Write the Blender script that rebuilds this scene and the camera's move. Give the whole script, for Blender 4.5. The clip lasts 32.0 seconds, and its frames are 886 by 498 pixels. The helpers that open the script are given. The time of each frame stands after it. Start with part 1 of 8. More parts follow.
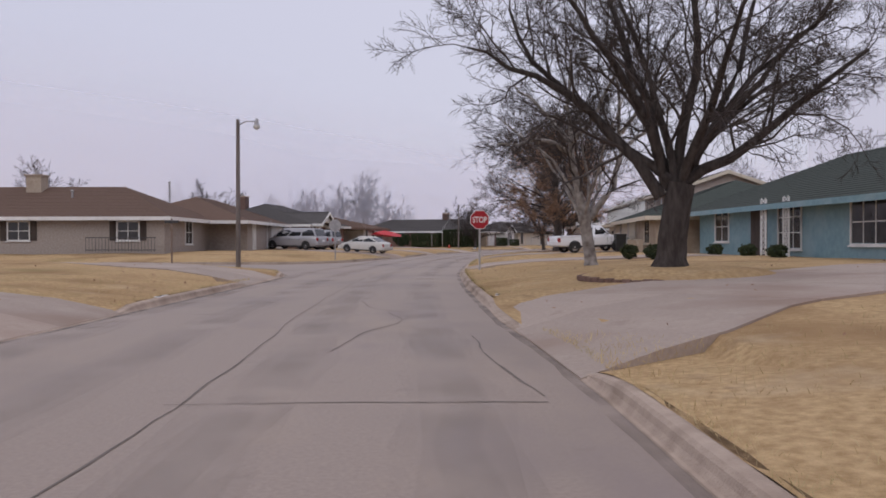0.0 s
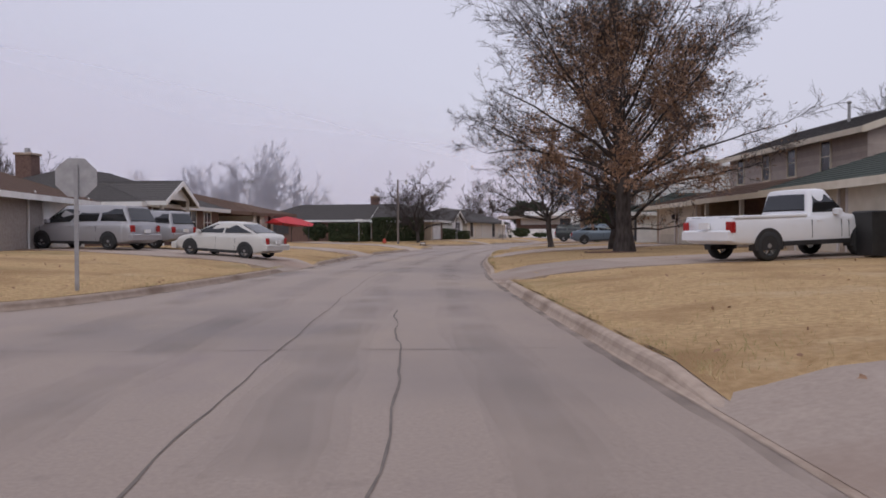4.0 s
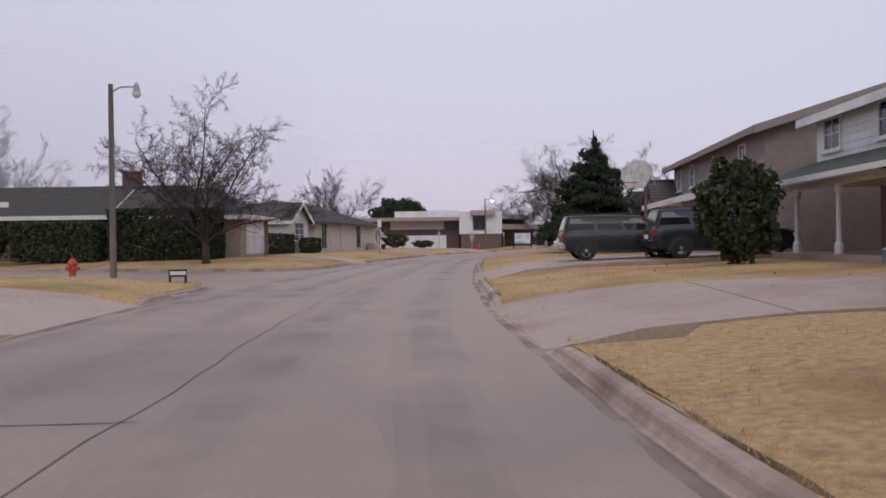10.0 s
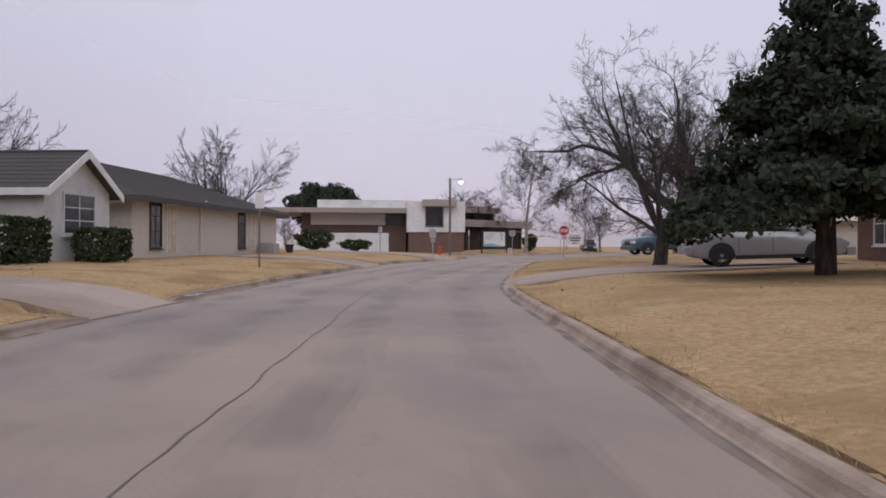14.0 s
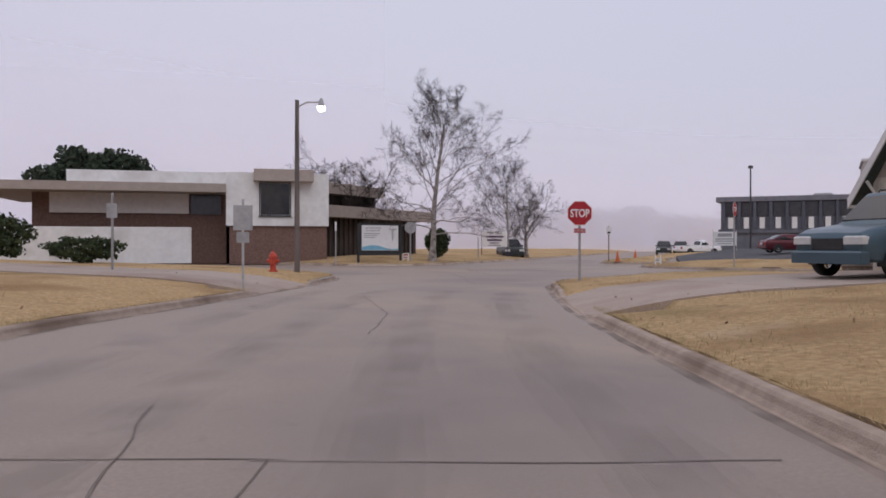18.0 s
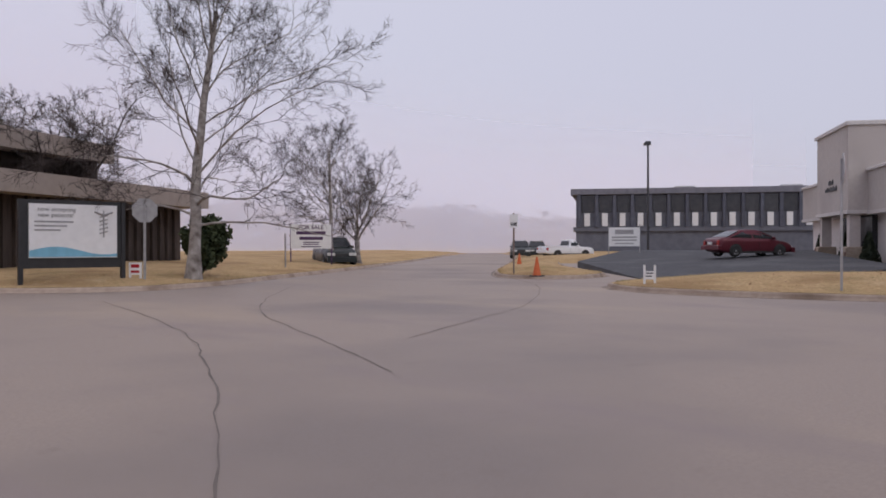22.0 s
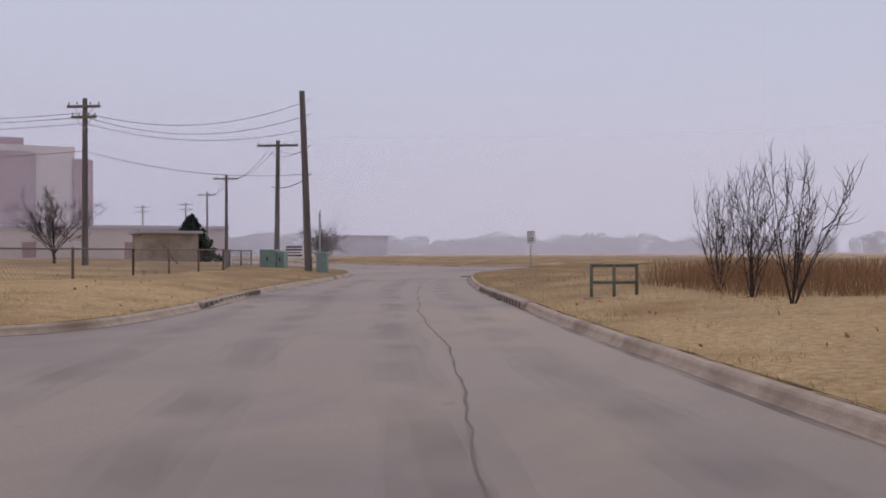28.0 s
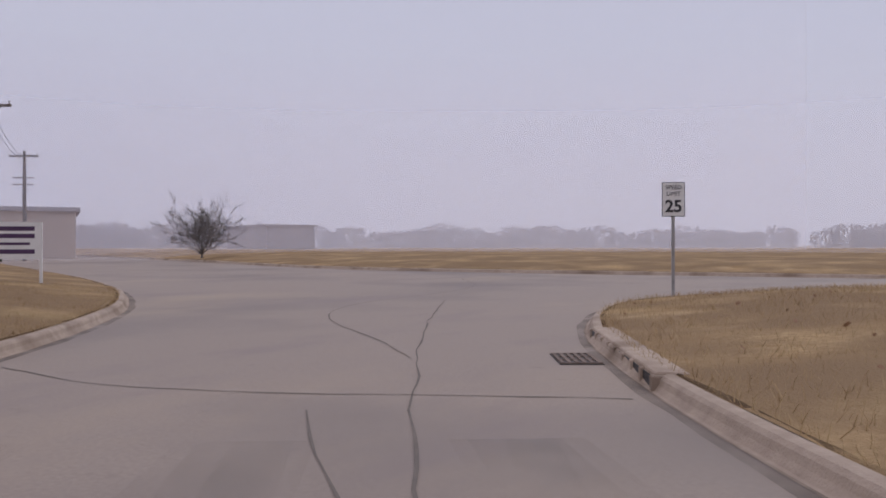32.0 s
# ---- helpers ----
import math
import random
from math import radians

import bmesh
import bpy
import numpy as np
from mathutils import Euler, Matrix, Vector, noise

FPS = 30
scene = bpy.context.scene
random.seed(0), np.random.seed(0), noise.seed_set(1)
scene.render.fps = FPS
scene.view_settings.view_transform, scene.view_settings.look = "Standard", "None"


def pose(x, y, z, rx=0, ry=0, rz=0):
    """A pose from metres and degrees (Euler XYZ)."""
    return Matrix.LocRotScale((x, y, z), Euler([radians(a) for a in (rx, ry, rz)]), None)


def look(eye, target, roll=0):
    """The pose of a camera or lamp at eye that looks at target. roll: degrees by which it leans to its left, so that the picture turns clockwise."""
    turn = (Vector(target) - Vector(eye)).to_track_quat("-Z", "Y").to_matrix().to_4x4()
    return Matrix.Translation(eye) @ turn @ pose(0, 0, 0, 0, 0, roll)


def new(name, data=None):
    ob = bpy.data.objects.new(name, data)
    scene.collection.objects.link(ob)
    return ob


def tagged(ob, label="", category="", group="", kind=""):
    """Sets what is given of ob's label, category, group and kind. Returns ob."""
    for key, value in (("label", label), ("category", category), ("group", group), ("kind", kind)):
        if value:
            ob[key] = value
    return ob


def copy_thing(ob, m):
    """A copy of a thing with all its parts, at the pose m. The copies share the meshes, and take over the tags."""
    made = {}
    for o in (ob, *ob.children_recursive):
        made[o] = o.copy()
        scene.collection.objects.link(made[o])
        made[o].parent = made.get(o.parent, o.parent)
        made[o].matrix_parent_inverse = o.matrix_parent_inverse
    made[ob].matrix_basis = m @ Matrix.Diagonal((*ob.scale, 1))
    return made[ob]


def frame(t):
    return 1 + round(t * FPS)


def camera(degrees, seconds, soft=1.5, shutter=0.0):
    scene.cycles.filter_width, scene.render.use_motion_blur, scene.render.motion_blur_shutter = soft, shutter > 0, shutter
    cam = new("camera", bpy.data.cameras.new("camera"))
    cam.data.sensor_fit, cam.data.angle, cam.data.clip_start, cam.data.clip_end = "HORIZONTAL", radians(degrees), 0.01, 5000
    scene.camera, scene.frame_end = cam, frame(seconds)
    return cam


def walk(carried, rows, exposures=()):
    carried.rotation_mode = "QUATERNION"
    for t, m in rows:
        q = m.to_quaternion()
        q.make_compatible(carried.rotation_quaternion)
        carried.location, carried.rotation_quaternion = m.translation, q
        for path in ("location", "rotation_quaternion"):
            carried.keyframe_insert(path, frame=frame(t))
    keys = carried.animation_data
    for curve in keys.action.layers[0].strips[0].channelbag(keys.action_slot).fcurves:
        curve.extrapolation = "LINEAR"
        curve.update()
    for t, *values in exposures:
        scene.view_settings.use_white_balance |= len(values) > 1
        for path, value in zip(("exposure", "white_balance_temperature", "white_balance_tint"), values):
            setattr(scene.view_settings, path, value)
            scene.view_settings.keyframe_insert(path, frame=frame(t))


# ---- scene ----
cam = camera(57.39, 32.0, soft=1.7)

# seconds, place, heading clockwise from +y, tilt upwards and roll in degrees
PATH = [
    (0, 0.000, 0.000, 1.224, -0.30, -0.51, -0.06),
    (0.5, -0.391, 4.354, 1.210, -0.47, -0.60, -0.19),
    (1, -0.894, 8.848, 1.200, 0.05, -0.67, -0.45),
    (1.5, -1.384, 13.360, 1.194, 0.96, -0.89, -0.64),
    (2, -1.757, 17.563, 1.186, 2.41, -0.97, -0.48),
    (2.5, -1.880, 21.836, 1.173, 3.80, -1.17, -0.42),
    (3, -1.818, 25.713, 1.167, 5.21, -1.29, -0.23),
    (3.5, -1.578, 29.144, 1.164, 6.47, -1.28, -0.24),
    (4, -1.447, 32.505, 1.164, 5.49, -1.03, -0.15),
    (5, -1.202, 39.290, 1.167, 7.04, -0.60, -0.04),
    (5.5, -0.929, 42.873, 1.168, 10.03, -0.57, -0.08),
    (6, -0.529, 46.790, 1.169, 11.41, -0.67, -0.16),
    (6.5, -0.207, 50.510, 1.170, 11.30, -0.59, -0.35),
    (7, 0.192, 54.303, 1.172, 11.99, -0.60, -0.19),
    (7.5, 0.617, 58.138, 1.165, 13.29, -0.59, -0.30),
    (8, 1.126, 62.295, 1.155, 13.36, -0.76, -0.26),
    (8.5, 1.759, 66.365, 1.142, 14.45, -0.85, -0.48),
    (9, 2.507, 70.574, 1.132, 16.14, -0.97, -1.10),
    (9.5, 3.357, 74.434, 1.133, 15.76, -0.43, -0.86),
    (10, 4.155, 78.173, 1.140, 16.24, -0.44, -0.73),
    (10.5, 4.976, 82.301, 1.152, 17.00, -0.42, -0.58),
    (11, 5.945, 86.328, 1.166, 17.68, -0.60, -0.51),
    (11.5, 6.909, 90.197, 1.177, 18.25, -0.50, -0.32),
    (12, 7.860, 93.961, 1.180, 18.97, -0.49, -0.14),
    (12.5, 8.823, 97.610, 1.176, 19.56, -0.54, -0.14),
    (13, 9.961, 101.253, 1.169, 19.90, -0.41, 0.01),
    (13.5, 11.059, 104.865, 1.167, 20.75, -0.42, 0.29),
    (14, 12.496, 108.958, 1.166, 20.85, -0.39, 0.23),
    (15, 15.847, 117.725, 1.165, 22.79, -0.31, -0.07),
    (15.5, 17.632, 122.072, 1.164, 24.52, -0.32, -0.15),
    (16, 19.315, 126.214, 1.164, 25.22, -0.40, -0.06),
    (16.5, 20.824, 130.120, 1.165, 26.62, -0.38, 0.00),
    (17, 22.276, 133.825, 1.167, 27.65, -0.35, -0.10),
    (17.5, 23.802, 137.398, 1.170, 29.28, -0.34, -0.00),
    (18, 25.412, 140.822, 1.174, 30.68, -0.25, 0.05),
    (18.5, 27.105, 144.076, 1.176, 31.67, -0.38, -0.04),
    (19, 28.877, 147.168, 1.177, 32.61, -0.50, -0.05),
    (19.5, 30.535, 150.003, 1.171, 34.30, -0.52, -0.08),
    (20, 32.208, 152.609, 1.162, 36.21, -0.75, -0.14),
    (20.5, 33.900, 154.928, 1.158, 38.10, -0.83, -0.35),
    (21, 35.435, 157.081, 1.162, 40.54, -0.84, -0.29),
    (21.5, 36.751, 158.809, 1.171, 42.46, -0.48, -0.21),
    (22, 38.039, 160.218, 1.180, 44.26, -0.18, -0.06),
    (22.5, 39.550, 161.679, 1.183, 47.33, -0.11, 0.37),
    (23, 41.250, 162.814, 1.181, 54.78, -0.27, 0.64),
    (23.5, 43.152, 163.488, 1.177, 69.84, 0.58, 0.77),
    (24, 45.144, 163.700, 1.165, 83.99, 0.63, 1.17),
    (24.5, 47.455, 163.431, 1.159, 99.64, 1.08, 1.14),
    (25, 49.536, 162.586, 1.158, 113.35, 0.99, 1.25),
    (25.5, 51.582, 161.351, 1.165, 124.63, 0.81, 1.13),
    (26, 53.845, 159.509, 1.180, 133.22, 1.54, 0.80),
    (26.5, 55.564, 157.609, 1.193, 139.87, 1.32, 0.85),
    (27, 57.446, 155.424, 1.192, 142.88, 0.87, 0.51),
    (28, 61.422, 150.321, 1.177, 145.38, 0.23, -0.14),
    (28.5, 63.517, 147.442, 1.173, 146.23, 0.12, -0.35),
    (29, 65.721, 144.333, 1.174, 146.05, 0.01, -0.37),
    (29.5, 68.048, 141.240, 1.176, 145.86, -0.21, -0.34),
    (30, 70.421, 138.177, 1.173, 145.82, -0.30, -0.09),
    (30.5, 72.839, 135.036, 1.164, 147.50, -0.49, -0.13),
    (31, 75.315, 131.722, 1.149, 148.21, -0.62, -0.22),
    (31.5, 77.644, 128.505, 1.136, 149.36, -0.43, -0.00),
    (32, 79.739, 125.323, 1.122, 149.98, -0.22, -0.04),
]


def seat(x, y, z, h, up, roll):
    h, up = radians(h), radians(up)
    ahead = (math.sin(h) * math.cos(up), math.cos(h) * math.cos(up), math.sin(up))
    return look((x, y, z), (x + ahead[0], y + ahead[1], z + ahead[2]), roll)


walk(cam, [(t, seat(*row)) for t, *row in PATH], exposures=[(0, 0.0), (17, 0.0), (19, -0.12), (22, -0.04), (26, -0.04), (29, -0.12), (32, -0.12)])

# overcast, misty winter daylight
world = bpy.data.worlds.new("misty_sky")
scene.world = world
world.use_nodes = True
wn, wl = world.node_tree.nodes, world.node_tree.links
sky = wn.new("ShaderNodeTexSky")
sky.sky_type, sky.sun_disc = "NISHITA", False
sky.sun_elevation, sky.sun_rotation = radians(62), radians(20)
sky.air_density, sky.dust_density = 1.0, 6.0
bg_sky = wn["Background"]
bg_sky.inputs["Strength"].default_value = 0.02
wl.new(sky.outputs["Color"], bg_sky.inputs["Color"])
mist = wn.new("ShaderNodeBackground")
mist.inputs["Color"].default_value = (0.548, 0.546, 0.672, 1)
mist.inputs["Strength"].default_value = 0.97
both = wn.new("ShaderNodeAddShader")
wl.new(bg_sky.outputs[0], both.inputs[0])
wl.new(mist.outputs[0], both.inputs[1])
wl.new(both.outputs[0], wn["World Output"].inputs["Surface"])
sun = new("sun", bpy.data.lights.new("sun", "SUN"))
sun.data.energy, sun.data.angle, sun.data.color = 0.6, radians(40), (1.0, 0.98, 0.95)
sun.matrix_basis = pose(0, 0, 60, 52, 0, -20)

# ---- mesh helpers ----
class Geo:
    """Collects vertices and faces of one mesh."""

    def __init__(self):
        self.v, self.f = [], []

    def add(self, verts, faces):
        n = len(self.v)
        self.v += [tuple(p) for p in verts]
        self.f += [tuple(i + n for i in q) for q in faces]
        return self

    def box(self, x0, y0, z0, x1, y1, z1):
        return self.add([(x0, y0, z0), (x1, y0, z0), (x1, y1, z0), (x0, y1, z0), (x0, y0, z1), (x1, y0, z1), (x1, y1, z1), (x0, y1, z1)],
                        [(3, 2, 1, 0), (4, 5, 6, 7), (0, 1, 5, 4), (1, 2, 6, 5), (2, 3, 7, 6), (3, 0, 4, 7)])

    def cbox(self, x0, y0, z0, x1, y1, z1, c=0.02):
        """A box with chamfered top edges."""
        return self.loft([[(x0, y0, z0), (x1, y0, z0), (x1, y1, z0), (x0, y1, z0)],
                          [(x0, y0, z1 - c), (x1, y0, z1 - c), (x1, y1, z1 - c), (x0, y1, z1 - c)],
                          [(x0 + c, y0 + c, z1), (x1 - c, y0 + c, z1), (x1 - c, y1 - c, z1), (x0 + c, y1 - c, z1)]])

    def loft(self, rings, cap=True, closed=True):
        n, verts, faces = len(rings[0]), [p for r in rings for p in r], []
        for i in range(len(rings) - 1):
            for j in range(n if closed else n - 1):
                k = (j + 1) % n
                faces.append((i * n + j, i * n + k, (i + 1) * n + k, (i + 1) * n + j))
        if cap:
            faces += [tuple(range(n))[::-1], tuple(range((len(rings) - 1) * n, len(rings) * n))]
        return self.add(verts, faces)

    def tube(self, pts, radii, k=8):
        """A round bar through points."""
        rings, up = [], Vector((0.31, 0.17, 0.93))
        pts = [Vector(p) for p in pts]
        for i, p in enumerate(pts):
            d = (pts[min(i + 1, len(pts) - 1)] - pts[max(i - 1, 0)]).normalized()
            a = d.cross(up if abs(d.dot(up)) < 0.95 else Vector((1, 0, 0))).normalized()
            b = d.cross(a)
            r = radii[i] if hasattr(radii, "__len__") else radii
            rings.append([p + r * (math.cos(2 * math.pi * j / k) * a + math.sin(2 * math.pi * j / k) * b) for j in range(k)])
        return self.loft(rings)

    def prism(self, poly, z0, z1):
        return self.loft([[(x, y, z0) for x, y in poly], [(x, y, z1) for x, y in poly]])

    def slab(self, quad, thick):
        """A plate: four corners of its upper face, thickened downwards."""
        return self.loft([[(x, y, z - thick) for x, y, z in quad], quad])

    def mesh(self, name, mat, smooth=False):
        me = bpy.data.meshes.new(name)
        me.from_pydata(self.v, [], self.f)
        me.materials.append(mat)
        if smooth:
            me.polygons.foreach_set("use_smooth", [True] * len(me.polygons))
        me.update()
        return me


def recalc(me):
    bm = bmesh.new()
    bm.from_mesh(me)
    bmesh.ops.recalc_face_normals(bm, faces=bm.faces)
    bm.to_mesh(me)
    bm.free()
    return me


def part(name, geo, mat, parent=None, label="", smooth=False):
    ob = new(name, recalc(geo.mesh(name, mat, smooth)))
    ob.parent = parent
    return tagged(ob, label)


def shared(name, me, parent, m=None):
    ob = new(name, me)
    ob.parent = parent
    if m is not None:
        ob.matrix_basis = m
    return ob


def thing(name, m, label, category, group="", kind=""):
    ob = new(name)
    ob.matrix_basis = m
    ob.empty_display_size = 0.3
    return tagged(ob, label, category, group, kind)


def np_mesh(name, verts, quads, mat, smooth=True):
    """A mesh from arrays of vertices and four-cornered faces."""
    me = bpy.data.meshes.new(name)
    verts, quads = np.asarray(verts, np.float32), np.asarray(quads, np.int32)
    me.vertices.add(len(verts))
    me.vertices.foreach_set("co", verts.ravel())
    me.loops.add(quads.size)
    me.loops.foreach_set("vertex_index", quads.ravel())
    me.polygons.add(len(quads))
    me.polygons.foreach_set("loop_start", np.arange(0, quads.size, quads.shape[1], dtype=np.int32))
    me.polygons.foreach_set("use_smooth", np.full(len(quads), smooth))
    me.materials.append(mat)
    me.update(calc_edges=True)
    return me


# ---- materials ----
def surf(name, c1, c2, scale=4.0, rough=0.8, bump=0.2, bump_scale=40.0, metal=0.0, blend=0.5, stretch=(1, 1, 1), vary=0.12, c3=None, s3=0.3, world=True, gloss=0.4):
    """Two colours mixed by fine noise, large stains in c3, relief, and a shade that varies from piece to piece."""
    m = bpy.data.materials.new(name)
    m.use_nodes = True
    nt, n = m.node_tree, m.node_tree.nodes
    b = n["Principled BSDF"]
    if world:
        src = n.new("ShaderNodeNewGeometry").outputs["Position"]
    else:
        src = n.new("ShaderNodeTexCoord").outputs["Object"]
    mp = n.new("ShaderNodeMapping")
    mp.inputs["Scale"].default_value = stretch
    nt.links.new(src, mp.inputs["Vector"])

    def noise_tex(s, detail=4):
        t = n.new("ShaderNodeTexNoise")
        t.inputs["Scale"].default_value, t.inputs["Detail"].default_value = s, detail
        nt.links.new(mp.outputs["Vector"], t.inputs["Vector"])
        return t

    def mix(fac, a, c):
        x = n.new("ShaderNodeMix")
        x.data_type = "RGBA"
        for v, i in ((fac, 0), (a, 6), (c, 7)):
            if hasattr(v, "is_linked"):
                nt.links.new(v, x.inputs[i])
            else:
                x.inputs[i].default_value = v if i == 0 else (*v, 1)
        return x.outputs[2]

    def ramp(out, lo, hi):
        r = n.new("ShaderNodeMapRange")
        r.inputs["From Min"].default_value, r.inputs["From Max"].default_value = lo, hi
        nt.links.new(out, r.inputs["Value"])
        return r.outputs["Result"]

    t1 = noise_tex(scale)
    col = mix(ramp(t1.outputs["Fac"], blend - 0.2, blend + 0.2), c1, c2)
    if c3:
        col = mix(ramp(noise_tex(s3, 5).outputs["Fac"], 0.5, 0.68), col, c3)
    if vary:
        info = n.new("ShaderNodeObjectInfo")
        hsv = n.new("ShaderNodeHueSaturation")
        nt.links.new(col, hsv.inputs["Color"])
        r = n.new("ShaderNodeMapRange")
        r.inputs["To Min"].default_value, r.inputs["To Max"].default_value = 1 - vary, 1 + vary
        nt.links.new(info.outputs["Random"], r.inputs["Value"])
        nt.links.new(r.outputs["Result"], hsv.inputs["Value"])
        col = hsv.outputs["Color"]
    nt.links.new(col, b.inputs["Base Color"])
    rr = n.new("ShaderNodeMapRange")
    rr.inputs["To Min"].default_value, rr.inputs["To Max"].default_value = max(rough - 0.1, 0.02), min(rough + 0.1, 1)
    nt.links.new(t1.outputs["Fac"], rr.inputs["Value"])
    nt.links.new(rr.outputs["Result"], b.inputs["Roughness"])
    b.inputs["Metallic"].default_value = metal
    b.inputs["Specular IOR Level"].default_value = gloss
    if bump:
        bp = n.new("ShaderNodeBump")
        bp.inputs["Strength"].default_value, bp.inputs["Distance"].default_value = bump, 0.05
        nt.links.new(noise_tex(bump_scale, 3).outputs["Fac"], bp.inputs["Height"])
        nt.links.new(bp.outputs["Normal"], b.inputs["Normal"])
    return m


def plain(name, c, rough=0.5, metal=0.0, gloss=0.5):
    return surf(name, c, [min(1, x * 1.15 + 0.01) for x in c], 6, rough, 0.05, 60, metal, vary=0.05, world=False, gloss=gloss)


def glow(name, c, strength):
    m = bpy.data.materials.new(name)
    m.use_nodes = True
    b = m.node_tree.nodes["Principled BSDF"]
    b.inputs["Base Color"].default_value = (*c, 1)
    b.inputs["Emission Color"].default_value, b.inputs["Emission Strength"].default_value = (*c, 1), strength
    return m


CONCRETE = surf("road_concrete", (0.285, 0.222, 0.183), (0.365, 0.29, 0.238), 30, 0.6, 0.12, 150, c3=(0.235, 0.19, 0.166), s3=0.16, vary=0)
KERB = surf("kerb_concrete", (0.36, 0.275, 0.215), (0.47, 0.37, 0.295), 6, 0.85, 0.3, 50, c3=(0.23, 0.165, 0.12), s3=0.7)
DRIVE = surf("driveway_concrete", (0.36, 0.285, 0.235), (0.44, 0.355, 0.295), 18, 0.8, 0.15, 70, c3=(0.31, 0.22, 0.17), s3=0.3)
JOINT = surf("joint_filler", (0.14, 0.115, 0.10), (0.21, 0.175, 0.15), 5, 0.85, 0.2, 60, vary=0)
TAR = surf("tar", (0.05, 0.045, 0.045), (0.09, 0.08, 0.08), 6, 0.7, 0.2, 60, vary=0)
ASPHALT = surf("fresh_asphalt", (0.045, 0.045, 0.05), (0.075, 0.075, 0.08), 4, 0.75, 0.3, 120, vary=0, c3=(0.1, 0.1, 0.105), s3=0.4)
GRASS = surf("dormant_grass", (0.41, 0.272, 0.135), (0.63, 0.445, 0.245), 11, 0.95, 0.7, 42, c3=(0.35, 0.222, 0.112), s3=0.4, vary=0, gloss=0.1)


def patches(m, c, scale, lo, hi, stretch=(1, 1, 1), detail=6, share=1.0):
    """Irregular patches of another colour over a material's own."""
    nt, n = m.node_tree, m.node_tree.nodes
    b = n["Principled BSDF"]
    was = b.inputs["Base Color"].links[0].from_socket
    pos, mp, t, r, x = n.new("ShaderNodeNewGeometry"), n.new("ShaderNodeMapping"), n.new("ShaderNodeTexNoise"), n.new("ShaderNodeMapRange"), n.new("ShaderNodeMix")
    mp.inputs["Scale"].default_value, mp.inputs["Location"].default_value = stretch, (scale * 7, scale * 3, 0)
    t.inputs["Scale"].default_value, t.inputs["Detail"].default_value, t.inputs["Roughness"].default_value = scale, detail, 0.62
    r.inputs["From Min"].default_value, r.inputs["From Max"].default_value, r.inputs["To Max"].default_value = lo, hi, share
    x.data_type = "RGBA"
    x.inputs[7].default_value = (*c, 1)
    for p, q in ((pos.outputs["Position"], mp.inputs["Vector"]), (mp.outputs["Vector"], t.inputs["Vector"]), (t.outputs["Fac"], r.inputs["Value"]), (r.outputs["Result"], x.inputs[0]), (was, x.inputs[6]), (x.outputs[2], b.inputs["Base Color"])):
        nt.links.new(p, q)


patches(CONCRETE, (0.40, 0.305, 0.225), 0.22, 0.52, 0.7, (1, 0.5, 1), share=0.7)
patches(CONCRETE, (0.255, 0.20, 0.185), 0.5, 0.55, 0.72, (1, 0.35, 1), share=0.8)
patches(CONCRETE, (0.21, 0.165, 0.14), 2.6, 0.62, 0.74, share=0.5)
patches(DRIVE, (0.47, 0.385, 0.32), 0.8, 0.55, 0.72, share=0.6)
patches(DRIVE, (0.25, 0.18, 0.14), 1.6, 0.62, 0.76, share=0.55)
patches(GRASS, (0.26, 0.215, 0.09), 0.16, 0.56, 0.7, share=0.7)
patches(GRASS, (0.25, 0.165, 0.09), 1.3, 0.6, 0.72, (1, 1, 0.2), share=0.7)
patches(GRASS, (0.60, 0.46, 0.30), 0.7, 0.58, 0.72, share=0.55)


def browner_field(m, c):
    """East of the culvert the sward is rough and brown."""
    nt, n = m.node_tree, m.node_tree.nodes
    b = n["Principled BSDF"]
    was = b.inputs["Base Color"].links[0].from_socket
    pos, sep = n.new("ShaderNodeNewGeometry"), n.new("ShaderNodeSeparateXYZ")
    nt.links.new(pos.outputs["Position"], sep.inputs[0])

    def calc(kind, a, v):
        q = n.new("ShaderNodeMath")
        q.operation = kind
        for i, w in enumerate((a, v)):
            if hasattr(w, "is_linked"):
                nt.links.new(w, q.inputs[i])
            else:
                q.inputs[i].default_value = w
        return q.outputs[0]

    def band(v, lo, hi):
        r = n.new("ShaderNodeMapRange")
        r.interpolation_type = "SMOOTHSTEP"
        r.inputs["From Min"].default_value, r.inputs["From Max"].default_value = lo, hi
        nt.links.new(v, r.inputs["Value"])
        return r.outputs["Result"]

    east = calc("MULTIPLY", band(sep.outputs["X"], 58, 70), band(sep.outputs["Y"], 139, 128))
    t = n.new("ShaderNodeTexNoise")
    t.inputs["Scale"].default_value, t.inputs["Detail"].default_value = 0.5, 6
    nt.links.new(pos.outputs["Position"], t.inputs["Vector"])
    east = calc("MULTIPLY", east, band(t.outputs["Fac"], 0.25, 0.6))
    x = n.new("ShaderNodeMix")
    x.data_type = "RGBA"
    nt.links.new(east, x.inputs[0])
    nt.links.new(was, x.inputs[6])
    x.inputs[7].default_value = (*c, 1)
    nt.links.new(x.outputs[2], b.inputs["Base Color"])


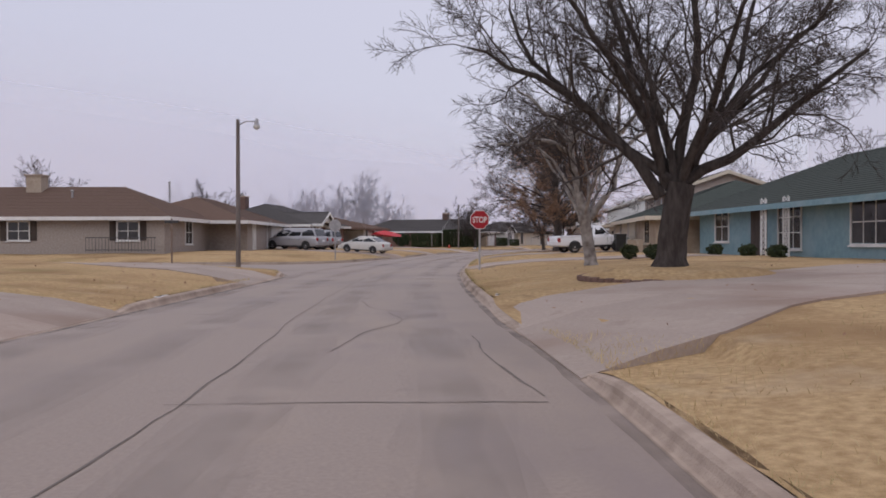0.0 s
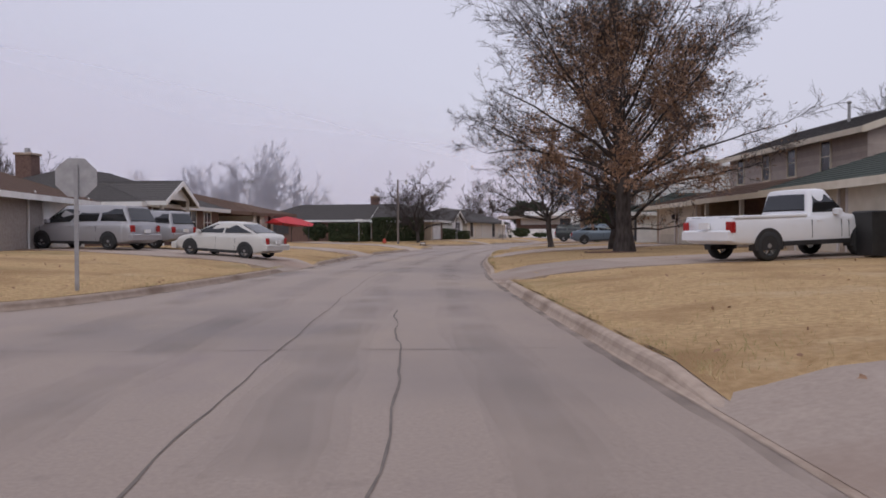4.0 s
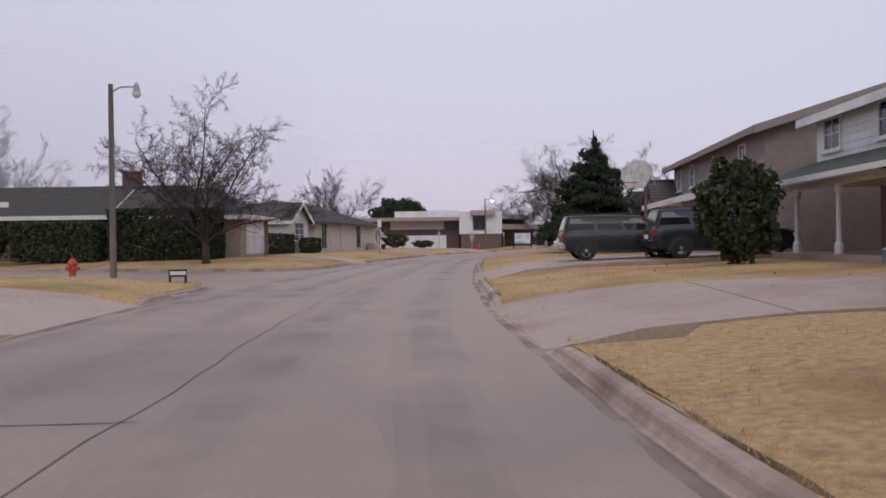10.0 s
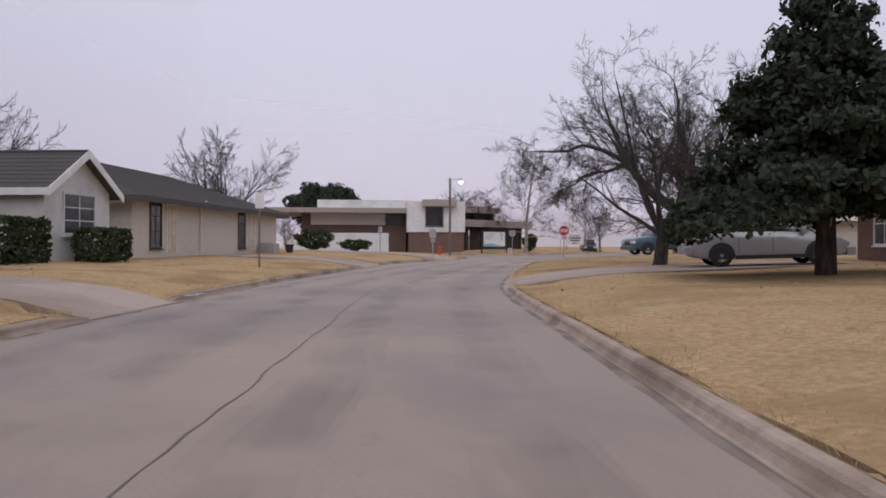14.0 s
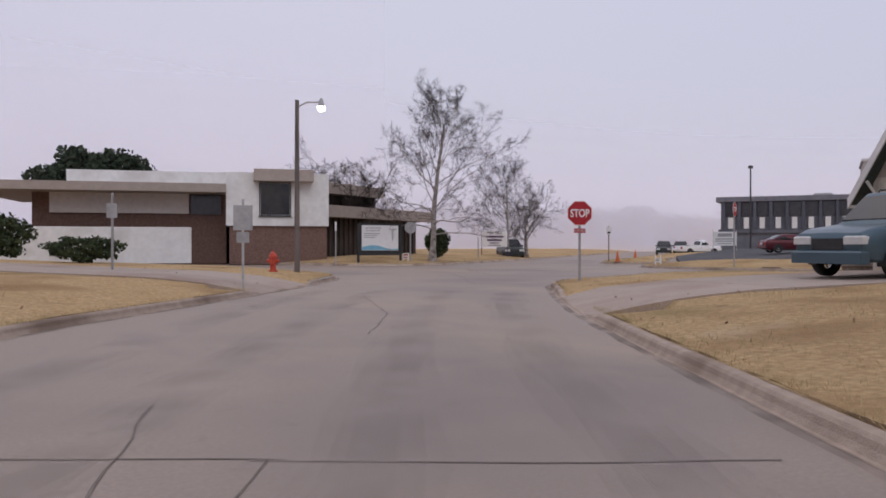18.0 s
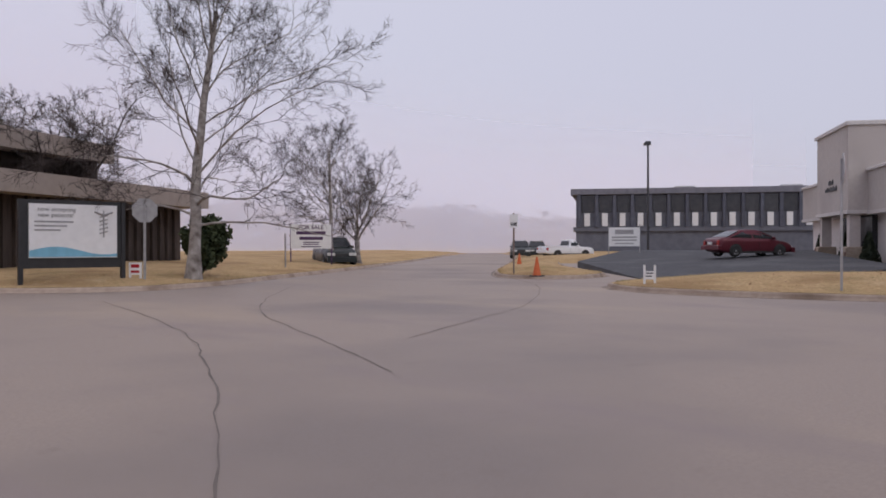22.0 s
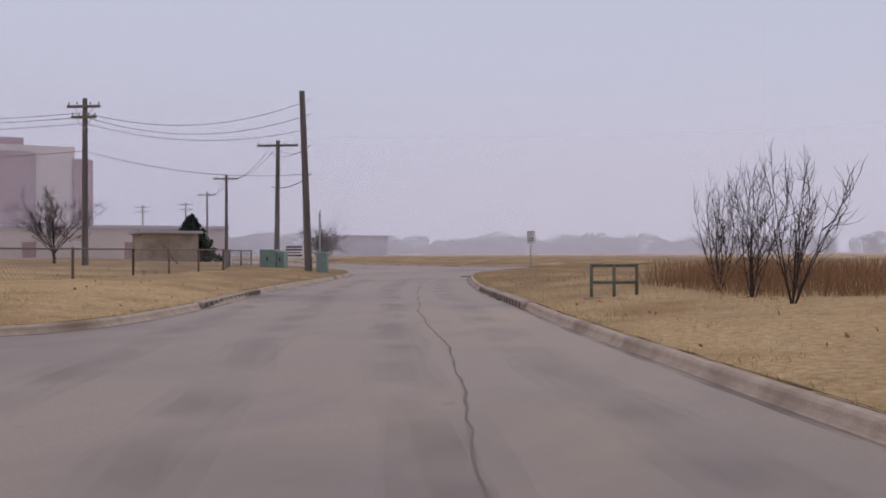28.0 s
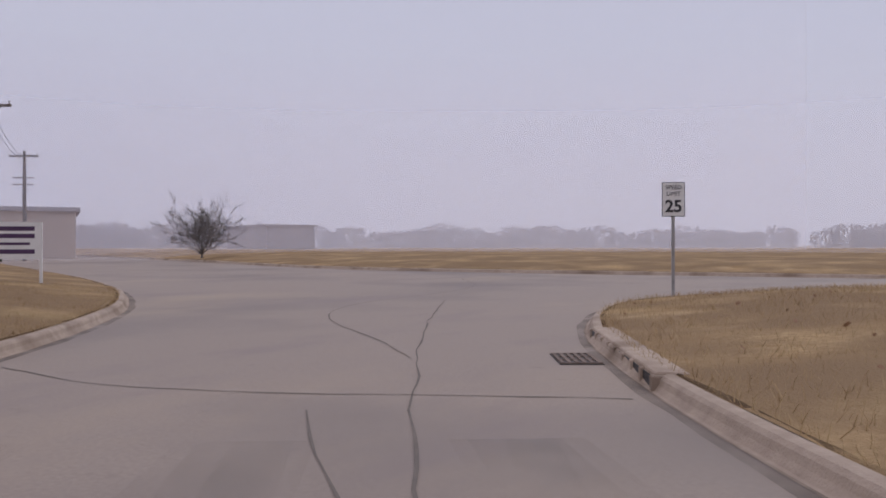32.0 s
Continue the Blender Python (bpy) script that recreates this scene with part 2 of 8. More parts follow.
browner_field(GRASS, (0.29, 0.195, 0.112))
BLADES = surf("grass_blades", (0.40, 0.29, 0.14), (0.66, 0.52, 0.30), 1.6, 0.95, 0, c3=(0.30, 0.28, 0.12), s3=0.35, vary=0, gloss=0.1)
browner_field(BLADES, (0.43, 0.30, 0.17))
WHEELWEAR = surf("worn_concrete", (0.17, 0.15, 0.145), (0.21, 0.185, 0.18), 8, 0.6, 0, vary=0)
BARK = surf("bark", (0.045, 0.037, 0.034), (0.10, 0.085, 0.078), 9, 0.95, 0.8, 25, stretch=(1, 1, 0.3), gloss=0.1)
TWIG = surf("twigs", (0.055, 0.045, 0.043), (0.105, 0.088, 0.082), 3, 0.95, 0, vary=0.1, gloss=0.1)
# paler copy of the twigs for far growth, haze put into the colour
HAZETWIG = surf("haze_paled_twigs", (0.13, 0.115, 0.11), (0.21, 0.19, 0.185), 3, 0.95, 0, vary=0.1, gloss=0.1)
PALEBARK = surf("sycamore_bark", (0.42, 0.385, 0.355), (0.15, 0.125, 0.11), 4.5, 0.9, 0.3, 25, blend=0.52, gloss=0.15)
OAKLEAF = surf("dry_oak_leaves", (0.26, 0.15, 0.095), (0.42, 0.265, 0.175), 2.5, 0.9, 0, vary=0.05, gloss=0.15)
NEEDLE = surf("conifer_foliage", (0.028, 0.04, 0.028), (0.065, 0.08, 0.05), 3, 0.9, 0, vary=0.1, gloss=0.2)
SHRUB = surf("evergreen_shrub", (0.03, 0.045, 0.025), (0.08, 0.095, 0.045), 5, 0.9, 0, gloss=0.2)
DRYREED = surf("dry_reeds", (0.27, 0.145, 0.075), (0.40, 0.245, 0.14), 3, 0.95, 0, gloss=0.1)
ROOFBROWN = surf("brown_shingle", (0.13, 0.085, 0.065), (0.20, 0.135, 0.105), 14, 0.95, 0.4, 18, stretch=(1, 1, 3), gloss=0.15)
ROOFGREY = surf("grey_shingle", (0.075, 0.07, 0.068), (0.13, 0.12, 0.115), 14, 0.95, 0.4, 18, stretch=(1, 1, 3), gloss=0.15)
ROOFGREEN = surf("dark_green_shingle", (0.05, 0.062, 0.055), (0.095, 0.108, 0.095), 14, 0.95, 0.4, 18, stretch=(1, 1, 3), gloss=0.15)
BRICKTAN = surf("tan_brick", (0.36, 0.29, 0.22), (0.46, 0.38, 0.30), 9, 0.9, 0.3, 30, c3=(0.30, 0.23, 0.17), s3=0.8)
BRICKGREY = surf("greyish_brick", (0.33, 0.28, 0.25), (0.43, 0.38, 0.34), 9, 0.9, 0.3, 30)
BRICKRED = surf("red_brown_brick", (0.135, 0.08, 0.065), (0.21, 0.13, 0.105), 9, 0.9, 0.3, 30)
BRICKCREAM = surf("cream_brick", (0.55, 0.50, 0.43), (0.66, 0.61, 0.54), 9, 0.9, 0.2, 30)
WHITE = surf("white_paint", (0.70, 0.69, 0.67), (0.80, 0.79, 0.77), 3, 0.55, 0.05, 30, c3=(0.62, 0.60, 0.57), s3=0.6)
CREAM = surf("cream_paint", (0.58, 0.51, 0.40), (0.66, 0.59, 0.48), 3, 0.6, 0.05, 30)
BLUEPAINT = surf("faded_blue_paint", (0.19, 0.32, 0.37), (0.25, 0.40, 0.45), 4, 0.7, 0.15, 30, c3=(0.30, 0.42, 0.46), s3=0.5)
TAUPE = surf("taupe_siding", (0.37, 0.31, 0.27), (0.43, 0.365, 0.32), 3, 0.7, 0.1, 30)
BROWNSIDE = surf("brown_siding", (0.27, 0.222, 0.195), (0.34, 0.285, 0.255), 3, 0.7, 0.1, 30)
STUCCO = surf("beige_stucco", (0.50, 0.45, 0.415), (0.56, 0.51, 0.47), 5, 0.9, 0.2, 60, c3=(0.46, 0.41, 0.38), s3=0.4)
TRIMLIGHT = surf("pale_trim", (0.58, 0.54, 0.51), (0.66, 0.62, 0.59), 4, 0.7, 0.05, 40)
OFFWHITEBRICK = surf("painted_brick", (0.60, 0.55, 0.52), (0.68, 0.63, 0.60), 7, 0.8, 0.25, 40)
DARKWOOD = surf("dark_wood", (0.045, 0.033, 0.028), (0.085, 0.065, 0.055), 6, 0.8, 0.2, 40, stretch=(1, 1, 0.2))
FENCEWOOD = surf("weathered_fence_wood", (0.22, 0.185, 0.155), (0.33, 0.28, 0.24), 5, 0.9, 0.3, 30, stretch=(1, 1, 0.15))
POLEWOOD = surf("pole_wood", (0.12, 0.10, 0.09), (0.21, 0.18, 0.165), 5, 0.95, 0.35, 25, stretch=(1, 1, 0.1))
GALV = surf("galvanised_steel", (0.34, 0.33, 0.33), (0.45, 0.44, 0.44), 7, 0.5, 0.05, 60, metal=0.6)
RUST = surf("rusty_post", (0.16, 0.11, 0.085), (0.26, 0.2, 0.17), 10, 0.85, 0.2, 60, metal=0.2)
BLACK = plain("black_plastic", (0.02, 0.02, 0.021), 0.5)
RUBBER = plain("tyre_rubber", (0.022, 0.022, 0.022), 0.85)
DARKMETAL = plain("dark_metal", (0.05, 0.05, 0.055), 0.45, 0.4)
CHROME = plain("bright_metal", (0.6, 0.6, 0.6), 0.25, 0.9)
GLASS = surf("dark_glass", (0.012, 0.014, 0.016), (0.02, 0.022, 0.025), 2, 0.12, 0, vary=0.05, gloss=0.7)
WINDOW = surf("window_glass", (0.03, 0.03, 0.033), (0.055, 0.053, 0.055), 2, 0.15, 0, vary=0.2, gloss=0.6)
REDLAMP = plain("red_lens", (0.32, 0.015, 0.015), 0.2)
CLEARLAMP = plain("clear_lens", (0.6, 0.6, 0.58), 0.15)
SIGNRED = surf("sign_red", (0.36, 0.012, 0.022), (0.42, 0.02, 0.03), 5, 0.45, 0, vary=0)
SIGNWHITE = surf("sign_white", (0.76, 0.75, 0.74), (0.82, 0.81, 0.8), 5, 0.5, 0, vary=0)
INK = plain("black_ink", (0.03, 0.03, 0.035), 0.6)
PURPLEINK = plain("purple_ink", (0.07, 0.03, 0.09), 0.6)
SKYBLUE = plain("light_blue_ink", (0.18, 0.42, 0.55), 0.6)
SANDINK = plain("sand_ink", (0.62, 0.55, 0.45), 0.6)
HYDRANT = surf("hydrant_red", (0.45, 0.055, 0.03), (0.55, 0.085, 0.05), 12, 0.55, 0.1, 60, vary=0)
ORANGE = surf("cone_orange", (0.55, 0.11, 0.03), (0.62, 0.15, 0.05), 9, 0.6, 0, vary=0)
BOXGREEN = surf("utility_green", (0.16, 0.235, 0.20), (0.21, 0.29, 0.25), 5, 0.6, 0.05, 40, vary=0.05)
REDCANVAS = surf("red_canvas", (0.52, 0.025, 0.04), (0.62, 0.05, 0.06), 2, 0.7, 0.2, 10, vary=0)
MULCH = surf("red_mulch", (0.13, 0.06, 0.04), (0.22, 0.11, 0.075), 12, 0.95, 0.9, 30, vary=0)
# far walls and roofs, with the haze mixed into the base colour
FARHAZE = surf("haze_tinted_far_wall", (0.40, 0.375, 0.40), (0.45, 0.42, 0.44), 0.2, 0.95, 0, vary=0.03, gloss=0)


# ---- trees ----
def branches(rng, start, direction, length, radius, n_nodes, wander, lift):
    """Polylines of many branches at once: arrays of nodes and radii."""
    B = len(start)
    pts = np.zeros((B, n_nodes + 1, 3))
    rad = np.zeros((B, n_nodes + 1))
    pts[:, 0], rad[:, 0] = start, radius
    d = direction / np.linalg.norm(direction, axis=1, keepdims=True)
    for i in range(n_nodes):
        d = d + rng.normal(0, wander, (B, 3)) + np.array([0, 0, 1.0]) * lift
        d /= np.linalg.norm(d, axis=1, keepdims=True)
        pts[:, i + 1] = pts[:, i] + d * (length / n_nodes)[:, None]
        rad[:, i + 1] = radius * (1 - 0.74 * (i + 1) / n_nodes)
    return pts, rad


def tube_arrays(pts, rad, k):
    B, N, _ = pts.shape
    d = np.gradient(pts, axis=1)
    d /= np.linalg.norm(d, axis=2, keepdims=True) + 1e-9
    ref = np.where(np.abs(d[..., 2:3]) < 0.9, np.array([0, 0, 1.0]), np.array([1.0, 0, 0]))
    a = np.cross(d, ref)
    a /= np.linalg.norm(a, axis=2, keepdims=True) + 1e-9
    b = np.cross(d, a)
    ang = 2 * np.pi * np.arange(k) / k
    ring = pts[:, :, None] + rad[:, :, None, None] * (np.cos(ang)[:, None] * a[:, :, None] + np.sin(ang)[:, None] * b[:, :, None])
    idx = np.arange(B * N * k).reshape(B, N, k)
    nx = np.roll(idx, -1, axis=2)
    q = np.stack([idx[:, :-1], nx[:, :-1], nx[:, 1:], idx[:, 1:]], axis=-1).reshape(-1, 4)
    return ring.reshape(-1, 3), q


def tree_meshes(seed, height, trunk_h, trunk_r, spread, limbs=7, density=1.0, tilts=(0.2, 0.95), wander=0.15, leaves=0, bark=None, twig=None, lean=(0, 0), twig_r=0.009, leader=0.0, lift=0.012, levels=4, rise=0.03, leaf_size=0.045, leaf_top=0.62, stems=None, cap=9.0, counts=(9, 7, 5, 4), crook=1.0, reach_share=0.85, clear=0.95):
    """Meshes of a bare deciduous tree: trunk with limbs, twigs and, where asked, dry leaves. leader: the share of the height to which the trunk goes on."""
    rng = np.random.default_rng(seed)
    bark, twig = bark or BARK, twig or TWIG
    th = max(trunk_h, leader * height)
    tp, trd = branches(rng, np.zeros((1, 3)), np.array([[lean[0], lean[1], 1.0]]), np.array([th]), np.array([trunk_r]), 9, 0.045, 0.03)
    zz = np.clip(tp[0, :, 2], 0, None)
    trd[0] = np.where(zz < trunk_h, trunk_r * (1 - 0.15 * zz / trunk_h), trunk_r * 0.85 * np.clip(1 - 0.85 * (zz - trunk_h) / max(height - trunk_h, 0.1), 0.08, 1))
    trd[0, 0] *= 1.5
    tp[0, 0, 2] -= 0.15
    trunk = [tube_arrays(tp, trd, 12)]
    az = np.arange(limbs) * 2.399963 + rng.uniform(-0.35, 0.35, limbs)
    u = (np.arange(limbs) + 0.5) / limbs
    if leader:
        hz = trunk_h + (th - trunk_h) * u
        tilt = tilts[1] + (tilts[0] - tilts[1]) * u + rng.uniform(-0.12, 0.12, limbs)
        L = np.minimum(spread * (1.0 - 0.55 * u) / np.maximum(np.sin(tilt), 0.45), (height - hz) / np.maximum(np.cos(tilt), 0.25)) * rng.uniform(0.72, 0.92, limbs)
    else:
        hz = trunk_h * rng.uniform(0.72, 1.0, limbs)
        tilt = rng.permutation(np.linspace(tilts[0], tilts[1], limbs)) + rng.uniform(-0.05, 0.05, limbs)
        L = np.minimum(spread / np.maximum(np.sin(tilt), 0.3), (height - trunk_h) / np.maximum(np.cos(tilt), 0.3)) * rng.uniform(0.6, 0.78, limbs)
    d = np.stack([np.cos(az) * np.sin(tilt), np.sin(az) * np.sin(tilt), np.cos(tilt)], 1)
    i0 = np.clip(np.searchsorted(tp[0, :, 2], hz) - 1, 0, 8)
    w = ((hz - tp[0, i0, 2]) / (tp[0, i0 + 1, 2] - tp[0, i0, 2] + 1e-6))[:, None]
    s = tp[0, i0] * (1 - w) + tp[0, i0 + 1] * w
    r0 = trunk_r * (0.24 if leader else 0.36) * rng.uniform(0.75, 1.15, limbs) * (1.0 - 0.5 * u if leader else 1.0)
    P, R = branches(rng, s, d, L, r0, 8, wander * 0.75, lift * 0.6)
    if stems:
        SP, SR = [], []
        for pts, ra, rb in stems:
            p = np.array(pts, float)
            t = np.linspace(0, len(p) - 1, 9)
            q = np.stack([np.interp(t, np.arange(len(p)), p[:, c]) for c in range(3)], 1)
            q[1:-1] = 0.25 * q[:-2] + 0.5 * q[1:-1] + 0.25 * q[2:]
            SP.append(q + np.vstack([np.zeros((1, 3)), rng.normal(0, 0.05, (8, 3))]))
            SR.append(np.linspace(ra, rb, 9))
        P, R = np.concatenate([np.array(SP), P[:len(P) if limbs > 1 else 0]]), np.concatenate([np.array(SR), R[:len(R) if limbs > 1 else 0]])
    trunk.append(tube_arrays(P, R, 8))
    crown = []
    counts = [max(2, round(c * density)) for c in counts][:levels]
    frac = [0.62, 0.56, 0.55, 0.6]
    for lev, c in enumerate(counts):
        B, N, _ = P.shape
        u = np.minimum(0.16 + 0.86 * (np.arange(c)[None] + rng.random((B, c))) / c, 1.0)
        u[:, -1] = 1.0
        i0 = np.minimum((u * (N - 1)).astype(int), N - 2)
        w = (u * (N - 1) - i0)[..., None]
        bi = np.arange(B)[:, None]
        s = (P[bi, i0] * (1 - w) + P[bi, i0 + 1] * w).reshape(-1, 3)
        pd = (P[bi, i0 + 1] - P[bi, i0]).reshape(-1, 3)
        pd /= np.linalg.norm(pd, axis=1, keepdims=True) + 1e-9
        side = rng.normal(0, 1, pd.shape)
        side -= (side * pd).sum(1, keepdims=True) * pd
        side /= np.linalg.norm(side, axis=1, keepdims=True) + 1e-9
        ang = rng.uniform(0.4, 0.95, (B, c))
        ang[:, -1] *= 0.3
        ang = ang.reshape(-1, 1)
        d = pd * np.cos(ang) + side * np.sin(ang)
        d[:, 2] += rise
        Lp = np.linalg.norm(P[:, -1] - P[:, 0], axis=1)
        L = np.repeat(Lp, c) * frac[lev] * rng.uniform(0.6, 1.0, len(s)) * (1.2 - 0.62 * u.reshape(-1))
        L = np.clip(L, 0.18, cap * (1.0, 0.6, 0.36, 0.24)[lev])
        r = (R[bi, i0] * (0.44, 0.52, 0.58, 0.58)[lev]).reshape(-1) * rng.uniform(0.6, 0.95, len(s))
        r = np.clip(r, twig_r * (1.5, 1.25, 1.0, 0.85)[lev], None)
        keep = rng.random(len(s)) < (np.clip(np.repeat(Lp, c) / np.quantile(Lp, 0.7), 0.3, 1.0) if leader and lev == 0 else 1.0)
        keep &= s[:, 2] + d[:, 2] * L / np.linalg.norm(d, axis=1) > clear * trunk_h
        s, d, L, r = s[keep], d[keep], L[keep], r[keep]
        P, R = branches(rng, s, d, L, r, (6, 4, 3, 2)[lev], wander * crook * (0.85, 0.95, 1.1, 1.25)[lev], lift)
        R = np.maximum(R, twig_r * 0.5)
        crown.append(tube_arrays(P, R, (5, 4, 3, 3)[lev]))
    ends = P.reshape(-1, 3)

    def merge(parts):
        off, vs, qs = 0, [], []
        for v, q in parts:
            vs.append(v)
            qs.append(q + off)
            off += len(v)
        return np.concatenate(vs), np.concatenate(qs)

    out = [("trunk", np_mesh("trunk", *merge(trunk), bark)), ("crown", np_mesh("crown", *merge(crown), twig))]
    if leaves:
        w = np.clip(1.25 - ends[:, 2] / (leaf_top * height), 0.02, 1) ** 1.2 * np.clip(1.0 - np.hypot(ends[:, 0], ends[:, 1]) / (reach_share * spread), 0.01, 1)
        c = ends[rng.choice(len(ends), leaves, p=w / w.sum())] + rng.normal(0, 0.1, (leaves, 3))
        out.append(("leaves", leaf_mesh(rng, c, leaf_size, OAKLEAF)))
    return out


def leaf_mesh(rng, c, size, mat):
    """Bent leaves, each of two small quads, at the given places."""
    n = len(c)
    a = rng.normal(0, 1, (n, 3))
    a /= np.linalg.norm(a, axis=1, keepdims=True)
    b = np.cross(a, rng.normal(0, 1, (n, 3)))
    b /= np.linalg.norm(b, axis=1, keepdims=True)
    cc = np.cross(a, b)
    s = size * rng.uniform(0.6, 1.4, (n, 1))
    v = np.stack([c - a * s, c - a * s + b * s * 0.5 + cc * s * 0.2, c + a * s * 0.2 + b * s * 0.55, c + a * s,
                  c + a * s * 0.2 - b * s * 0.55, c - a * s - b * s * 0.5 + cc * s * 0.2], 1)
    i = np.arange(n)[:, None] * 6
    q = np.concatenate([i + np.array([[0, 1, 2, 3]]), i + np.array([[0, 3, 4, 5]])])
    return np_mesh("leaves", v.reshape(-1, 3), q, mat, False)


def plant_tree(meshes, x, y, up, turn, label, scale=1.0, group="bare street trees", name="tree", category="tree"):
    """up: how far a mound lifts the tree above the lawn."""
    t = thing(name, pose(x, y, lawn_z(x, y) - 0.03 + up, 0, 0, turn), label, category, group)
    t.scale = (scale, scale, scale)
    for n, me in meshes:
        shared(n, me, t)
    return t


def foliage_mesh(seed, shape, count, size, mat):
    """Small leaf clumps filling a shape: a function of (rng, n) that gives places."""
    rng = np.random.default_rng(seed)
    return leaf_mesh(rng, shape(rng, count), size, mat)


def cone_shape(h, r, z0=0.3, tiers=0):
    def f(rng, n):
        u = rng.random(n) ** 0.65
        z = z0 + (h - z0) * (1 - u)
        ang = rng.uniform(0, 2 * np.pi, n)
        lobe = 1 + 0.28 * np.sin(ang * 5 + z * 2.2) + 0.18 * np.sin(ang * 9 - z * 3.1)
        rr = r * (0.06 + u) * lobe * rng.uniform(0.55, 1.0, n) ** 0.6
        if tiers:
            rr *= 0.68 + 0.42 * np.abs(np.sin(z * tiers))
        return np.stack([rr * np.cos(ang), rr * np.sin(ang), z - 0.12 * rr], 1)
    return f


def fir_shape(h, r, z0):
    """Drooping boughs in uneven tiers, longest low down."""
    def f(rng, n):
        k = 150
        u = rng.random(k) ** 0.75
        bz, ba = z0 + (h - z0) * (1 - u), rng.uniform(0, 2 * np.pi, k)
        bl = r * (0.04 + 0.96 * u ** 0.85) * rng.uniform(0.45, 1.15, k)
        w = (bl + 0.25)**1.7
        i = rng.choice(k, n, p=w / w.sum())
        s = rng.random(n) ** 0.7
        rr = bl[i] * s
        ang = ba[i] + rng.normal(0, 0.17, n)
        z = bz[i] + 0.3 * rr - 0.13 * rr**2 + rng.normal(0, 0.1, n)
        return np.stack([rr * np.cos(ang), rr * np.sin(ang), np.maximum(z, z0 * 0.6)], 1)
    return f


def blob_shape(rx, ry, h, z0=0.05):
    def f(rng, n):
        d = rng.normal(0, 1, (n, 3))
        d /= np.linalg.norm(d, axis=1, keepdims=True)
        lump = 1 + 0.15 * np.sin(d[:, 0] * 7 + d[:, 2] * 5) + 0.12 * np.sin(d[:, 1] * 9)
        k = lump * rng.uniform(0.7, 1.0, n)
        return np.stack([d[:, 0] * rx * k, d[:, 1] * ry * k, z0 + (d[:, 2] * k * 0.5 + 0.5) * h], 1)
    return f


def box_shape(lx, ly, h):
    def f(rng, n):
        p = rng.uniform(-0.5, 0.5, (n, 3))
        ax = rng.integers(0, 3, n)
        i = np.arange(n)
        p[i, ax] = np.sign(p[i, ax]) * rng.uniform(0.42, 0.52, n)
        return p * np.array([lx, ly, h]) + np.array([0, 0, h / 2])
    return f


def shrub(x, y, z, shape, count, size, label, mat=None, seed=1, group="", name="shrub", stem=0.0, turn=0, category="shrub"):
    t = thing(name, pose(x, y, z, 0, 0, turn), label, category, group)
    shared("foliage", foliage_mesh(seed, shape, count, size, mat or SHRUB), t)
    g = Geo().tube([(0, 0, -0.1), (0.02, 0.01, 0.2), (0, 0, max(stem, 0.45))], [0.06, 0.05, 0.03], 6)
    part("stem", g, BARK, t)
    return t

# ---- roads, kerbs and lawns ----
# edges of the carriageways, seen from above
EAST = [(1.5, -40), (1.4, 0), (1.2, 8), (0.9, 12), (0.7, 17), (0.55, 22), (0.5, 29), (0.6, 33), (0.8, 37), (1.15, 43), (1.9, 53.5), (2.45, 58), (3.2, 64), (4.5, 71.5),
        (5.3, 76), (6.1, 80), (7.4, 85.4), (8.6, 90.2), (10.2, 95.6), (11.9, 101.2), (13.9, 107), (15.2, 111), (17, 116), (21.2, 127.3), (25.0, 135), (26.8, 138.2), (29.1, 142.4), (34.3, 151.2),
        (36.5, 154.5), (38.8, 157.7), (40.0, 159.3), (41.2, 160.2), (42.6, 160.8), (44.5, 161.1), (46.5, 160.6), (48.6, 159.2), (51.5, 156.4), (57.4, 149.9),
        (61.4, 145.4), (67, 138.8), (70.5, 134.3), (74.3, 129.6), (79.6, 122.0), (82.6, 117.0), (84.0, 113.2), (84.2, 110.5), (83.2, 107.8), (80.5, 105.2), (76, 103.4), (62, 101), (50, 99.5), (46.5, 98), (45.5, 96), (46.5, 94), (50, 93.2), (62, 93.4), (78, 94), (88, 94.6), (96, 94.9), (103, 94.2), (112, 90.4), (124, 84), (186, 55)]
WEST_A = [(-5.5, -40), (-5.5, 10), (-5.6, 18), (-5.7, 26.5), (-6.0, 29.5), (-7.0, 32.0), (-9.0, 33.6), (-12, 34.3), (-70, 37)]
WEST_B = [(-70, 46), (-16.4, 43.4), (-10, 43.6), (-7.6, 44.7), (-6.2, 47), (-5.3, 50.7), (-4.2, 57), (-3.1, 64), (-1.9, 73.4), (-0.6, 80.8), (0.9, 86.2), (3.2, 95.7), (4.1, 99.2), (4.0, 101.2), (2.8, 103.0), (0, 105.4), (-50, 143)]
WEST_C = [(-44, 152), (1.5, 116.9), (4.5, 114.6), (6.3, 113.6), (7.8, 113.7), (9.2, 115.4), (12.2, 122.9), (16.4, 133), (20.4, 141.2), (23.1, 147), (26, 152.6), (29.4, 157), (31.7, 159.9), (35.2, 164.7), (36.8, 167.5), (37.2, 170.5), (36, 175), (28, 197), (8, 250)]
NORTH = [(17, 254), (41.5, 189.5), (43.4, 184.2), (45.0, 182.0), (47.2, 181.2), (50, 182.3), (53, 184.6), (62.6, 192.2), (80, 206.8), (104, 228), (150, 270)]
ISLAND = [(154, 262), (110, 222), (84, 200), (66, 185.4), (62.0, 181.8), (60.6, 180.0), (60.9, 178.4), (62.2, 177.8), (64.9, 178.6), (67.5, 181), (74, 187.5), (82, 194)]
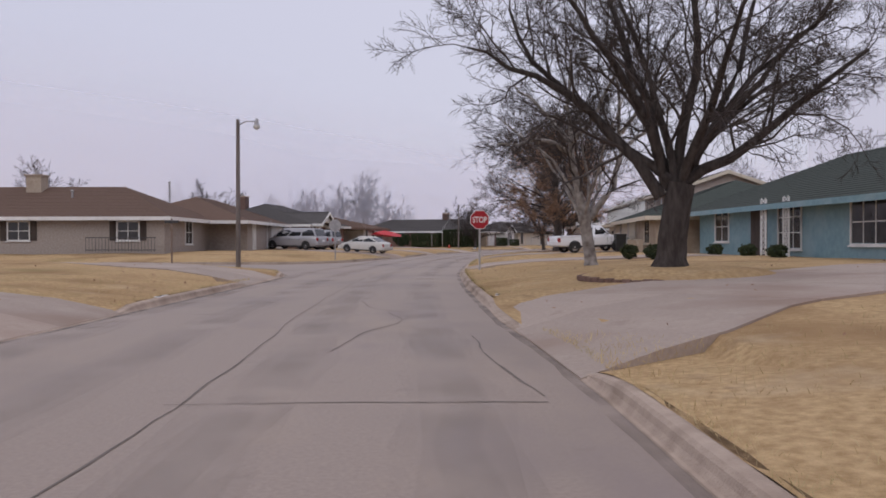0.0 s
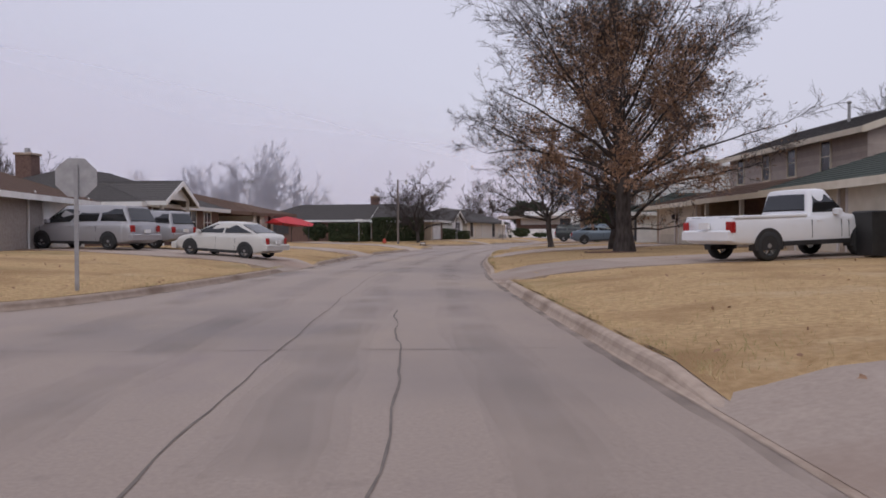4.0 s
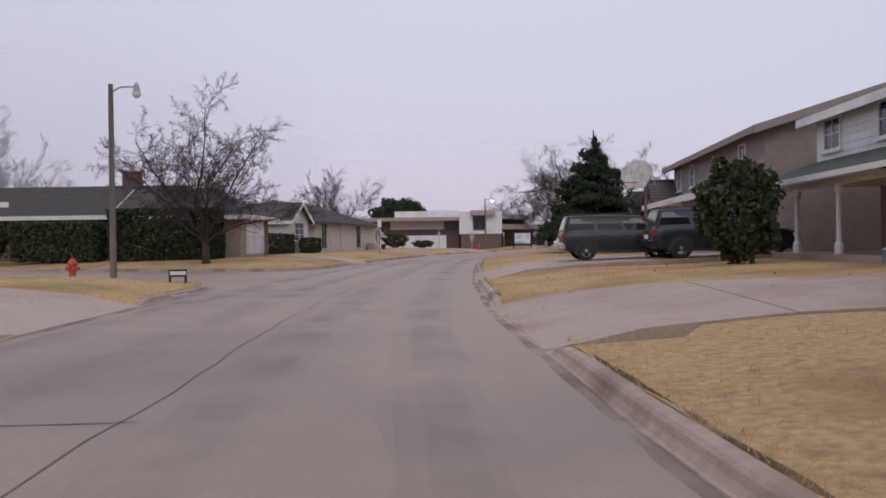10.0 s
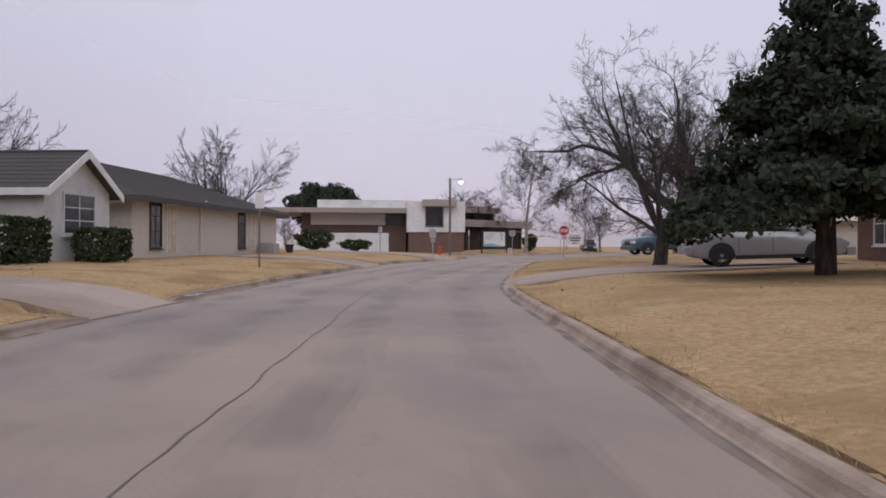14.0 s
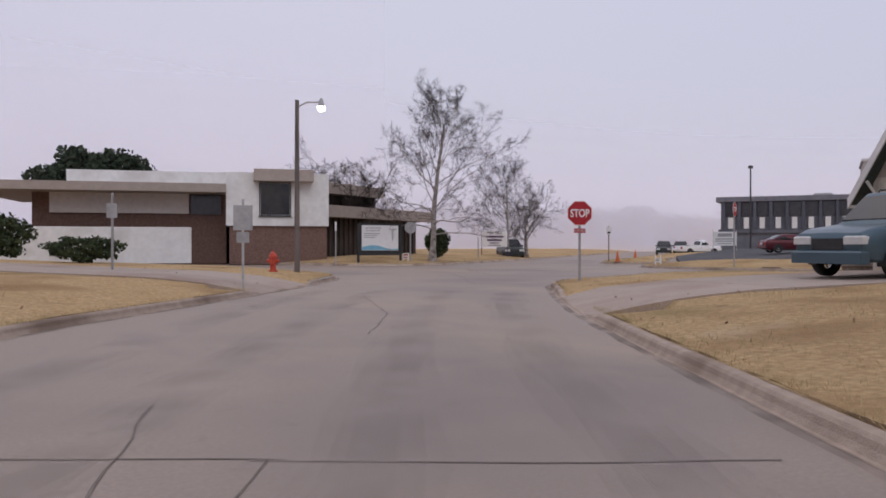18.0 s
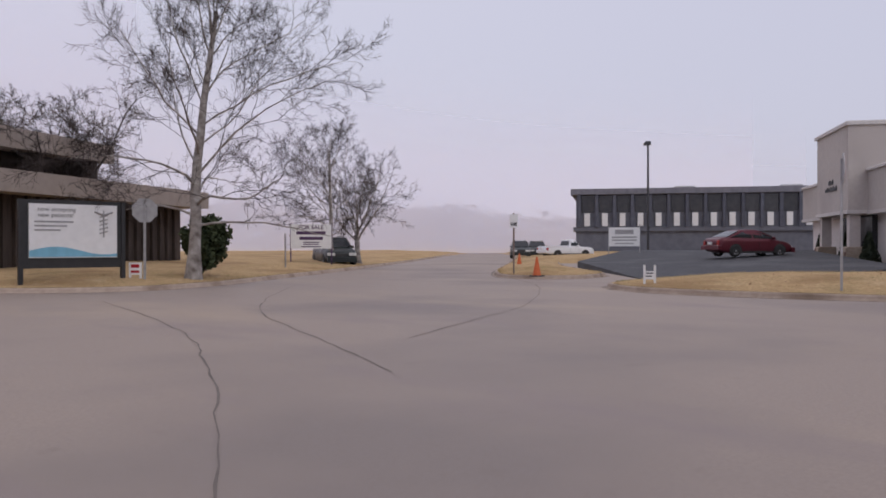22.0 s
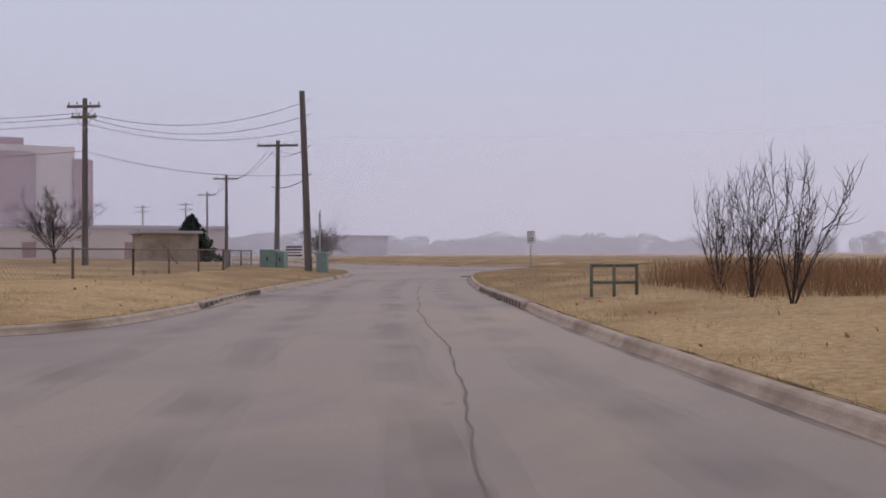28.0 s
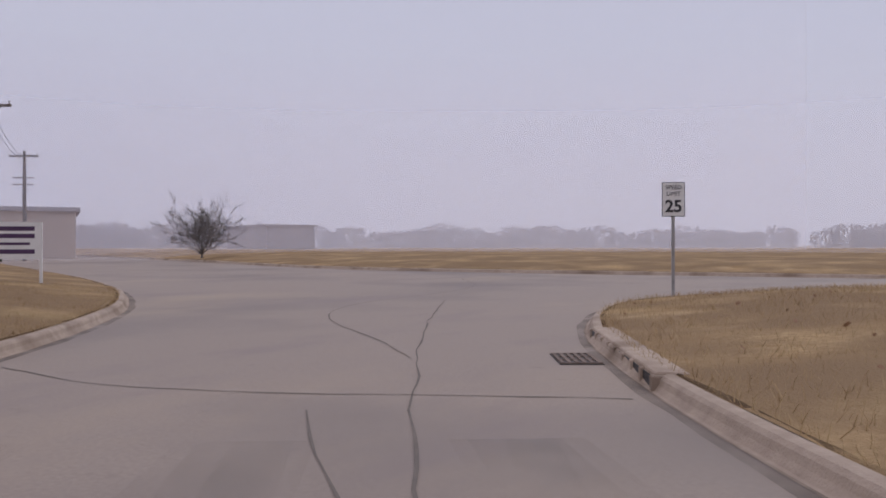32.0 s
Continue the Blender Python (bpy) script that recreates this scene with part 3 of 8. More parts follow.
OFFICE = [(70.3, 169.0), (66.5, 171.6), (62.5, 174.3), (58.5, 174.0), (56.6, 172.6), (55.9, 170.4), (56.2, 167.6), (57.2, 164.6), (59.2, 160.9), (64.3, 152.9), (65.3, 151.9), (67, 152.4), (73.6, 157.6)]
YARD = [(82, 150), (79.5, 147.6), (74.5, 145.6), (73.2, 144.6), (73.0, 143.3), (74.2, 140.8), (77.0, 136.7), (79.8, 133.0), (84, 126.2), (87.6, 120.6), (89.8, 117.8), (92.3, 115.3), (96.5, 112.2), (104, 108), (190, 66)]
EDGES = (EAST, WEST_A, WEST_B, WEST_C, NORTH, ISLAND, OFFICE, YARD)
# the lawns: regions that are not carriageway
LAWNS = (
    EAST + [(186, -60), (1.5, -60)], WEST_A + [(-70, -40)], WEST_B + [(-70, 143)], WEST_C + [(-44, 250)], NORTH + [(150, 330), (17, 330)],
    ISLAND + [(200, 194), (200, 262)], OFFICE + [(84, 163), (80, 172)], YARD + [(190, 150)],
)


def smooth_line(pts, step=0.6):
    """Points along a polyline at even steps, with its bends eased."""
    p = [np.array(q, float) for q in pts]
    out = []
    for i in range(len(p) - 1):
        a, b, c, d = p[max(i - 1, 0)], p[i], p[i + 1], p[min(i + 2, len(p) - 1)]
        L = np.linalg.norm(c - b)
        n = max(1, int(L / (step if L < 25 else 3.0)))
        m1 = (c - a) / (np.linalg.norm(c - b) + np.linalg.norm(b - a) + 1e-9) * L
        m2 = (d - b) / (np.linalg.norm(d - c) + np.linalg.norm(c - b) + 1e-9) * L
        for j in range(n):
            u = j / n
            out.append((2 * u**3 - 3 * u**2 + 1) * b + (u**3 - 2 * u**2 + u) * m1 + (-2 * u**3 + 3 * u**2) * c + (u**3 - u**2) * m2)
    out.append(p[-1])
    return np.array(out)


LINES = [smooth_line(e) for e in EDGES]
SEG_A = np.concatenate([ln[:-1] for ln in LINES])
SEG_B = np.concatenate([ln[1:] for ln in LINES])


def kerb_distance(x, y):
    """How far places are from the nearest kerb."""
    x, y = np.atleast_1d(np.asarray(x, float)), np.atleast_1d(np.asarray(y, float))
    best = np.full(len(x), 1e9)
    d = SEG_B - SEG_A
    L2 = (d**2).sum(1) + 1e-9
    for i in range(0, len(x), 3000):
        px, py = x[i:i + 3000, None] - SEG_A[None, :, 0], y[i:i + 3000, None] - SEG_A[None, :, 1]
        u = np.clip((px * d[:, 0] + py * d[:, 1]) / L2, 0, 1)
        best[i:i + 3000] = np.sqrt(((px - u * d[:, 0])**2 + (py - u * d[:, 1])**2).min(1))
    return best


def inside(poly, x, y):
    r = np.zeros(len(x), bool)
    j = len(poly) - 1
    for i in range(len(poly)):
        (xi, yi), (xj, yj) = poly[i], poly[j]
        if yi != yj:
            r ^= ((yi > y) != (yj > y)) & (x < (xj - xi) * (y - yi) / (yj - yi) + xi)
        j = i
    return r


def lawn_height(d):
    d = np.asarray(d, float) - 0.2
    return 0.13 + 0.095 * np.clip(d, 0, 2.6) + 0.035 * np.clip(d - 2.6, 0, 6.6)


def lawn_z(x, y):
    return float(lawn_height(kerb_distance(x, y))[0])


# one ground sheet from the gutters to the horizon; it dips under the carriageways
def axis(lo, hi, step):
    core = np.arange(lo, hi + step / 2, step)
    far = np.cumsum(step * 1.35 ** np.arange(1, 22))
    return np.concatenate([lo - far[::-1], core, hi + far])


gx, gy = axis(-34, 132, 0.8), axis(-12, 212, 0.8)
X, Y = [q.ravel() for q in np.meshgrid(gx, gy)]
on_lawn = np.zeros(len(X), bool)
for poly in LAWNS:
    on_lawn |= inside(poly, X, Y)
core = (X > -75) & (X < 195) & (Y > -45) & (Y < 260)
dist = np.full(len(X), 50.0)
dist[core] = kerb_distance(X[core], Y[core])
rough_z = 0.03 * np.sin(X * 0.7 + 1.3 * np.sin(Y * 0.31)) * np.cos(Y * 0.57)
Z = np.where(core & (~on_lawn | (dist < 0.95)), -0.35, lawn_height(dist) + rough_z * np.clip((dist - 1.5) / 3, 0, 1))
nx = len(gx)
idx = np.arange(len(X)).reshape(-1, nx)
quads = np.stack([idx[:-1, :-1], idx[:-1, 1:], idx[1:, 1:], idx[1:, :-1]], -1).reshape(-1, 4)
tagged(new("ground", np_mesh("ground", np.stack([X, Y, Z], 1), quads, GRASS)), "flat lawns and fields of straw-coloured dormant winter grass", "ground", kind="structure")

g = Geo().box(-75, -45, -0.25, 195, 262, 0.0)
ROAD = tagged(part("road", g, CONCRETE), "grey-brown concrete carriageway with cracks and tarred joints", "road", kind="structure")

# gaps in the kerbs where drives join: side of the road, centre, half width
DRIVES_AT = []
DRIVE_STRIPS = []


def kerb_top(x, y):
    h = 0.135
    for cx, cy, hw in DRIVES_AT:
        d = math.hypot(x - cx, y - cy)
        if d < hw + 0.6:
            h = min(h, 0.03 + 0.105 * min(1, max(0, (d - hw) / 0.6)))
    return h


def normals(ln):
    t = np.gradient(ln, axis=0)
    t /= np.linalg.norm(t, axis=1, keepdims=True) + 1e-9
    return np.stack([t[:, 1], -t[:, 0]], 1)


def side_of(ln):
    """+1 where the lawn lies on the right of a line, -1 on its left."""
    n = normals(ln)
    k = len(ln) // 2
    p = ln[k] + n[k] * 1.5
    return 1 if any(inside(poly, np.array([p[0]]), np.array([p[1]]))[0] for poly in LAWNS) else -1


def veiled(m, scale, lo, hi, share):
    """A copy of a material that covers its ground only in patches."""
    m = m.copy()
    nt, n = m.node_tree, m.node_tree.nodes
    pos, t, r, mixer, clear = n.new("ShaderNodeNewGeometry"), n.new("ShaderNodeTexNoise"), n.new("ShaderNodeMapRange"), n.new("ShaderNodeMixShader"), n.new("ShaderNodeBsdfTransparent")
    t.inputs["Scale"].default_value, t.inputs["Detail"].default_value = scale, 6
    r.inputs["From Min"].default_value, r.inputs["From Max"].default_value, r.inputs["To Max"].default_value = lo, hi, share
    for a, b in ((pos.outputs["Position"], t.inputs["Vector"]), (t.outputs["Fac"], r.inputs["Value"]), (r.outputs["Result"], mixer.inputs[0]), (clear.outputs[0], mixer.inputs[1]), (n["Principled BSDF"].outputs[0], mixer.inputs[2]), (mixer.outputs[0], n["Material Output"].inputs[0])):
        nt.links.new(a, b)
    return m


SOIL = veiled(surf("bare_soil", (0.10, 0.062, 0.036), (0.19, 0.12, 0.07), 14, 0.95, 0.5, 60, vary=0, gloss=0.1), 1.2, 0.3, 0.6, 0.8)
GUTTER = veiled(surf("gutter_grit", (0.2, 0.165, 0.14), (0.27, 0.22, 0.185), 18, 0.9, 0.3, 90, vary=0), 1.1, 0.35, 0.75, 0.6)


def build_edges():
    for ln in LINES:
        n = normals(ln) * side_of(ln)
        k = len(ln)
        tops = np.array([kerb_top(*p) for p in ln])
        kv, kq, vv, vq = [], [], [], []
        for o, z in ((-0.06, 0.003), (-0.02, 0.012), (0.01, 0.4), (0.025, 0.75), (0.05, 0.94), (0.09, 1.0), (0.14, 0.99), (0.165, 0.9), (0.17, -0.3)):
            zz = np.full(k, z) if z < 0.02 else tops * z
            kv.append(np.column_stack([ln + n * (o + 0.008 * np.sin(np.arange(k) * 0.9))[:, None], zz]))
        for nm, mat, rows2, lab in (("soil_edge", SOIL, ((0.15, 0.004, 1), (0.18, 0.012, 1), (0.21, 0.006, 1)), "dark bare soil between kerb and grass"), ("gutter_dirt", GUTTER, ((-0.02, 0.0075, 0), (-0.09, 0.005, 0), (-0.16, 0.0025, 0)), "brown grit lying along the gutter")):
            ev = [np.column_stack([ln + n * (o + 0.014 * np.sin(np.arange(k) * (0.5 + j)) + 0.01 * np.sin(np.arange(k) * 1.7))[:, None] if j else ln + n * o, np.where(tops < 0.12, -0.2, lawn_height(np.full(k, o)) + dz) if up else np.full(k, dz)]) for j, (o, dz, up) in enumerate(rows2)]
            a = np.arange(k - 1)
            eq = [np.stack([i * k + a, i * k + a + 1, (i + 1) * k + a + 1, (i + 1) * k + a], 1) for i in range(2)]
            tagged(new(nm, recalc(np_mesh(nm, np.concatenate(ev), np.concatenate(eq), mat))), lab, "kerb edge", kind="structure")
        for o in (0.14, 0.5, 1.1, 1.8, 2.5):
            wob = 0.012 * np.sin(np.arange(k) * 1.7 + o * 9) if o < 2 else 0
            zz = lawn_height(np.full(k, o)) + wob if o < 2.4 else np.full(k, 0.02)
            zz = np.where(tops < 0.12, np.minimum(zz, tops + 0.055 * o), zz)
            vv.append(np.column_stack([ln + n * o, zz]))
        for rows, q in ((kv, kq), (vv, vq)):
            for i in range(len(rows) - 1):
                a = np.arange(k - 1)
                q.append(np.stack([i * k + a, i * k + a + 1, (i + 1) * k + a + 1, (i + 1) * k + a], 1))
        m = np_mesh("kerb", np.concatenate(kv), np.concatenate(kq), KERB, False)
        tagged(new("kerb", recalc(m)), "worn tan concrete kerb and gutter", "kerb", kind="structure")
        m = np_mesh("verge", np.concatenate(vv), np.concatenate(vq), GRASS)
        tagged(new("verge", recalc(m)), "dormant straw-coloured grass verge behind the kerb", "verge", kind="structure")


def driveway(p0, p1, w0, w1, label="pale concrete driveway with a few cracks", mat=None, slabs=3.2, lift=0.03):
    """A paved drive from the kerb at p0 to p1, in cast slabs with open joints."""
    a, b = np.array(p0, float), np.array(p1, float)
    L = np.linalg.norm(b - a)
    t = (b - a) / L
    nrm = np.array([t[1], -t[0]])
    DRIVE_STRIPS.append((a, t, L, max(w0, w1)))
    d = thing("driveway", Matrix.Identity(4), label, "driveway", "driveways", "structure")
    n = max(1, round(L / slabs))
    # where each edge of the drive leaves the gutter
    begin = []
    for e in (-1, 0, 1):
        ss = np.arange(-4.5, 3.0, 0.05)
        q = a + t * ss[:, None] + nrm * e * w0 / 2
        lawn = np.zeros(len(ss), bool)
        for poly in LAWNS:
            lawn |= inside(poly, q[:, 0], q[:, 1])
        off = np.nonzero(~lawn)[0]
        begin.append(float(ss[off[-1]]) if len(off) and off[-1] < len(ss) - 1 else 0.0)
    qa, qb = a + t * begin[0] - nrm * w0 / 2, a + t * begin[2] + nrm * w0 / 2
    DRIVES_AT.append((*((qa + qb) / 2), float(np.linalg.norm(qb - qa)) / 2))
    for i in range(n):
        s0, s1 = i * L / n + (0.0 if i == 0 else 0.015), (i + 1) * L / n - 0.015
        for side in (-1, 1):
            rings = []
            for f in np.linspace(0, 1, 6):
                ring = []
                for e in ((0, 1) if side > 0 else (-1, 0)):
                    b0 = begin[e + 1] if i == 0 else s0
                    s = b0 + (s1 - b0) * f
                    w = w0 + (w1 - w0) * min(1, max(s, 0) / 2.5)
                    q = a + t * s + nrm * e * w / 2
                    kd = float(kerb_distance(q[0], q[1])[0])
                    z = 0.018 if i == 0 and f == 0 else (lawn_height(kd) + lift if kd > 0.9 else 0.02 + 0.1785 * kd / 0.9)
                    ring.append((*q, float(z)))
                (xa, ya, za), (xb, yb, zb) = ring
                rings.append([(xa, ya, za), (xb, yb, zb), (xb, yb, zb - 0.25), (xa, ya, za - 0.25)])
            part("slab", Geo().loft(rings), mat or DRIVE, d)
    return d

# ---- building kit ----
def east_face(x, y0):
    """The frame of a wall that faces +x, from y0 on."""
    return pose(x, y0, 0, 0, 0, 90)


def west_face(x, y1):
    """The frame of a wall that faces -x, from y1 back."""
    return pose(x, y1, 0, 0, 0, -90)


def along(p0, p1, z=0.0):
    """A frame whose x axis runs from p0 to p1; y points to the left of it."""
    return pose(p0[0], p0[1], z, 0, 0, math.degrees(math.atan2(p1[1] - p0[1], p1[0] - p0[0])))


def window(parent, x, z, w, h, y=0.0, trim=None, cols=2, rows=2, shutters=None, name="window", deep=0.06, m=None):
    """A sash window in a wall that faces -y; its frame stands proud and the panes lie back."""
    trim = trim or WHITE
    t = 0.07
    g = Geo()
    for q in ((x - t, z - t, x + w + t, z), (x - t, z + h, x + w + t, z + h + t), (x - t, z, x, z + h), (x + w, z, x + w + t, z + h)):
        g.box(q[0], y - 0.05, q[1], q[2], y + deep, q[3])
    win = part(name, g, trim, parent)
    if m:
        win.matrix_basis = m
    part("sill", Geo().box(x - 0.12, y - 0.1, z - t - 0.05, x + w + 0.12, y + 0.02, z - t), trim, win)
    cw, ch = w / cols, h / rows
    for i in range(cols):
        for j in range(rows):
            part("pane", Geo().box(x + i * cw + 0.02, y - 0.012, z + j * ch + 0.02, x + (i + 1) * cw - 0.02, y - 0.002, z + (j + 1) * ch - 0.02), WINDOW, win)
    g = Geo()
    for i in range(1, cols):
        g.box(x + i * cw - 0.02, y - 0.03, z, x + i * cw + 0.02, y, z + h)
    for j in range(1, rows):
        g.box(x, y - 0.03, z + j * ch - 0.02, x + w, y, z + j * ch + 0.02)
    if g.v:
        part("glazing_bar", g, trim, win)
    if shutters:
        for s in (x - t - 0.42, x + w + t + 0.02):
            g = Geo().box(s, y - 0.04, z - 0.05, s + 0.4, y, z + h + 0.05)
            for k in range(int(h / 0.09)):
                g.box(s + 0.05, y - 0.055, z + k * 0.09, s + 0.35, y - 0.04, z + k * 0.09 + 0.05)
            part("shutter", g, shutters, win)
    return win


def garage_door(parent, x, z, w, h, y=0.0, mat=None, panels=4, m=None):
    mat = mat or WHITE
    d = part("garage_door", Geo().box(x, y - 0.02, z, x + w, y + 0.04, z + h), mat, parent)
    if m:
        d.matrix_basis = m
    ph = h / panels
    for j in range(panels):
        part("panel", Geo().box(x + 0.01, y - 0.045, z + j * ph + 0.012, x + w - 0.01, y - 0.02, z + (j + 1) * ph - 0.012), mat, d)
    g = Geo()
    t = 0.1
    g.box(x - t, y - 0.06, z, x, y + 0.03, z + h).box(x + w, y - 0.06, z, x + w + t, y + 0.03, z + h).box(x - t, y - 0.06, z + h, x + w + t, y + 0.03, z + h + t)
    part("door_frame", g, TRIMLIGHT, d)
    return d


def door(parent, x, z, w=0.95, h=2.05, y=0.0, mat=None, m=None):
    d = part("door", Geo().box(x, y - 0.03, z, x + w, y + 0.03, z + h), mat or DARKWOOD, parent)
    if m:
        d.matrix_basis = m
    for k in range(2):
        for j in range(3):
            part("panel", Geo().box(x + 0.1 + k * 0.4, y - 0.045, z + 0.15 + j * 0.62, x + 0.42 + k * 0.4, y - 0.03, z + 0.65 + j * 0.62), mat or DARKWOOD, d)
    part("handle", Geo().tube([(x + w - 0.1, y - 0.03, z + 1), (x + w - 0.1, y - 0.09, z + 1)], 0.025), CHROME, d)
    g = Geo().box(x - 0.08, y - 0.05, z, x, y + 0.02, z + h).box(x + w, y - 0.05, z, x + w + 0.08, y + 0.02, z + h).box(x - 0.08, y - 0.05, z + h, x + w + 0.08, y + 0.02, z + h + 0.08)
    part("door_frame", g, WHITE, d)
    return d


def course_rows(parent, x0, x1, y, z0, z1, mat, pitch=0.19, proud=0.018, name="board", axis_y=False):
    """Lapped boards on a wall that faces -y (or -x), each a piece of its own."""
    n = max(1, int((z1 - z0) / pitch))
    p = (z1 - z0) / n
    for i in range(n):
        z = z0 + i * p
        ring = lambda x: [(x, y - proud, z + 0.006), (x, y, z + 0.006), (x, y, z + p), (x, y - 0.004, z + p)]
        if axis_y:
            ring = lambda x: [(y - proud, x, z + 0.006), (y, x, z + 0.006), (y, x, z + p), (y - 0.004, x, z + p)]
        part(name, Geo().loft([ring(x0), ring(x1)]), mat, parent)


def gable_roof(parent, x0, x1, y0, y1, z, rise, over=0.5, along_x=True, mat=None, trim=None, hip0=0.0, hip1=0.0, thick=0.14):
    """A shingled roof over a rectangle with its ridge along x (or y); hips at its ends where given."""
    mat, trim = mat or ROOFGREY, trim or WHITE
    flip = (lambda p: p) if along_x else (lambda p: (p[1], p[0], p[2]))
    if not along_x:
        x0, x1, y0, y1 = y0, y1, x0, x1
    X0, X1, Y0, Y1, ym = x0 - over, x1 + over, y0 - over, y1 + over, (y0 + y1) / 2
    half = (y1 - y0) / 2
    ze = z - rise * over / half
    r0, r1 = (X0 + hip0 * (half + over) if hip0 else X0), (X1 - hip1 * (half + over) if hip1 else X1)
    A, B, C, D = (X0, Y0, ze), (X1, Y0, ze), (X1, Y1, ze), (X0, Y1, ze)
    E, F = (r0, ym, z + rise), (r1, ym, z + rise)
    low = lambda p: (p[0], p[1], p[2] - thick)
    roof = None
    planes = [(A, B, F, E), (C, D, E, F)] + ([(D, A, E)] if hip0 else []) + ([(B, C, F)] if hip1 else [])
    for k, pl in enumerate(planes):
        top = [flip(p) for p in pl]
        g = Geo().loft([[(p[0], p[1], p[2] - thick) for p in top], top])
        ob = part("roof" if k == 0 else "roof_plane", g, mat, parent if k == 0 else roof)
        roof = roof or ob
        # shingle courses
        (ax, ay, az), (bx, by, bz) = pl[0], pl[1]
        tops = pl[2:] if len(pl) == 4 else (pl[2], pl[2])
        L = math.dist(((ax + bx) / 2, (ay + by) / 2, az), ((tops[0][0] + tops[1][0]) / 2, (tops[0][1] + tops[1][1]) / 2, tops[0][2]))
        rows = min(26, int(L / 0.28))
        gc = Geo()
        for i in range(rows):
            u0, u1 = i / rows, (i + 1) / rows
            lerp = lambda p, q, u: tuple(p[c] + (q[c] - p[c]) * u for c in range(3))
            q = [lerp(pl[0], tops[1], u0), lerp(pl[1], tops[0], u0), lerp(pl[1], tops[0], u1), lerp(pl[0], tops[1], u1)]
            lift = [0.03, 0.03, 0.006, 0.006]
            up = [flip((p[0], p[1], p[2] + h)) for p, h in zip(q, lift)]
            dn = [flip(p) for p in q]
            gc.add([*dn[:2], *up], [(0, 1, 3, 2), (2, 3, 4, 5)])
        if gc.v:
            tagged(part("shingle_layer", gc, mat, roof), kind="stuff")
    for p, q, out in ((A, B, (0, -1)), (C, D, (0, 1)), (B, C, (1, 0)), (D, A, (-1, 0))):
        if out[0] and not (hip1 if out[0] > 0 else hip0):
            apex = (F if out[0] > 0 else E)
            for s in (p, q):
                top = [s, apex, (apex[0] + out[0] * 0.04, apex[1], apex[2]), (s[0] + out[0] * 0.04, s[1], s[2])]
                part("bargeboard", Geo().loft([[flip((v[0], v[1], v[2] - 0.24)) for v in top], [flip((v[0], v[1], v[2] + 0.03)) for v in top]]), trim, roof)
        else:
            ox, oy = out[0] * 0.04, out[1] * 0.04
            top = [p, q, (q[0] + ox, q[1] + oy, q[2]), (p[0] + ox, p[1] + oy, p[2])]
            part("fascia", Geo().loft([[flip((v[0], v[1], v[2] - 0.22)) for v in top], [flip((v[0], v[1], v[2] + 0.01)) for v in top]]), trim, roof)
    part("ridge_cap", Geo().loft([[flip((E[0], E[1] - 0.13, E[2] - 0.02)), flip((E[0], E[1], E[2] + 0.05)), flip((E[0], E[1] + 0.13, E[2] - 0.02))],
                                  [flip((F[0], F[1] - 0.13, F[2] - 0.02)), flip((F[0], F[1], F[2] + 0.05)), flip((F[0], F[1] + 0.13, F[2] - 0.02))]]), mat, roof)
    return roof


def walls(parent, x0, x1, y0, y1, z1, mat, name="wall", z0=-0.5):
    return part(name, Geo().box(x0, y0, z0, x1, y1, z1), mat, parent)


def gable_wall(parent, x0, x1, y0, y1, z, rise, mat, along_x=True):
    """The triangles that close a gable roof's ends."""
    xm, ym = (x0 + x1) / 2, (y0 + y1) / 2
    for k in (0, 1):
        if along_x:
            x = (x0, x1 - 0.15)[k]
            g = Geo().loft([[(q, y0, z), (q, y1, z), (q, ym, z + rise)] for q in (x, x + 0.15)])
        else:
            y = (y0, y1 - 0.15)[k]
            g = Geo().loft([[(x0, q, z), (x1, q, z), (xm, q, z + rise)] for q in (y, y + 0.15)])
        part("gable", g, mat, parent)


def chimney(parent, x, y, z0, z1, mat=None, w=0.9):
    c = part("chimney", Geo().box(x - w / 2, y - w / 2, z0, x + w / 2, y + w / 2, z1), mat or BRICKRED, parent)
    part("cap", Geo().cbox(x - w / 2 - 0.08, y - w / 2 - 0.08, z1, x + w / 2 + 0.08, y + w / 2 + 0.08, z1 + 0.12), KERB, c)
    part("flue", Geo().tube([(x, y, z1 + 0.1), (x, y, z1 + 0.4)], 0.16, 8), GALV, c)
    return c


def vent_pipe(parent, x, y, z0, z1):
    p = part("vent_pipe", Geo().tube([(x, y, z0), (x, y, z1)], 0.07, 8), GALV, parent)
    part("rain_cap", Geo().tube([(x, y, z1), (x, y, z1 + 0.06), (x, y, z1 + 0.14)], [0.07, 0.13, 0.02], 8), GALV, p)


def downpipe(parent, x, y, z0, z1, mat=None, m=None):
    ob = part("downpipe", Geo().tube([(x, y - 0.35, z1), (x, y - 0.06, z1 - 0.35), (x, y - 0.06, z0)], 0.045, 6), mat or WHITE, parent)
    if m:
        ob.matrix_basis = m


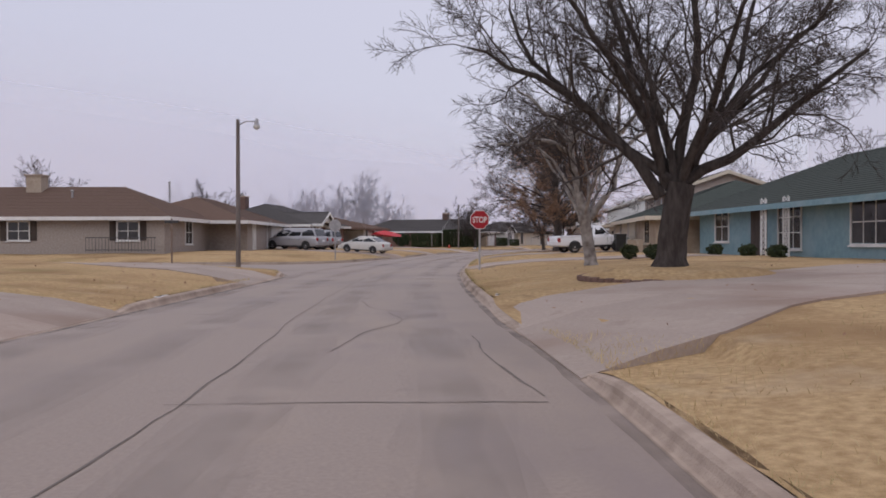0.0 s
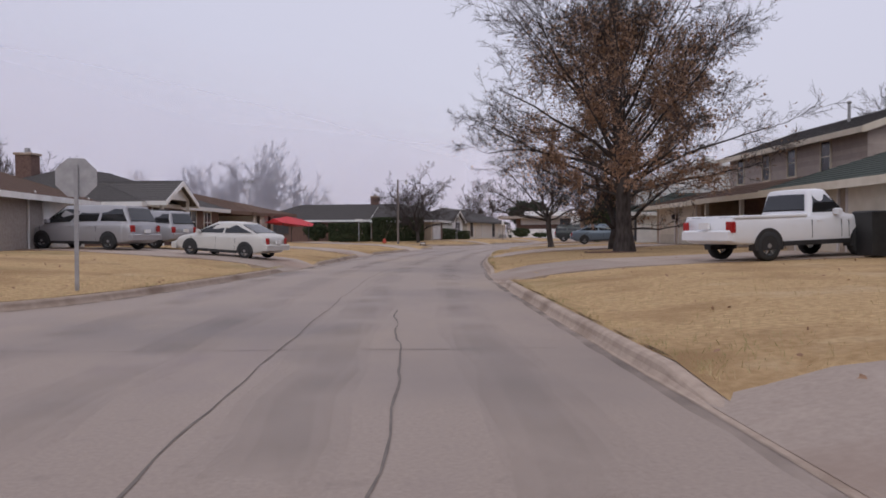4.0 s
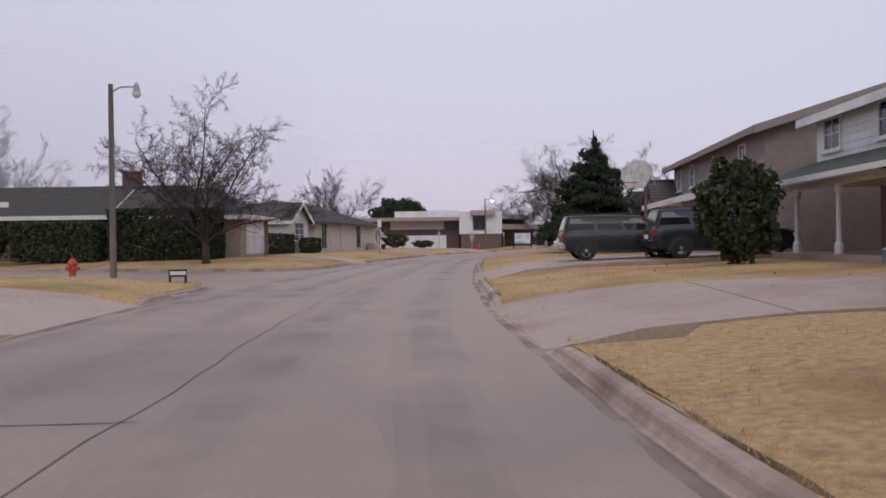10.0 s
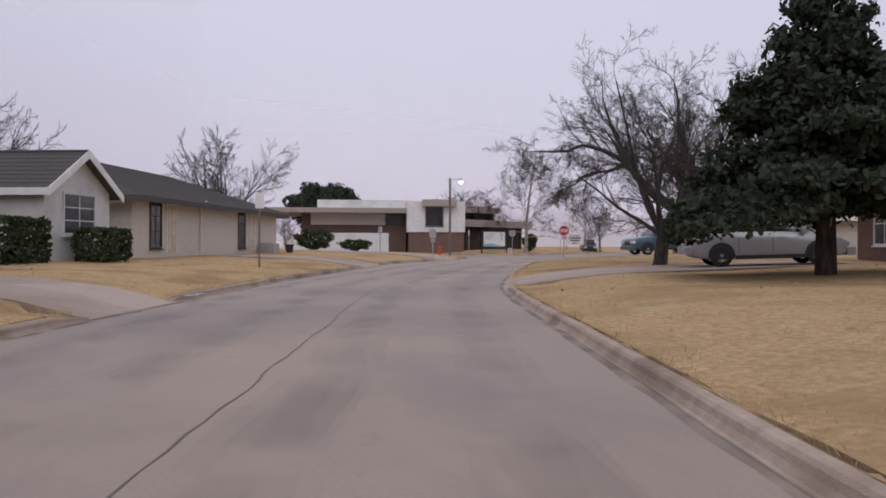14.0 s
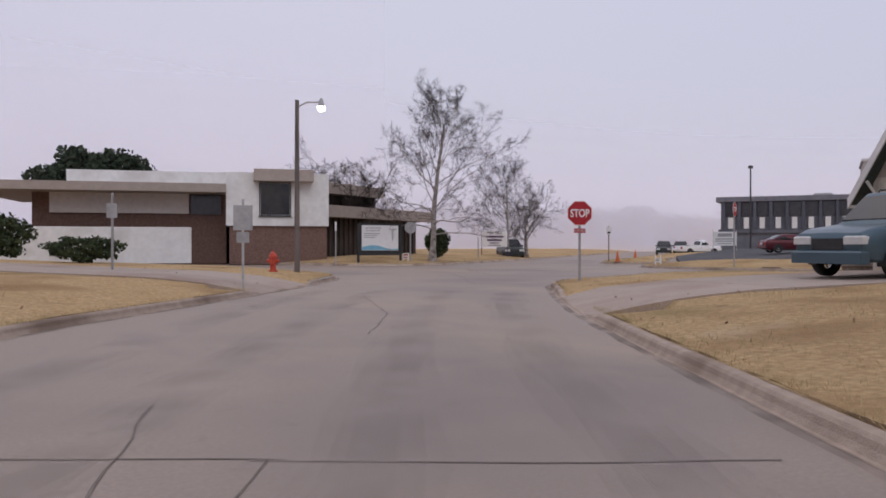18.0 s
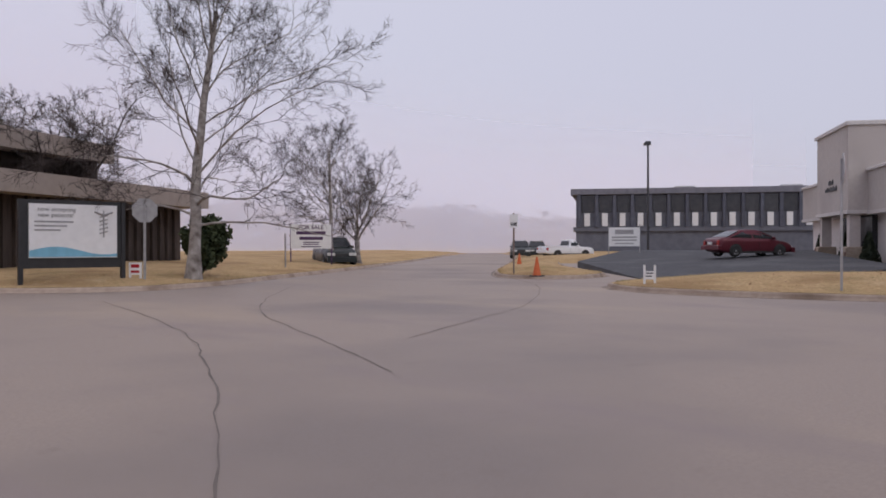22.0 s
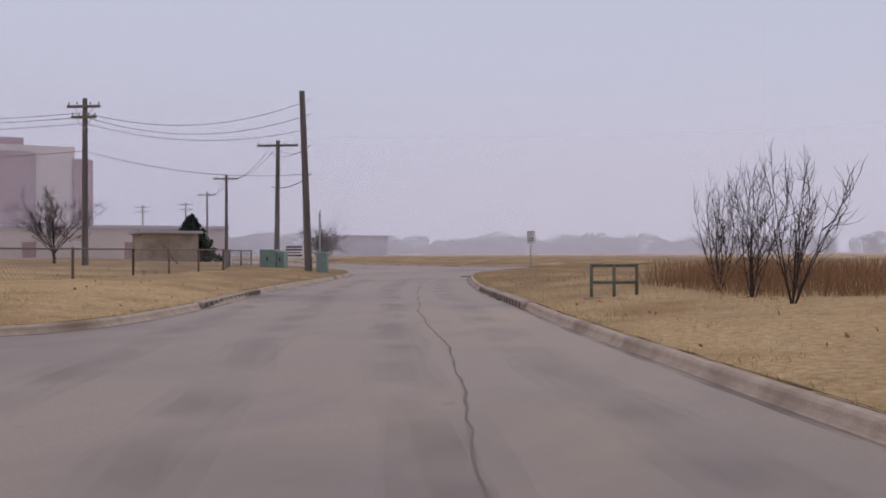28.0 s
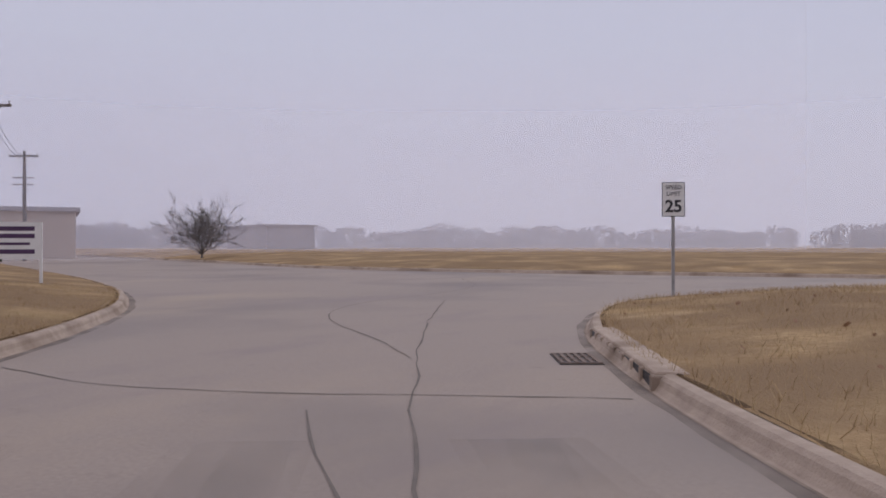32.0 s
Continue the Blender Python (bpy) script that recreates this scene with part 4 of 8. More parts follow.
def brick_rows(parent, x0, x1, y, z0, z1, mat, length=0.6, pitch=0.2, limit=280, axis_y=False):
    """Courses of long bricks on a wall that faces -y (or -x), proud of the mortar."""
    me = recalc(Geo().cbox(0, -0.012, 0.008, length - 0.012, 0.004, pitch - 0.008, 0.004).mesh("brick", mat))
    n = 0
    r = 0
    z = z0
    while z < z1 - 0.05:
        x = x0 + (0 if r % 2 else -length / 2)
        while x < x1 - 0.02 and n < limit:
            a, b = max(x, x0), min(x + length, x1)
            if b - a > 0.1:
                m = pose(a, y, z) if not axis_y else pose(y, x1 + x0 - a, z, 0, 0, -90)
                ob = shared("brick", me, parent, m @ Matrix.Diagonal(((b - a) / length, 1, 1, 1)))
                n += 1
            x += length
        z += pitch
        r += 1

# ---- vehicles ----
def wheel_meshes(r, w, rim_mat):
    tyre, rim, well = Geo(), Geo(), Geo()
    k = 20
    prof = [(0.62, -w / 2), (0.93, -w / 2), (1.0, -w / 2 + 0.03), (1.0, w / 2 - 0.03), (0.93, w / 2), (0.62, w / 2)]
    rings = [[(r * a * math.cos(2 * math.pi * j / k), y, r * a * math.sin(2 * math.pi * j / k)) for j in range(k)] for a, y in prof]
    tyre.loft(rings, cap=False)
    rings = [[(r * a * math.cos(2 * math.pi * j / k), y, r * a * math.sin(2 * math.pi * j / k)) for j in range(k)] for a, y in ((0.63, -w / 2 + 0.01), (0.6, -w / 2 + 0.05), (0.55, 0.0))]
    rim.loft(rings, cap=False)
    rings = [[(r * a * math.cos(2 * math.pi * j / 12), y, r * a * math.sin(2 * math.pi * j / 12)) for j in range(12)] for a, y in ((0.16, -w / 2 + 0.0), (0.2, -w / 2 + 0.06))]
    rim.loft(rings)
    for s in range(6):
        a = s * math.pi / 3
        c, n = (math.cos(a), math.sin(a)), (-math.sin(a), math.cos(a))
        q = [(0.12, 0.07), (0.6, 0.045), (0.6, -0.045), (0.12, -0.07)]
        rim.loft([[(r * (u * c[0] + v * n[0]), y, r * (u * c[1] + v * n[1])) for u, v in q] for y in (-w / 2 + 0.012, -w / 2 + 0.05)])
    return recalc(tyre.mesh("tyre", RUBBER, True)), recalc(rim.mesh("rim", rim_mat))


RIM = surf("alloy", (0.42, 0.42, 0.43), (0.5, 0.5, 0.51), 8, 0.35, 0, metal=0.7, vary=0)


def vehicle(name, m, paint, label, category, L, Wd, H, wheel_r, axles, profile, cabin, clearance=0.24, bed=None, rack=False, chrome_bumper=False):
    """A car whose front points along +x. profile: stations (x, z_low, z_shoulder, half width share); cabin: (x of the base's rear and front, of the roof's rear and front, belt height)."""
    car = thing(name, m, label, category, "parked vehicles")
    hw = Wd / 2
    P = np.array(profile)
    b0, b1, r0, r1, belt = cabin
    xs = np.unique(np.concatenate([np.linspace(P[0, 0], P[-1, 0], 64), [b0, b1, r0, r1]]))
    st = np.stack([np.interp(xs, P[:, 0], P[:, c]) for c in range(4)], 1)
    for _ in range(3):
        st[1:-1, 1:] = 0.25 * st[:-2, 1:] + 0.5 * st[1:-1, 1:] + 0.25 * st[2:, 1:]
    arch = H - 0.035 * ((xs - (r0 + r1) / 2) / (r1 - r0) * 2) ** 2
    share = np.interp(xs, [b0, r0, r1, b1], [0, 1, 1, 0], 0, 0)
    top = st[:, 2] + share * (np.where((xs >= r0) & (xs <= r1), arch, H - 0.035) - st[:, 2])
    top[1:-1] = 0.2 * top[:-2] + 0.6 * top[1:-1] + 0.2 * top[2:]
    low = ((0.86, 0.0), (0.95, 0.02), (0.98, 0.1), (0.995, 0.3), (1.0, 0.5), (0.99, 0.7), (0.972, 0.86), (0.945, 0.95))
    rings = []
    for (x, zl, zs, k), tz, u in zip(st, top, share):
        half = [(k * y, zl + (zs - zl) * q) for y, q in low]
        g_h = max(tz - zs, 0.0)
        half += [(k * 0.90, zs + 0.01), (k * (0.80 + 0.055 * u), zs + 0.012 + 0.5 * g_h), (k * (0.70 + 0.05 * u), zs + 0.014 + 0.9 * g_h), (k * (0.52 + 0.14 * u), tz + 0.012), (k * 0.28, tz + 0.022)]
        rings.append([(x, -hw * y, z) for y, z in half] + [(x, hw * y, z) for y, z in half[::-1]])
    part("body", Geo().loft(rings), paint, car, smooth=True)
    sh = lambda x: float(np.interp(x, xs, st[:, 2]))
    side_y = lambda v: hw * (0.90 - 0.045 * v / 0.5 if v < 0.5 else 0.855 - 0.105 * (v - 0.5) / 0.4)
    n_panes = 3 if r1 - r0 > 1.7 else (2 if r1 - r0 > 0.75 else 1)
    lo0, lo1, hi0, hi1 = b0 + 0.16 * (r0 - b0) + 0.12, b1 - 0.16 * (b1 - r1) - 0.1, r0 + 0.1, r1 - 0.06
    for s in (-1, 1):
        for i in range(n_panes):
            f0, f1 = i / n_panes + (0.02 if i else 0), (i + 1) / n_panes - (0.02 if i < n_panes - 1 else 0)
            outline = []
            for f, v in ((f0, 0.1), (f1, 0.1), (f1, 0.5), (f1, 0.82), (f0, 0.82), (f0, 0.5)):
                w = (v - 0.1) / 0.72
                x = (lo0 + (lo1 - lo0) * f) * (1 - w) + (hi0 + (hi1 - hi0) * f) * w
                z = sh(x) + 0.012 + v * (H - 0.04 - sh(x))
                outline.append((x, side_y(v) + 0.008, z))
            part("side_window", Geo().loft([[(x, s * (y - 0.03), z) for x, y, z in outline], [(x, s * y, z) for x, y, z in outline]]), GLASS, car, "dark tinted glass")
    for nm, xa, xb in (("windscreen", b1, r1), ("rear_window", b0, r0)):
        pts = []
        for f in (0.12, 0.5, 0.88):
            x = xa + (xb - xa) * f
            pts.append((x + (0.012 if nm == "windscreen" else -0.012), float(np.interp(x, xs, top)) + 0.022, hw * (0.79 - 0.14 * f)))
        part(nm, Geo().loft([[(x, -w, z - 0.03), (x, w, z - 0.03), (x, w, z), (x, 0.4 * w, z + 0.012), (x, -0.4 * w, z + 0.012), (x, -w, z)] for x, z, w in pts]), GLASS, car, "dark tinted glass")
    for s in (-1, 1):
        part("mirror", Geo().cbox(b1 - 0.55, s * (hw + 0.02) - 0.09, belt + 0.02, b1 - 0.42, s * (hw + 0.02) + 0.09, belt + 0.17, 0.03), paint, car)
        for x in ((b0 + b1) / 2 - 0.45, (b0 + b1) / 2 + 0.5):
            part("door_handle", Geo().box(x, s * (hw - 0.01) - 0.012, belt - 0.14, x + 0.18, s * (hw - 0.01) + 0.02, belt - 0.1), paint, car)
        for x in ((b0 + b1) / 2 - 0.62, (b0 + b1) / 2 + 0.32, b1 - 0.1):
            part("door_seam", Geo().box(x, s * (hw * 0.992) - 0.01, clearance + 0.15, x + 0.012, s * (hw * 0.992) + 0.005, belt - 0.1), BLACK, car)
        part("sill_trim", Geo().box(axles[0] + wheel_r * 1.2, s * hw * 0.99 - 0.02, clearance - 0.02, axles[1] - wheel_r * 1.2, s * hw * 0.99 + 0.012, clearance + 0.09), BLACK, car)
        x0, x1 = profile[0][0], profile[-1][0]
        zs0, zs1 = profile[1][2], profile[-2][2]
        k0, k1 = profile[0][3], profile[-1][3]
        part("tail_light", Geo().cbox(x0 - 0.03, min(s * hw * k0 * 0.8, s * (hw * k0 + 0.02)), zs0 - 0.34, x0 + 0.1, max(s * hw * k0 * 0.8, s * (hw * k0 + 0.02)), zs0 - 0.08, 0.02), REDLAMP, car, "red lens")
        part("headlight", Geo().cbox(x1 - 0.2, min(s * hw * k1 * 0.5, s * (hw * k1 + 0.03)), profile[-1][2] - 0.2, x1 + 0.03, max(s * hw * k1 * 0.5, s * (hw * k1 + 0.03)), profile[-1][2] - 0.03, 0.03), CLEARLAMP, car, "clear lens")
    part("rear_bumper", Geo().cbox(x0 - 0.1, -hw * 0.94, clearance + 0.16, x0 + 0.12, hw * 0.94, clearance + 0.4, 0.04), CHROME if chrome_bumper else paint, car)
    part("front_bumper", Geo().cbox(x1 - 0.14, -hw * 0.9, clearance + 0.02, x1 + 0.09, hw * 0.9, clearance + 0.28, 0.04), CHROME if chrome_bumper else paint, car)
    part("grille", Geo().box(x1 - 0.03, -hw * 0.4, clearance + 0.3, x1 + 0.025, hw * 0.4, profile[-1][2] - 0.08), BLACK, car)
    part("number_plate", Geo().box(x0 - 0.125, -0.16, clearance + 0.43, x0 - 0.05, 0.16, clearance + 0.58), SIGNWHITE, car)
    tyre, rim = wheel_meshes(wheel_r, 0.22, RIM)
    for x in axles:
        for s in (-1, 1):
            w = shared("tyre", tyre, car, pose(x, s * (hw - 0.1), wheel_r, 0, 0, 0 if s < 0 else 180))
            shared("rim", rim, w)
            k = 16
            g = Geo()
            ang = [math.pi * (j / k) * 1.16 - 0.25 for j in range(k + 1)]
            pts = [(x + wheel_r * 1.17 * math.cos(a), wheel_r + wheel_r * 1.17 * math.sin(a)) for a in ang]
            g.loft([[(px, s * (hw - 0.22), pz) for px, pz in pts], [(px, s * (hw + 0.006), pz) for px, pz in pts]])
            part("wheel_well", g, BLACK, car)
    yr = hw * 0.7
    if rack:
        for s in (-1, 1):
            part("roof_rail", Geo().tube([(r0 + 0.2, s * yr * 0.85, H - 0.01), (r0 + 0.25, s * yr * 0.85, H + 0.05), (r1 - 0.3, s * yr * 0.85, H + 0.05), (r1 - 0.25, s * yr * 0.85, H - 0.01)], 0.02, 6), BLACK, car)
    if bed:
        x0, x1, z = bed
        g = Geo().box(x0, -hw * 0.8, z - 0.45, x1, hw * 0.8, z + 0.004)
        part("cargo_bed", g, BLACK, car)
        for s in (-1, 1):
            part("bed_rail", Geo().cbox(x0 - 0.03, s * hw * 0.9 - 0.07, z - 0.02, x1, s * hw * 0.9 + 0.07, z + 0.04, 0.02), paint, car)
    return car


def sedan(m, paint, label, L=4.5, W=1.78, H=1.44, name="sedan"):
    a, b = -L / 2, L / 2
    prof = [(a, 0.5, 0.84, 0.78), (a + 0.06, 0.34, 0.95, 0.86), (a + 0.25, 0.26, 1.0, 0.94), (a + 0.8, 0.2, 0.99, 1.0), (-0.6, 0.2, 0.93, 1.0), (0.8, 0.2, 0.91, 1.0), (b - 1.1, 0.2, 0.88, 0.99), (b - 0.5, 0.22, 0.79, 0.95), (b - 0.15, 0.27, 0.68, 0.85), (b, 0.38, 0.58, 0.7)]
    return vehicle(name, m, paint, label, "car", L, W, H, 0.32, (a + 0.92, b - 0.92), prof, (a + 0.38, b - 0.85, a + 1.35, b - 2.05, 0.9), 0.22)


def suv(m, paint, label, L=4.6, W=1.8, H=1.7, name="suv", boxy=True, clearance=0.3, wheel_r=0.36, chrome=False):
    a, b = -L / 2, L / 2
    hood = H * 0.6
    prof = [(a, 0.5, hood - 0.05, 0.9), (a + 0.1, clearance + 0.08, hood + 0.06, 0.97), (a + 0.7, clearance, hood + 0.08, 1.0), (0.2, clearance, hood + 0.06, 1.0), (b - 1.25, clearance, hood + 0.03, 1.0), (b - 0.3, clearance + 0.04, hood - 0.06, 0.95), (b, 0.5, hood - 0.16, 0.86)]
    return vehicle(name, m, paint, label, "car", L, W, H, wheel_r, (a + 0.92, b - 0.88), prof, (a + 0.04, b - 1.15, a + (0.22 if boxy else 0.5), b - 1.85, hood + 0.03), clearance, rack=True, chrome_bumper=chrome)


def minivan(m, paint, label):
    L, W, H = 5.1, 1.95, 1.75
    a, b = -L / 2, L / 2
    prof = [(a, 0.45, 0.98, 0.88), (a + 0.12, 0.3, 1.06, 0.96), (a + 0.8, 0.24, 1.06, 1.0), (0.6, 0.22, 1.0, 1.0), (b - 1.0, 0.24, 0.94, 0.99), (b - 0.3, 0.28, 0.8, 0.92), (b, 0.4, 0.68, 0.78)]
    return vehicle("minivan", m, paint, label, "car", L, W, H, 0.34, (a + 1.0, b - 0.95), prof, (a + 0.05, b - 0.75, a + 0.4, b - 1.9, 1.02), 0.24)


def pickup(m, paint, label):
    L, W, H = 4.9, 1.78, 1.68
    a, b = -L / 2, L / 2
    prof = [(a, 0.5, 1.02, 0.95), (a + 0.08, 0.42, 1.04, 0.98), (-0.15, 0.34, 1.04, 1.0), (0.6, 0.34, 1.05, 1.0), (b - 1.2, 0.34, 1.04, 1.0), (b - 0.2, 0.4, 0.97, 0.96), (b, 0.5, 0.86, 0.9)]
    return vehicle("pickup_truck", m, paint, label, "pickup truck", L, W, H, 0.36, (a + 1.05, b - 0.9), prof, (-0.12, b - 1.25, 0.02, b - 1.85, 1.03), 0.36, bed=(a + 0.1, -0.2, 1.05), chrome_bumper=False)


PAINT = lambda name, c, metal=0.3: surf(name, c, [min(1, q * 1.08) for q in c], 1.5, 0.32, 0, metal=metal, vary=0, gloss=0.5, world=False)
SILVER, CHAMPAGNE, WHITEPAINT = PAINT("silver_paint", (0.38, 0.37, 0.38)), PAINT("champagne_paint", (0.60, 0.58, 0.54), 0.1), PAINT("white_car_paint", (0.74, 0.74, 0.75), 0)
STEELBLUE, DARKPAINT, NAVY, REDPAINT, BLUEGREY = PAINT("steel_blue_paint", (0.13, 0.165, 0.20)), PAINT("dark_green_black_paint", (0.018, 0.024, 0.024), 0.1), PAINT("dark_navy_paint", (0.018, 0.02, 0.03), 0.1), PAINT("dark_red_paint", (0.1, 0.014, 0.024)), PAINT("blue_grey_paint", (0.075, 0.12, 0.15))

# ---- the houses ----
def house(name, p0, p1, label, z=None):
    mid = ((p0[0] + p1[0]) / 2, (p0[1] + p1[1]) / 2)
    return thing(name, along(p0, p1, lawn_z(*mid) if z is None else z), label, "house", "houses along the street")


# brown-roofed brick ranch house on the side street corner
h = house("house", (-37, 50), (-17.5, 50), "long brick ranch house with a brown hipped shingle roof", 0.62)
walls(h, 0, 19.5, 0, 9.5, 2.4, BRICKGREY)
gable_roof(h, 0, 19.5, 0, 9.5, 2.4, 1.9, 0.6, True, ROOFBROWN, WHITE, 0.9, 0.9)
walls(h, 13.0, 22.3, 9.5, 22.2, 2.35, BRICKGREY)
gable_roof(h, 13.0, 22.3, 8.0, 22.2, 2.35, 1.7, 0.6, False, ROOFBROWN, WHITE, 0.9, 0.9)
for x in (1.2, 6.2, 9.8, 16.6):
    window(h, x, 0.75, 1.3, 1.1, shutters=DARKWOOD)
window(h, 1.5, 0.5, 1.4, 1.5, m=east_face(19.5, 2.5))
garage_door(h, 8.0, 0.02, 4.4, 2.1, m=east_face(22.3, 9.4))
door(h, 1.6, 0, m=east_face(22.3, 9.4), mat=WHITE)
downpipe(h, 6.4, 0, 0, 2.3, m=east_face(22.3, 9.4))
downpipe(h, 12.6, 0, 0, 2.3, m=east_face(22.3, 9.4))
chimney(h, 9.5, 4.2, 2.6, 5.0, BRICKTAN, 1.0)
vent_pipe(h, 17.6, 6.5, 3.4, 4.7)
vent_pipe(h, 12.5, 2.8, 3.2, 3.9)
g = Geo()
for i in range(22):
    g.box(15 + i * 0.2, -0.9, 0, 15.02 + i * 0.2, -0.88, 0.9)
g.box(15, -0.91, 0.85, 19.3, -0.87, 0.9).box(15, -0.91, 0.1, 19.3, -0.87, 0.15)
part("porch_railing", g, DARKMETAL, h, "black iron railing")

# grey-roofed house with a small white gable
h = house("house", (-13.2, 75.5), (-11.2, 88), "low brick house with a grey roof and a white gabled porch", 0.62)
walls(h, 0, 12.6, 0, 11, 2.45, BRICKRED)
gable_roof(h, 0, 12.6, 0, 11, 2.45, 1.9, 0.6, True, ROOFGREY, WHITE, 0.7, 0.7)
gable_roof(h, 0.3, 4.3, -1.3, 3, 2.45, 1.0, 0.3, False, ROOFGREY, WHITE)
gable_wall(h, 0.3, 4.3, -1.3, 3, 2.45, 1.0, WHITE, False)
for x in (0.45, 4.0):
    part("porch_post", Geo().cbox(x, -1.25, -0.3, x + 0.14, -1.1, 2.45), WHITE, h)
window(h, 6.2, 0.7, 2.2, 1.3, cols=3)
window(h, 9.8, 0.7, 1.2, 1.3)
door(h, 2.0, 0.0)
chimney(h, 3.0, 7.5, 3.4, 5.0, BRICKRED)

# brown-roofed house with a white boarded wing
h = house("house", (-10.6, 89.6), (-7.6, 98.6), "low house with a brown roof, brick wall and white boarded wing", 0.62)
walls(h, 0, 9.5, 3.0, 13, 2.3, BRICKRED)
walls(h, 2.8, 6.2, -0.2, 3.0, 2.3, WHITE, "wing")
gable_roof(h, -0.3, 9.5, 0.3, 13, 2.35, 1.55, 0.7, True, ROOFBROWN, ROOFBROWN, 0.85, 0.85)
gable_roof(h, 2.8, 6.2, -0.2, 6, 2.3, 0.55, 0.5, False, ROOFBROWN, ROOFBROWN, 0.9, 0)
for i in range(11):
    part("batten", Geo().box(2.85 + i * 0.32, -0.235, 0.1, 2.9 + i * 0.32, -0.2, 2.3), WHITE, h)
for x in (3.35, 5.2):
    part("shutter", Geo().cbox(x, -0.26, 0.95, x + 0.42, -0.235, 1.95), DARKWOOD, h)
window(h, 1.2, 0.8, 1.1, 1.2, m=west_face(0, 10), trim=DARKWOOD)
door(h, 1.0, 0, y=3.0)
t = thing("boat_cover", along((-8.2, 93.4), (-5.6, 97.9), 0.62), "bright red canvas cover stretched over a frame beside the house", "canopy")
g = Geo().loft([[(0, -0.8, 1.45), (0, 0, 1.75), (0, 0.8, 1.45)], [(1.7, -1.0, 1.3), (1.7, 0, 1.95), (1.7, 1.0, 1.3)], [(3.6, -0.9, 1.2), (3.6, 0, 1.75), (3.6, 0.9, 1.2)], [(5.2, -0.1, 1.35), (5.2, 0, 1.45), (5.2, 0.1, 1.35)]])
part("canvas", g, REDCANVAS, t)
for x, y in ((0.2, -0.7), (0.2, 0.7), (3.4, -0.8), (3.4, 0.8)):
    part("leg", Geo().tube([(x, y, 0), (x, y, 1.4)], 0.03, 6), DARKMETAL, t)

# dark long house behind hedges on the far corner of the second side street
h = house("house", (-14.3, 130.6), (6.1, 124.2), "long dark brick house with a grey roof behind tall hedges", 0.62)
walls(h, 0, 15.5, 0, 9.5, 2.5, BRICKRED)
gable_roof(h, 0, 16.5, 0, 9.5, 2.5, 1.7, 0.7, True, ROOFGREY, WHITE, 0.8, 0)
walls(h, 15.5, 21.4, -0.6, 5.4, 2.45, BRICKTAN, "garage")
gable_roof(h, 15.0, 21.4, -0.6, 5.4, 2.45, 1.4, 0.6, True, ROOFGREY, WHITE, 0, 0.8)
for x in (2, 6, 10.2):
    window(h, x, 0.7, 2.0, 1.4, cols=3, trim=DARKWOOD)
garage_door(h, 0.5, 0.02, 4.0, 2.1, m=east_face(21.4, -0.2))
part("brick_pier", Geo().box(21.38, 4.45, -0.3, 21.46, 5.38, 2.4), BRICKRED, h)
door(h, 13.2, 0)
chimney(h, 13.2, 5.0, 3.4, 5.1, BRICKRED)

# white gabled house
h = house("house", (6.2, 129.7), (11.7, 141.0), "low white house with a grey roof and a front gable", 0.7)
walls(h, 0, 12.4, 2.4, 12, 2.35, WHITE)
gable_roof(h, 0, 12.4, 2.4, 12, 2.35, 1.75, 0.6, True, ROOFGREY, WHITE)
gable_wall(h, 0, 12.4, 2.4, 12, 2.35, 1.75, WHITE)
walls(h, 8.3, 12.4, 0, 3, 2.35, WHITE, "wing")
gable_roof(h, 8.3, 12.4, 0, 6, 2.35, 1.2, 0.35, False, ROOFGREY, WHITE)
gable_wall(h, 8.3, 12.4, 0, 3, 2.35, 1.2, WHITE, False)
window(h, 9.4, 0.75, 1.9, 1.3, cols=2, rows=3)
window(h, 0.8, 0.7, 2.4, 1.4, y=2.4, cols=3)
door(h, 5.6, 0.0, y=2.4)
part("brick_panel", Geo().box(6.9, 2.34, -0.3, 8.3, 2.4, 2.3), BRICKRED, h)
shrub(8.3, 133.6, 0.6, box_shape(6.0, 1.1, 1.25), 5200, 0.075, "clipped dark evergreen hedge before the white house", seed=4, name="hedge", turn=64, category="hedge")
shrub(11.5, 138.5, 0.6, box_shape(2.0, 1.0, 1.0), 1800, 0.075, "clipped dark evergreen hedge at the gable", seed=5, name="hedge", turn=64, category="hedge")

# long cream brick house
h = house("house", (12.4, 142.3), (20.9, 160.6), "long cream brick house with a dark hipped roof", 0.72)
walls(h, 0, 20.1, 0, 10, 2.45, BRICKCREAM)
gable_roof(h, 0, 20.1, 0, 10, 2.45, 1.75, 0.65, True, ROOFGREY, ROOFGREY, 0.85, 0.85)
window(h, 1.6, 0.25, 1.0, 1.9, trim=DARKWOOD, rows=3)
door(h, 3.2, 0.0, mat=CREAM)
window(h, 12.6, 0.2, 1.1, 1.95, trim=DARKWOOD, rows=3)
door(h, 14.6, 0.0, mat=CREAM)
part("air_conditioner", Geo().cbox(15.9, -1.0, -0.2, 17.2, -0.2, 0.45, 0.05), GALV, h)
downpipe(h, 7.0, 0, 0, 2.4)
t = thing("planter", pose(21.6, 160.0, lawn_z(21.6, 160.0)), "dark plastic pot at the corner of the cream house", "planter")
part("pot", Geo().tube([(0, 0, 0), (0, 0, 0.5), (0, 0, 0.52)], [0.2, 0.27, 0.29], 12), BLACK, t)

# blue house behind the big elm
h = house("house", (13.4, 43.0), (14.6, 22.0), "faded blue house with a dark green roof", 0.55)
walls(h, 0, 21, 0, 11, 2.5, BLUEPAINT)
gable_roof(h, 0, 21, 0, 11, 2.5, 2.3, 0.7, True, ROOFGREEN, BLUEPAINT, 0.8, 0.5)
